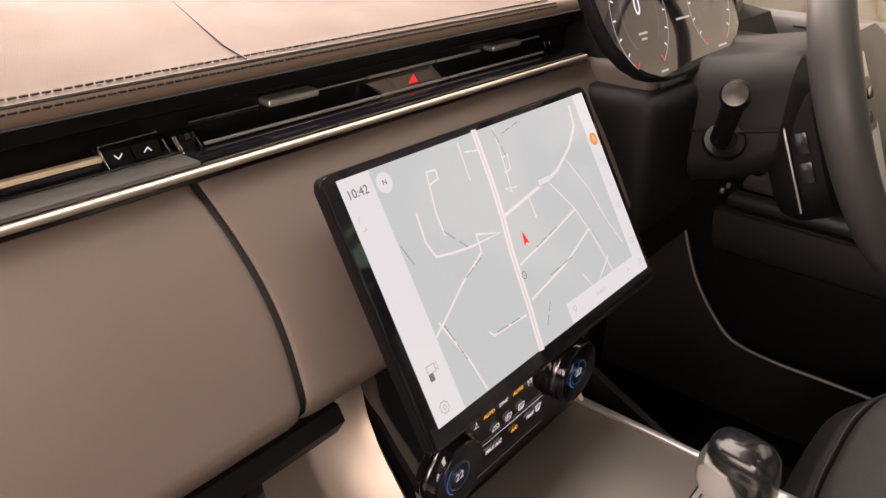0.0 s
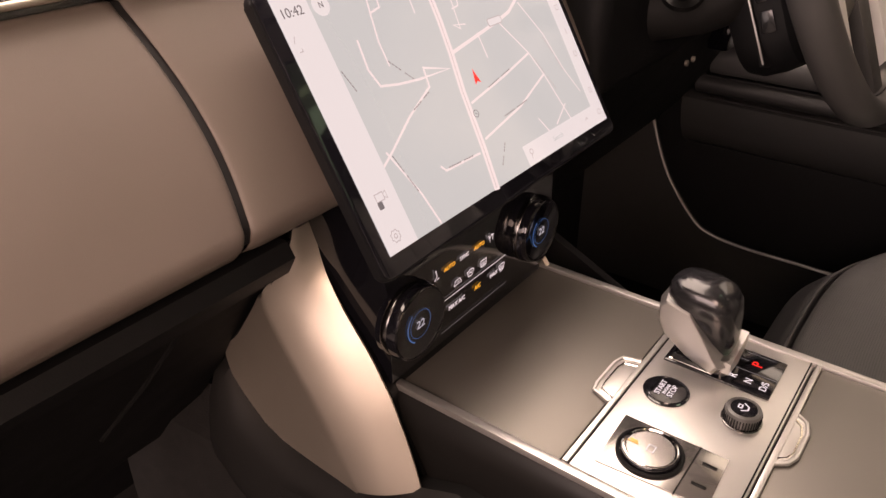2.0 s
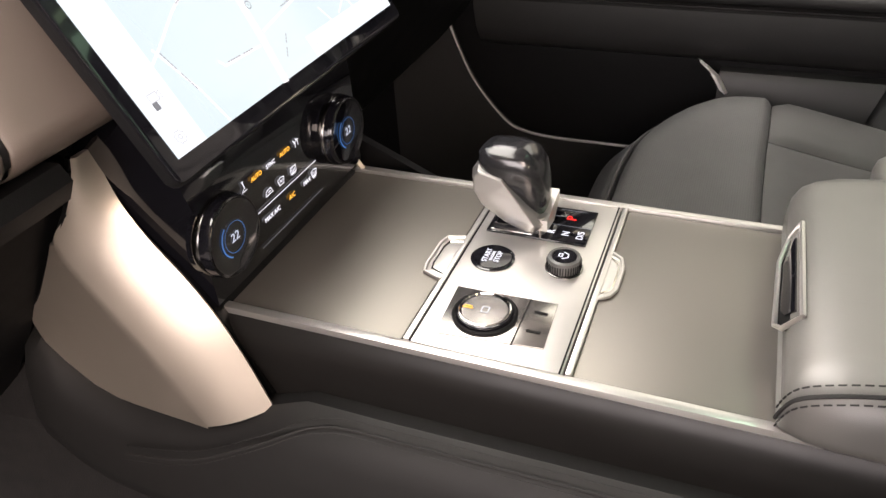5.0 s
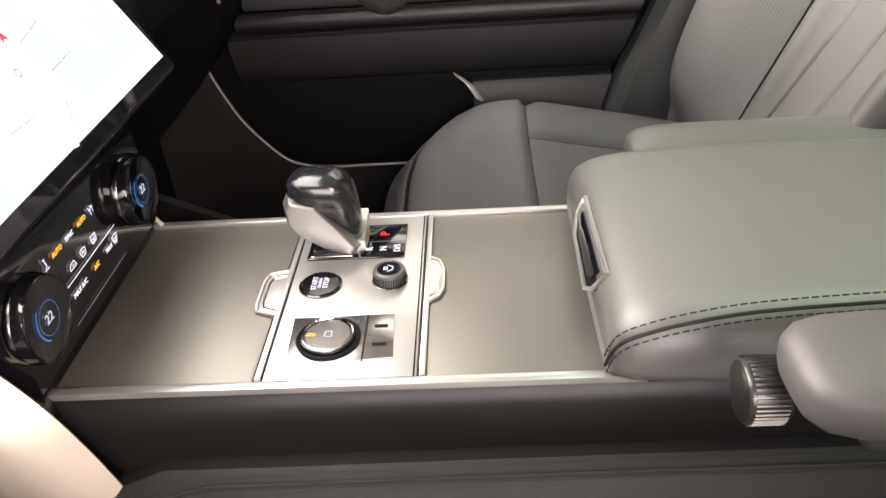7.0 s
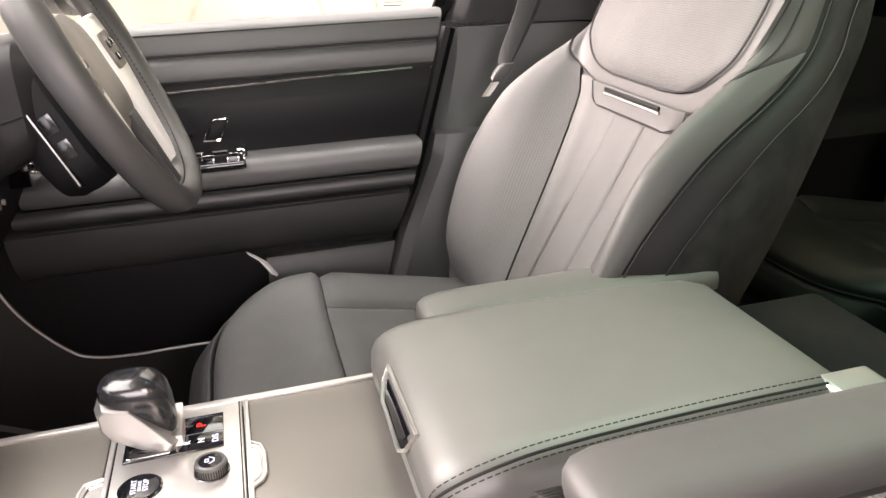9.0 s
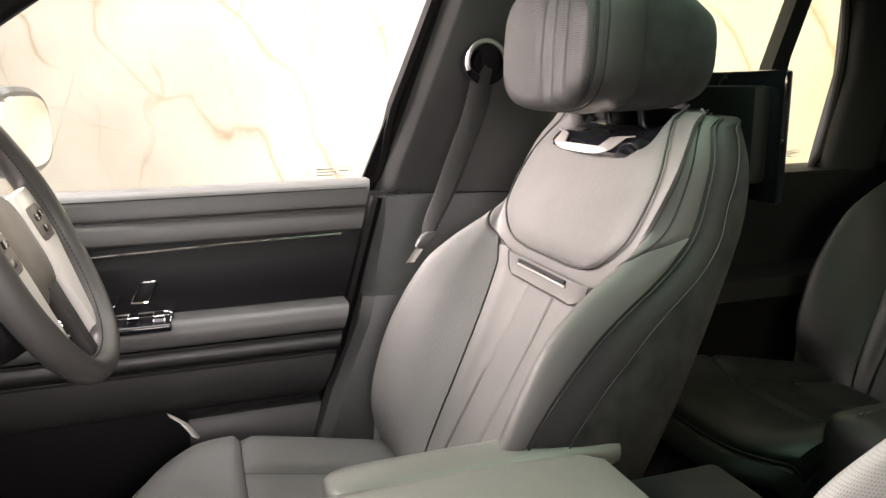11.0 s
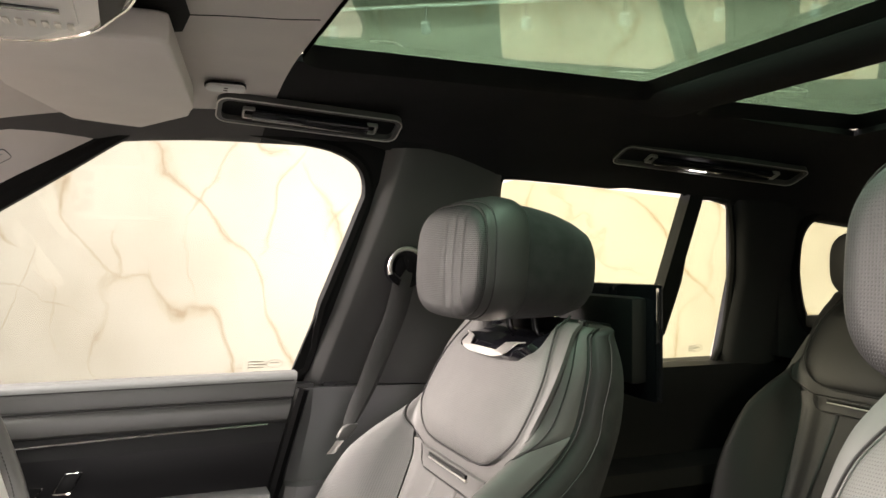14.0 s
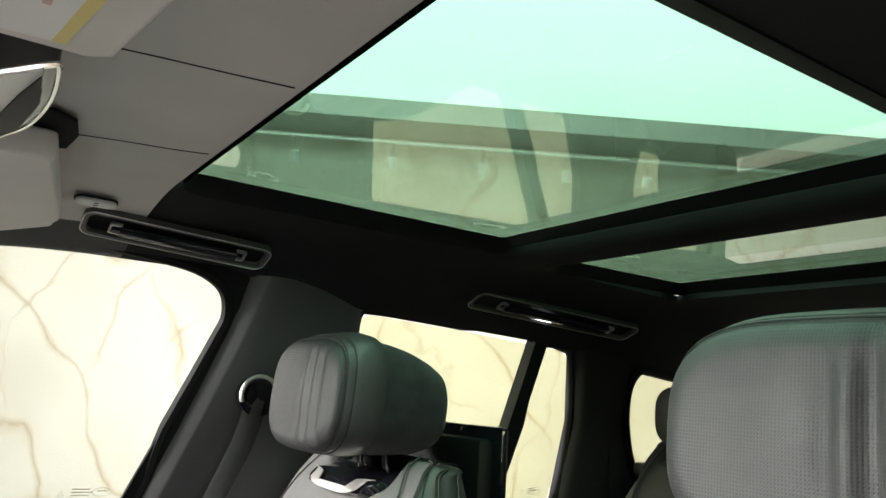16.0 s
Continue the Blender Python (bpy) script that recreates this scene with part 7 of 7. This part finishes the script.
    if not rear:
        # yoke below the head restraint
        yk = lambda v: 0.20 + 0.155 * math.sqrt(max(0, 1 - (max(0.812 - height_at(v), 0) / 0.022) ** 2)) + 0.04 * max(v - v_of(0.812), 0) / 0.1  # noqa: E731
        part("yoke", pad(patch(lambda v: -yk(v), yk, v_of(0.790), 1.0), 20, 20, 0.0255, 0.0, roundness=0.0, edge=0.05), GLOSS, seat, "gloss black yoke")
        part("yoke_edge", sheet(lambda u, v: on_back((-1 + 2 * u) * (0.24 + 0.07 * v), v_of(0.7885 + 0.0105 * v + 0.010 * (2 * u - 1) ** 4), 0.0295), 18, 4, 0.002), SILVER, seat, "bright lower lip of the yoke")
        for s in (-1, 1):
            part("post", tube([(s * 0.046, -0.925, 0.80), (s * 0.046, -0.912, 0.88)], 0.006, 10), KNOB, seat, "dark head restraint post")
        # head restraint
        hr = part("head_restraint", head_part([(-0.788, 0.1290, 0.0845, 0.0), (-0.7905, 0.1340, 0.0895, 0.0), (-0.796, 0.1360, 0.0925, 0.0), (-0.802, 0.1355, 0.0920, 0.0005), (-0.804, 0.1363, 0.0932, 0.001), (-0.811, 0.1380, 0.0965, 0.002), (-0.832, 0.1390, 0.0990, 0.003), (-0.850, 0.1380, 0.0970, 0.002), (-0.857, 0.1355, 0.0940, 0.001), (-0.860, 0.130, 0.089, 0.0)]), L, seat, "smooth leather band of the head restraint")
        part("cushion_front", head_front(), HEADPERF, hr, "perforated leather front with upright folds")
        part("cushion_rear", head_part([(-0.854, 0.1310, 0.0900, 0.0), (-0.862, 0.1345, 0.0925, -0.001), (-0.890, 0.1360, 0.0915, -0.003), (-0.925, 0.1345, 0.0870, -0.007), (-0.957, 0.1285, 0.0800, -0.012), (-0.981, 0.118, 0.070, -0.015), (-0.996, 0.100, 0.056, -0.018), (-1.003, 0.070, 0.036, -0.019)], 3.0), SUEDE_PALE, hr, "suede covered back of the head restraint")
        for yy, w, h in ((-0.8025, 0.1363, 0.0930), (-0.7890, 0.1335, 0.0890)):
            part("piping", tube([head_place(q) for q in superring(0, yy, 0.9555, w, h, 3.4, 64)], 0.0010, 5, True), THREAD, hr)
    else:
        part("head_restraint", loft([superring(0, yy, 0.925, w, h, 3, 28) for yy, w, h in ((-0.815, 0.085, 0.05), (-0.825, 0.115, 0.072), (-0.86, 0.125, 0.08), (-0.90, 0.115, 0.07), (-0.915, 0.08, 0.045))]), L, seat, "black leather head restraint")
    # cushion
    rings = []
    for k in range(15):
        v = k / 14
        row = [cushion_in(-1 + 2 * i / 20, v) for i in range(21)]
        w = row[-1].x
        low = 0.15 + 0.05 * max(0, 0.2 - v) / 0.2
        row += [Vector((w * 1.02, row[20].y, row[20].z - 0.03)), Vector((w * 1.0, row[20].y, low + 0.03)), Vector((w * 0.9, row[20].y, low)), Vector((-w * 0.9, row[20].y, low)), Vector((-w * 1.0, row[20].y, low + 0.03)), Vector((-w * 1.02, row[20].y, row[0].z - 0.03))]
        rings.append(row)
    part("cushion", loft(rings), L, seat, "black leather seat cushion")
    part("thigh_pad", pad(cushion_patch(-0.95, 0.95, 0.070, 0.3645), 36, 24, 0.007, 0.002, roundness=0.03, edge=0.12), P, seat, "perforated leather thigh pad")
    part("front_lip", pad(cushion_patch(-0.97, 0.97, 0.0, 0.064), 36, 6, 0.004, 0.001, roundness=0.0, edge=0.2), L, seat, "smooth black front lip of the cushion")
    part("piping", tube([cushion_top(-0.95 + 1.9 * k / 40, 0.067) + Vector((0, 0.003, 0.003)) for k in range(41)], 0.0022, 6), LS, seat, "leather piping along the cushion's front")
    part("cushion_insert", pad(cushion_patch(-0.568, 0.568, 0.3660, 0.62), 14, 10, 0.006, 0.002, roundness=0.0, edge=0.12, wrinkle=0.004), S, seat)
    part("cushion_insert", pad(cushion_patch(-0.568, 0.568, 0.623, 0.98), 14, 10, 0.006, 0.002, roundness=0.0, edge=0.12, wrinkle=0.004), S, seat)
    for s in (-1, 1):
        part("cushion_bolster", pad(cushion_patch(*((0.572, 0.985) if s > 0 else (-0.985, -0.572)), 0.366, 0.98), 14, 20, 0.009, 0.002, roundness=0.0, edge=0.40), S, seat, "smooth leather cushion bolster")
        part("piping", tube([cushion_top(s * 0.97, v / 24) + Vector((s * 0.003, 0, 0.006)) for v in range(0, 9)], 0.0018, 6), LS, seat)
    part("plinth", rbox(-0.20, 0.20, -0.70, -0.22, 0.0, 0.17, 0.02), PLASTIC, seat, "black seat base")
    return seat


SUEDE_PALE = mat("grey_suede_cloth", (0.028, 0.028, 0.0275), 0.95, grain=0.5, grain_scale=1500, stain=0.25, stain_scale=30, sheen=0.1, spec=0.1)
HEADPERF = perforated("fine_perforated_leather", (0.0195, 0.0195, 0.0194), 0.55, 0.0029, 0.20, 0.45, ("X", "Z"), spec=0.45)
driver_seat = padded_seat("black perforated leather driver's seat, upright, behind the steering wheel")
driver_seat.location = (0.432, 0, 0)
passenger_seat = copy_thing(driver_seat, pose(-0.404, -0.038, -0.004))
tagged(passenger_seat, "black perforated leather passenger seat beside the open doorway")


def fold_armrest(seat, x, y0, y1, z):
    """A folding armrest hinged on a seat's inner side, in world metres."""
    off = -Vector(seat.location)
    rows = []
    for k, f in ((0.0, 0.40), (0.003, 0.66), (0.010, 0.85), (0.024, 0.96), (0.05, 1.0), (0.15, 1.0), (0.24, 0.98), (0.28, 0.93), (0.295, 0.8), (0.30, 0.5)):
        y = y0 + (y1 - y0) * k / 0.30
        rows.append([Vector((x + 0.036 * f * math.copysign(abs(math.cos(t)) ** 0.7, math.cos(t)), y, z - 0.019 + 0.019 * f * math.copysign(abs(math.sin(t)) ** 0.6, math.sin(t)))) + off for t in [2 * math.pi * i / 24 for i in range(24)]])
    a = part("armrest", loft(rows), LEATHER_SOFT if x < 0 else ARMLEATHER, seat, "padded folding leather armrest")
    part("beam", rbox(x - 0.020 + off.x, x + 0.020 + off.x, y1 + off.y, y0 - 0.035 + off.y, z - 0.056 + off.z, z - 0.030 + off.z, 0.008, 3), LEATHER, a)
    return a, off


pa, off = fold_armrest(passenger_seat, -0.196, -0.408, -0.72, 0.556)
wm = Matrix.Translation(Vector((-0.176, -0.406, 0.508)) + off) @ Matrix.Rotation(radians(90), 4, "X")
part("thumb_wheel", lathe([(0.012, -0.0120), (0.0165, -0.0112), (0.0178, -0.009), (0.0178, 0.009), (0.0165, 0.0112), (0.012, 0.0120)], wm, 40), RIBMETAL, pa, "ribbed dark chrome thumb wheel")
bm = bmesh.new()
for k in range(40):
    a = 2 * math.pi * k / 40
    tube([wm @ Vector((0.0180 * math.cos(a), 0.0180 * math.sin(a), h)) for h in (-0.0085, 0.0085)], 0.0009, 5, bm=bm)
part("wheel_ribs", bm, RIBMETAL, pa)
fold_armrest(driver_seat, 0.183, -0.405, -0.76, 0.489)

# ---------- rear seats ----------


for x, label in ((0.47, "black leather outer rear seat behind the driver"), (-0.47, "black leather outer rear seat behind the passenger")):
    back_seat = padded_seat(label, True)
    back_seat.location, back_seat.scale = (x, -0.94, 0.025), (0.80, 1, 1)
mid = thing("car_seat", "black leather middle rear seat with its armrest folded down", "car seat", group="rear seats")
part("armrest", rbox(-0.17, 0.17, -1.62, -1.065, 0.34, 0.475, 0.035, 4), SHADEDLEATHER, mid, "padded leather armrest with a stitched edge")
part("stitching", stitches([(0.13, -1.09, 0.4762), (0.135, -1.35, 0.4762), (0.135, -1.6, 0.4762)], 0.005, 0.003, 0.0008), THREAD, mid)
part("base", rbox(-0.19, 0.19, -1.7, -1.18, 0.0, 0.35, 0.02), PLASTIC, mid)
part("backrest", rbox(-0.19, 0.19, -1.80, -1.64, 0.36, 0.82, 0.03), SHADEDLEATHER, mid)
# parcel cover behind the rear seats
tagged(obj("trim_parcel_cover", rbox(-0.70, 0.70, -2.28, -1.86, 0.70, 0.73, 0.01), PLASTIC), "black load cover behind the rear seats", "load cover", kind="structure")

# rear entertainment screen behind the driver's seat
tv = thing("rear_screen", "black rear entertainment screen on the driver's seat back", "screen")
part("panel", rbox(0.302, 0.585, -1.105, -1.09, 0.727, 0.917, 0.006), GLOSS, tv, "slim gloss black screen")
part("housing", rbox(0.325, 0.57, -1.092, -1.060, 0.755, 0.896, 0.010), PLASTIC, tv)
part("bracket", rbox(0.38, 0.49, -1.065, -0.985, 0.75, 0.85, 0.01), PLASTIC, tv)

# seat belt on the middle pillar
belt = thing("seat_belt", "black driver's seat belt hanging from the pillar, with buckle tongue", "seat belt")
part("anchor", lathe([(0.001, -0.02), (0.026, -0.018), (0.030, -0.008), (0.030, 0.008), (0.026, 0.018), (0.001, 0.02)], Matrix.Translation((0.757, -0.822, 0.94)) @ Matrix.Rotation(radians(90), 4, "Y"), 24), GLOSS, belt, "gloss black belt guide")
part("anchor_loop", bezel_ring([(0.040 * math.cos(a), 0.042 * math.sin(a)) for a in [2 * math.pi * i / 24 for i in range(24)]], [(0.026 * math.cos(a), 0.031 * math.sin(a)) for a in [2 * math.pi * i / 24 for i in range(24)]], 0.02, Matrix.Translation((0.748, -0.82, 0.94)) @ Matrix.Rotation(radians(90), 4, "Y")), GLOSS, belt, "gloss black belt guide ring")
# silver arc added as the crescent highlight on the gloss ring
part("anchor_glint", tube([(0.735, -0.82 + 0.037 * math.cos(radians(a)), 0.94 + 0.038 * math.sin(radians(a))) for a in range(-20, 171, 10)], 0.0045, 8), SILVER, belt, "bright arc standing for the highlight on the belt guide")
strap = smooth_line([(0.742, -0.826, 0.955), (0.738, -0.800, 0.855), (0.732, -0.765, 0.775), (0.722, -0.735, 0.712), (0.708, -0.705, 0.662), (0.700, -0.694, 0.642)], 6)
part("strap", loft([[p + Vector((0.006, -0.024 * f, 0)), p + Vector((-0.003, -0.012 * f, 0)), p + Vector((-0.004, 0.004, 0)), p + Vector((0.002, 0.024 * f, 0)), p + Vector((0.005, 0.023 * f, 0)), p + Vector((0.009, -0.023 * f, 0))] for p, f in zip(strap, [1 - 0.55 * (k / (len(strap) - 1)) ** 3 for k in range(len(strap))])]), WEBBING, belt, "woven black strap")
part("tongue", loft([[Vector((0.697 + x * f, y0 + y * f, z)) for x, y in rounded(0.014, 0.030, 0.005, 4)] for y0, z, f in ((-0.699, 0.646, 0.6), (-0.694, 0.642, 0.95), (-0.686, 0.632, 1.0), (-0.680, 0.623, 0.85), (-0.677, 0.619, 0.5))]), HANDLEGREY, belt, "grey plastic tongue grip")
part("tongue_plate", loft([[Vector((0.695 + x, y0 + y, z)) for x, y in ((-0.0015, -0.008), (-0.0015, 0.008), (0.0015, 0.008), (0.0015, -0.008))] for y0, z in ((-0.673, 0.617), (-0.662, 0.602), (-0.655, 0.594))]), CHROME, belt, "bright buckle tongue")

# ---------- overhead: visor, handles, console ----------


def grab_handle(y0, y1, x, z, lamp):
    g = thing("grab_handle", "black folding grab handle set in a roof recess", "grab handle", group="grab handles")
    tilt = Matrix.Translation((x - 0.006, (y0 + y1) / 2, z - 0.010)) @ Matrix.Rotation(radians(24), 4, "Y") @ Matrix.Rotation(radians(4), 4, "X")
    L = abs(y1 - y0)
    part("surround", bezel_ring(rounded(0.066, L, 0.018), rounded(0.052, L - 0.016, 0.012), 0.012, tilt), HANDLEGREY, g, "satin grey surround")
    part("outline", tube([tilt @ Vector((a, b, -0.0062)) for a, b in rounded(0.0655, L - 0.0005, 0.018)], 0.0012, 6, True), SILVER, g, "thin bright outline")
    part("recess", prism(rounded(0.054, L - 0.01, 0.012), 0.004, tilt @ Matrix.Translation((0, 0, 0.006))), RUBBER, g)
    part("bar", rbox(-0.012, 0.012, -0.32 * L, 0.32 * L, -0.014, -0.002, 0.005, 2, tilt), GLOSS, g, "gloss black handle bar")
    for s in (-1, 1):
        part("bracket", bezel_ring(rounded(0.026, 0.020, 0.004), rounded(0.020, 0.014, 0.003), 0.006, tilt @ Matrix.Translation((0.0, s * 0.335 * L, -0.006))), SILVER, g, "bright hinge frame")
    if lamp:
        part("lamp", rbox(0.013, 0.0215, 0.005, 0.050, -0.008, 0.001, 0.001, 1, tilt), LAMPGLOW, g, "lit reading lamp")
    return g


grab_handle(-0.74, -0.435, 0.565, 1.202, False)
grab_handle(-1.705, -1.225, 0.60, 1.172, True)
visor = thing("sun_visor", "grey cloth sun visor folded up against the roof", "sun visor")
part("flap", prism([(0.130, -0.340), (0.136, -0.350), (0.470, -0.394), (0.54, -0.392), (0.725, -0.300), (0.73, -0.275), (0.68, -0.235), (0.40, -0.16), (0.138, -0.16)][::-1], 0.034, Matrix.Translation((0, 0, 1.193)), 0.006, 3), LITVISOR, visor, "padded grey flap")
# flat black plate that paints the shade in the recess beside the flap
part("recess_shade", prism([(0.115, -0.25), (0.100, -0.30), (0.100, -0.340), (0.120, -0.364), (0.173, -0.3725), (0.235, -0.368), (0.26, -0.33), (0.26, -0.25)], 0.004, Matrix.Translation((0, 0, 1.2215)), 0.001), CARPET, visor, "dark plate for the shaded recess round the visor's inner end")
part("pivot", tube([(0.64, -0.20, 1.19), (0.68, -0.18, 1.18)], 0.008, 8), PLASTIC, visor)
visor2 = thing("sun_visor", "grey cloth passenger sun visor folded up, with a warning label", "sun visor")
part("flap", prism([(-0.178, -0.335), (-0.190, -0.350), (-0.60, -0.400), (-0.645, -0.36), (-0.60, -0.24), (-0.40, -0.15), (-0.178, -0.15)], 0.018, Matrix.Translation((0, 0, 1.185)), 0.005, 3), LITVISOR, visor2, "padded grey flap")
part("label", prism([(-0.188, -0.20), (-0.195, -0.311), (-0.47, -0.348), (-0.47, -0.24)], 0.001, Matrix.Translation((0, 0, 1.1752))), LABELWHITE, visor2, "white printed warning label")
part("label_band", prism([(-0.195, -0.311), (-0.1945, -0.3195), (-0.47, -0.3565), (-0.47, -0.348)], 0.001, Matrix.Translation((0, 0, 1.1752))), LABELYELLOW, visor2, "pale yellow band of the label")
for k in range(3):
    part("label_bar", rbox(-0.44, -0.25 - 0.03 * (k % 2), -0.305 + 0.026 * k, -0.300 + 0.026 * k, 1.1740, 1.1746, 0), LABELPINK, visor2)
mic = thing("roof_microphone", "small grey oval microphone grille in the headliner", "microphone")
MIC = Matrix.Translation((0.482, -0.441, 1.2135)) @ Matrix.Rotation(radians(13), 4, "Y")
part("grille", prism(rounded(0.022, 0.058, 0.010), 0.006, MIC, 0.002), PALE, mic)
part("rim", prism(rounded(0.025, 0.061, 0.011), 0.004, MIC @ Matrix.Translation((0, 0, 0.003)), 0.001), RUBBER, mic, "dark edge")
for k in (-1, 1):
    part("slot", rbox(-0.0012, 0.0012, -0.003, 0.003, -0.0035, -0.002, 0, 1, MIC @ Matrix.Translation((0.004 * k, 0, 0))), RUBBER, mic)
over = thing("overhead_console", "polished overhead console with reading lamp switches", "overhead console")
POD = smooth_line([(-0.060, -0.16, 0), (-0.078, -0.240, 0), (-0.100, -0.278, 0), (-0.122, -0.297, 0), (-0.149, -0.316, 0), (-0.146, -0.3215, 0), (-0.073, -0.3245, 0), (0.006, -0.317, 0), (0.055, -0.302, 0), (0.115, -0.279, 0), (0.145, -0.253, 0), (0.165, -0.227, 0), (0.175, -0.16, 0)], 4)
POD = [(p.x, p.y) for p in POD]
part("housing", prism(POD, 0.044, Matrix.Translation((0.0, 0.0, 1.197)), 0.003, 2), GLOSS, over, "gloss black console housing")
part("lens", prism([(0.01 + (x - 0.01) * 0.93, -0.16 + (y + 0.16) * 0.945) for x, y in POD], 0.004, Matrix.Translation((0, 0, 1.1735)), 0.001), SPOKEMETAL, over, "pale polished face of the console")
part("rim", tube([(x, y, 1.1755) for x, y in POD], 0.0024, 6), CHROME, over, "bright rim")
part("gloss_inlay", prism([(-0.134, -0.3125), (-0.080, -0.302), (0.000, -0.290), (0.080, -0.2885), (0.022, -0.3085), (-0.068, -0.3175)][::-1], 0.002, Matrix.Translation((0, 0, 1.1712)), 0.0005), PLASTIC, over, "black inlay along the rear edge")
part("lamp_panel", prism([(-0.050, -0.17), (-0.060, -0.238), (-0.078, -0.2705), (0.078, -0.2705), (0.136, -0.228), (0.145, -0.17)][::-1], 0.003, Matrix.Translation((0, 0, 1.1705)), 0.001), PALE, over, "pale lamp panel")
for k in (-0.010, 0.038):
    part("switch_slot", rbox(k - 0.0055, k + 0.0055, -0.258, -0.172, 1.1675, 1.1692, 0.001), GLOSS, over, "dark switch slot")
for k in (-0.060, 0.072):
    for q in range(9):
        part("lamp_rib", rbox(k, k + 0.020, -0.2665 + 0.0105 * q, -0.2605 + 0.0105 * q, 1.1675, 1.1692, 0.001, 1), SILVER, over)
mirror = thing("door_mirror", "black exterior door mirror beyond the driver's window", "door mirror")
part("shell", loft([superring(0, yy, 0, w, h, 3.2, 28) for yy, w, h in ((0.0, 0.112, 0.077), (0.012, 0.124, 0.086), (0.07, 0.115, 0.078), (0.11, 0.07, 0.045))]), BODY, mirror)
part("glass", loft([superring(0, yy, 0, w, h, 3.2, 28) for yy, w, h in ((-0.003, 0.104, 0.068), (0.004, 0.108, 0.072))]), CHROME, mirror, "mirror glass")
mirror.matrix_world = Matrix.Translation((1.08, -0.01, 0.822)) @ Matrix.Rotation(radians(-14.5), 4, "Z")

# ---------- small marks: airbag tag, glass prints ----------
tag = thing("airbag_tag", "small embossed airbag tag on the windscreen pillar", "tag")
TX, TY, TN = Vector((0.2006, 0.8554, -0.4776)), Vector((0.8071, -0.4206, -0.4143)), Vector((-0.5553, -0.3024, -0.7748))
TM = Matrix.Translation(Vector((0.6840, -0.1114, 1.1157)) + TN * 0.001) @ Matrix((TX, TY, TN)).transposed().to_4x4()
part("rim", bezel_ring(rounded(0.036, 0.026, 0.006), rounded(0.034, 0.024, 0.005), 0.0016, TM), PILLARGREY, tag)
part("plate", prism(rounded(0.034, 0.024, 0.005), 0.001, TM), LINING, tag)
part("tag_bar", strips([[(-0.010, -0.004), (0.010, -0.004)]], 0.0025, TM @ Matrix.Translation((0, 0, 0.0012))), LABELGREY, tag)


def glass_print(surf, y0, z0, length, label):
    """Faint printed marks at the foot of a pane: a triangle, rows of bars and an oval."""
    g = thing("glass_print", label, "glass marking", group="glass markings")
    at = lambda a, b: surf(y0 - a, z0 + b) + Vector((0.0112, 0, 0))  # noqa: E731

    def bar(pts, w):
        bm = bmesh.new()
        for (a, b), (c, d) in zip(pts, pts[1:]):
            q = Vector((c - a, d - b)).normalized()
            n = Vector((-q.y, q.x)) * w / 2
            bm.faces.new([bm.verts.new(at(*v)) for v in ((a + n.x, b + n.y), (a - n.x, b - n.y), (c - n.x, d - n.y), (c + n.x, d + n.y))])
        return bm

    part("warning_mark", bar([(0, 0), (0.010, 0), (0.005, 0.010), (0, 0)], 0.0009), PRINT, g)
    for k in range(3):
        part("print_bar", bar([(0.022, 0.001 + 0.006 * k), (0.022 + (0.34 + 0.06 * (k % 2)) * length, 0.001 + 0.006 * k)], 0.0022), PRINT, g)
    part("print_oval", bar([(0.80 * length + 0.017 * math.cos(2 * math.pi * k / 20), 0.007 + 0.0085 * math.sin(2 * math.pi * k / 20)) for k in range(21)], 0.0011), PRINT, g)
    part("print_bar", bar([(0.80 * length - 0.009, 0.009), (0.80 * length + 0.009, 0.009)], 0.0022), PRINT, g)
    return g


PRINT = mat("pale_glass_print", (0.34, 0.31, 0.24), 0.7, stain=0.05)
glass_print(front_glass, -0.507, 0.733, 0.095, "faint printed marks on the driver's window")
glass_print(rear_glass, -1.545, 0.735, 0.06, "faint printed marks on the quarter pane")
# belt of the rear seat
rb = thing("seat_belt", "black rear seat belt running down beside the rear seat", "seat belt")
part("strap", loft([[Vector(q) + Vector(o) for o in ((-0.022, 0.01, 0), (0.022, -0.01, 0), (0.022, -0.012, 0), (-0.022, 0.008, 0))] for q in smooth_line([(0.66, -1.86, 0.81), (0.655, -1.80, 0.76), (0.66, -1.72, 0.66), (0.685, -1.64, 0.52), (0.70, -1.60, 0.36)], 5)]), WEBBING, rb, "woven black strap")
part("guide", rbox(0.625, 0.70, -1.90, -1.84, 0.795, 0.825, 0.008), PLASTIC, rb, "black belt guide")
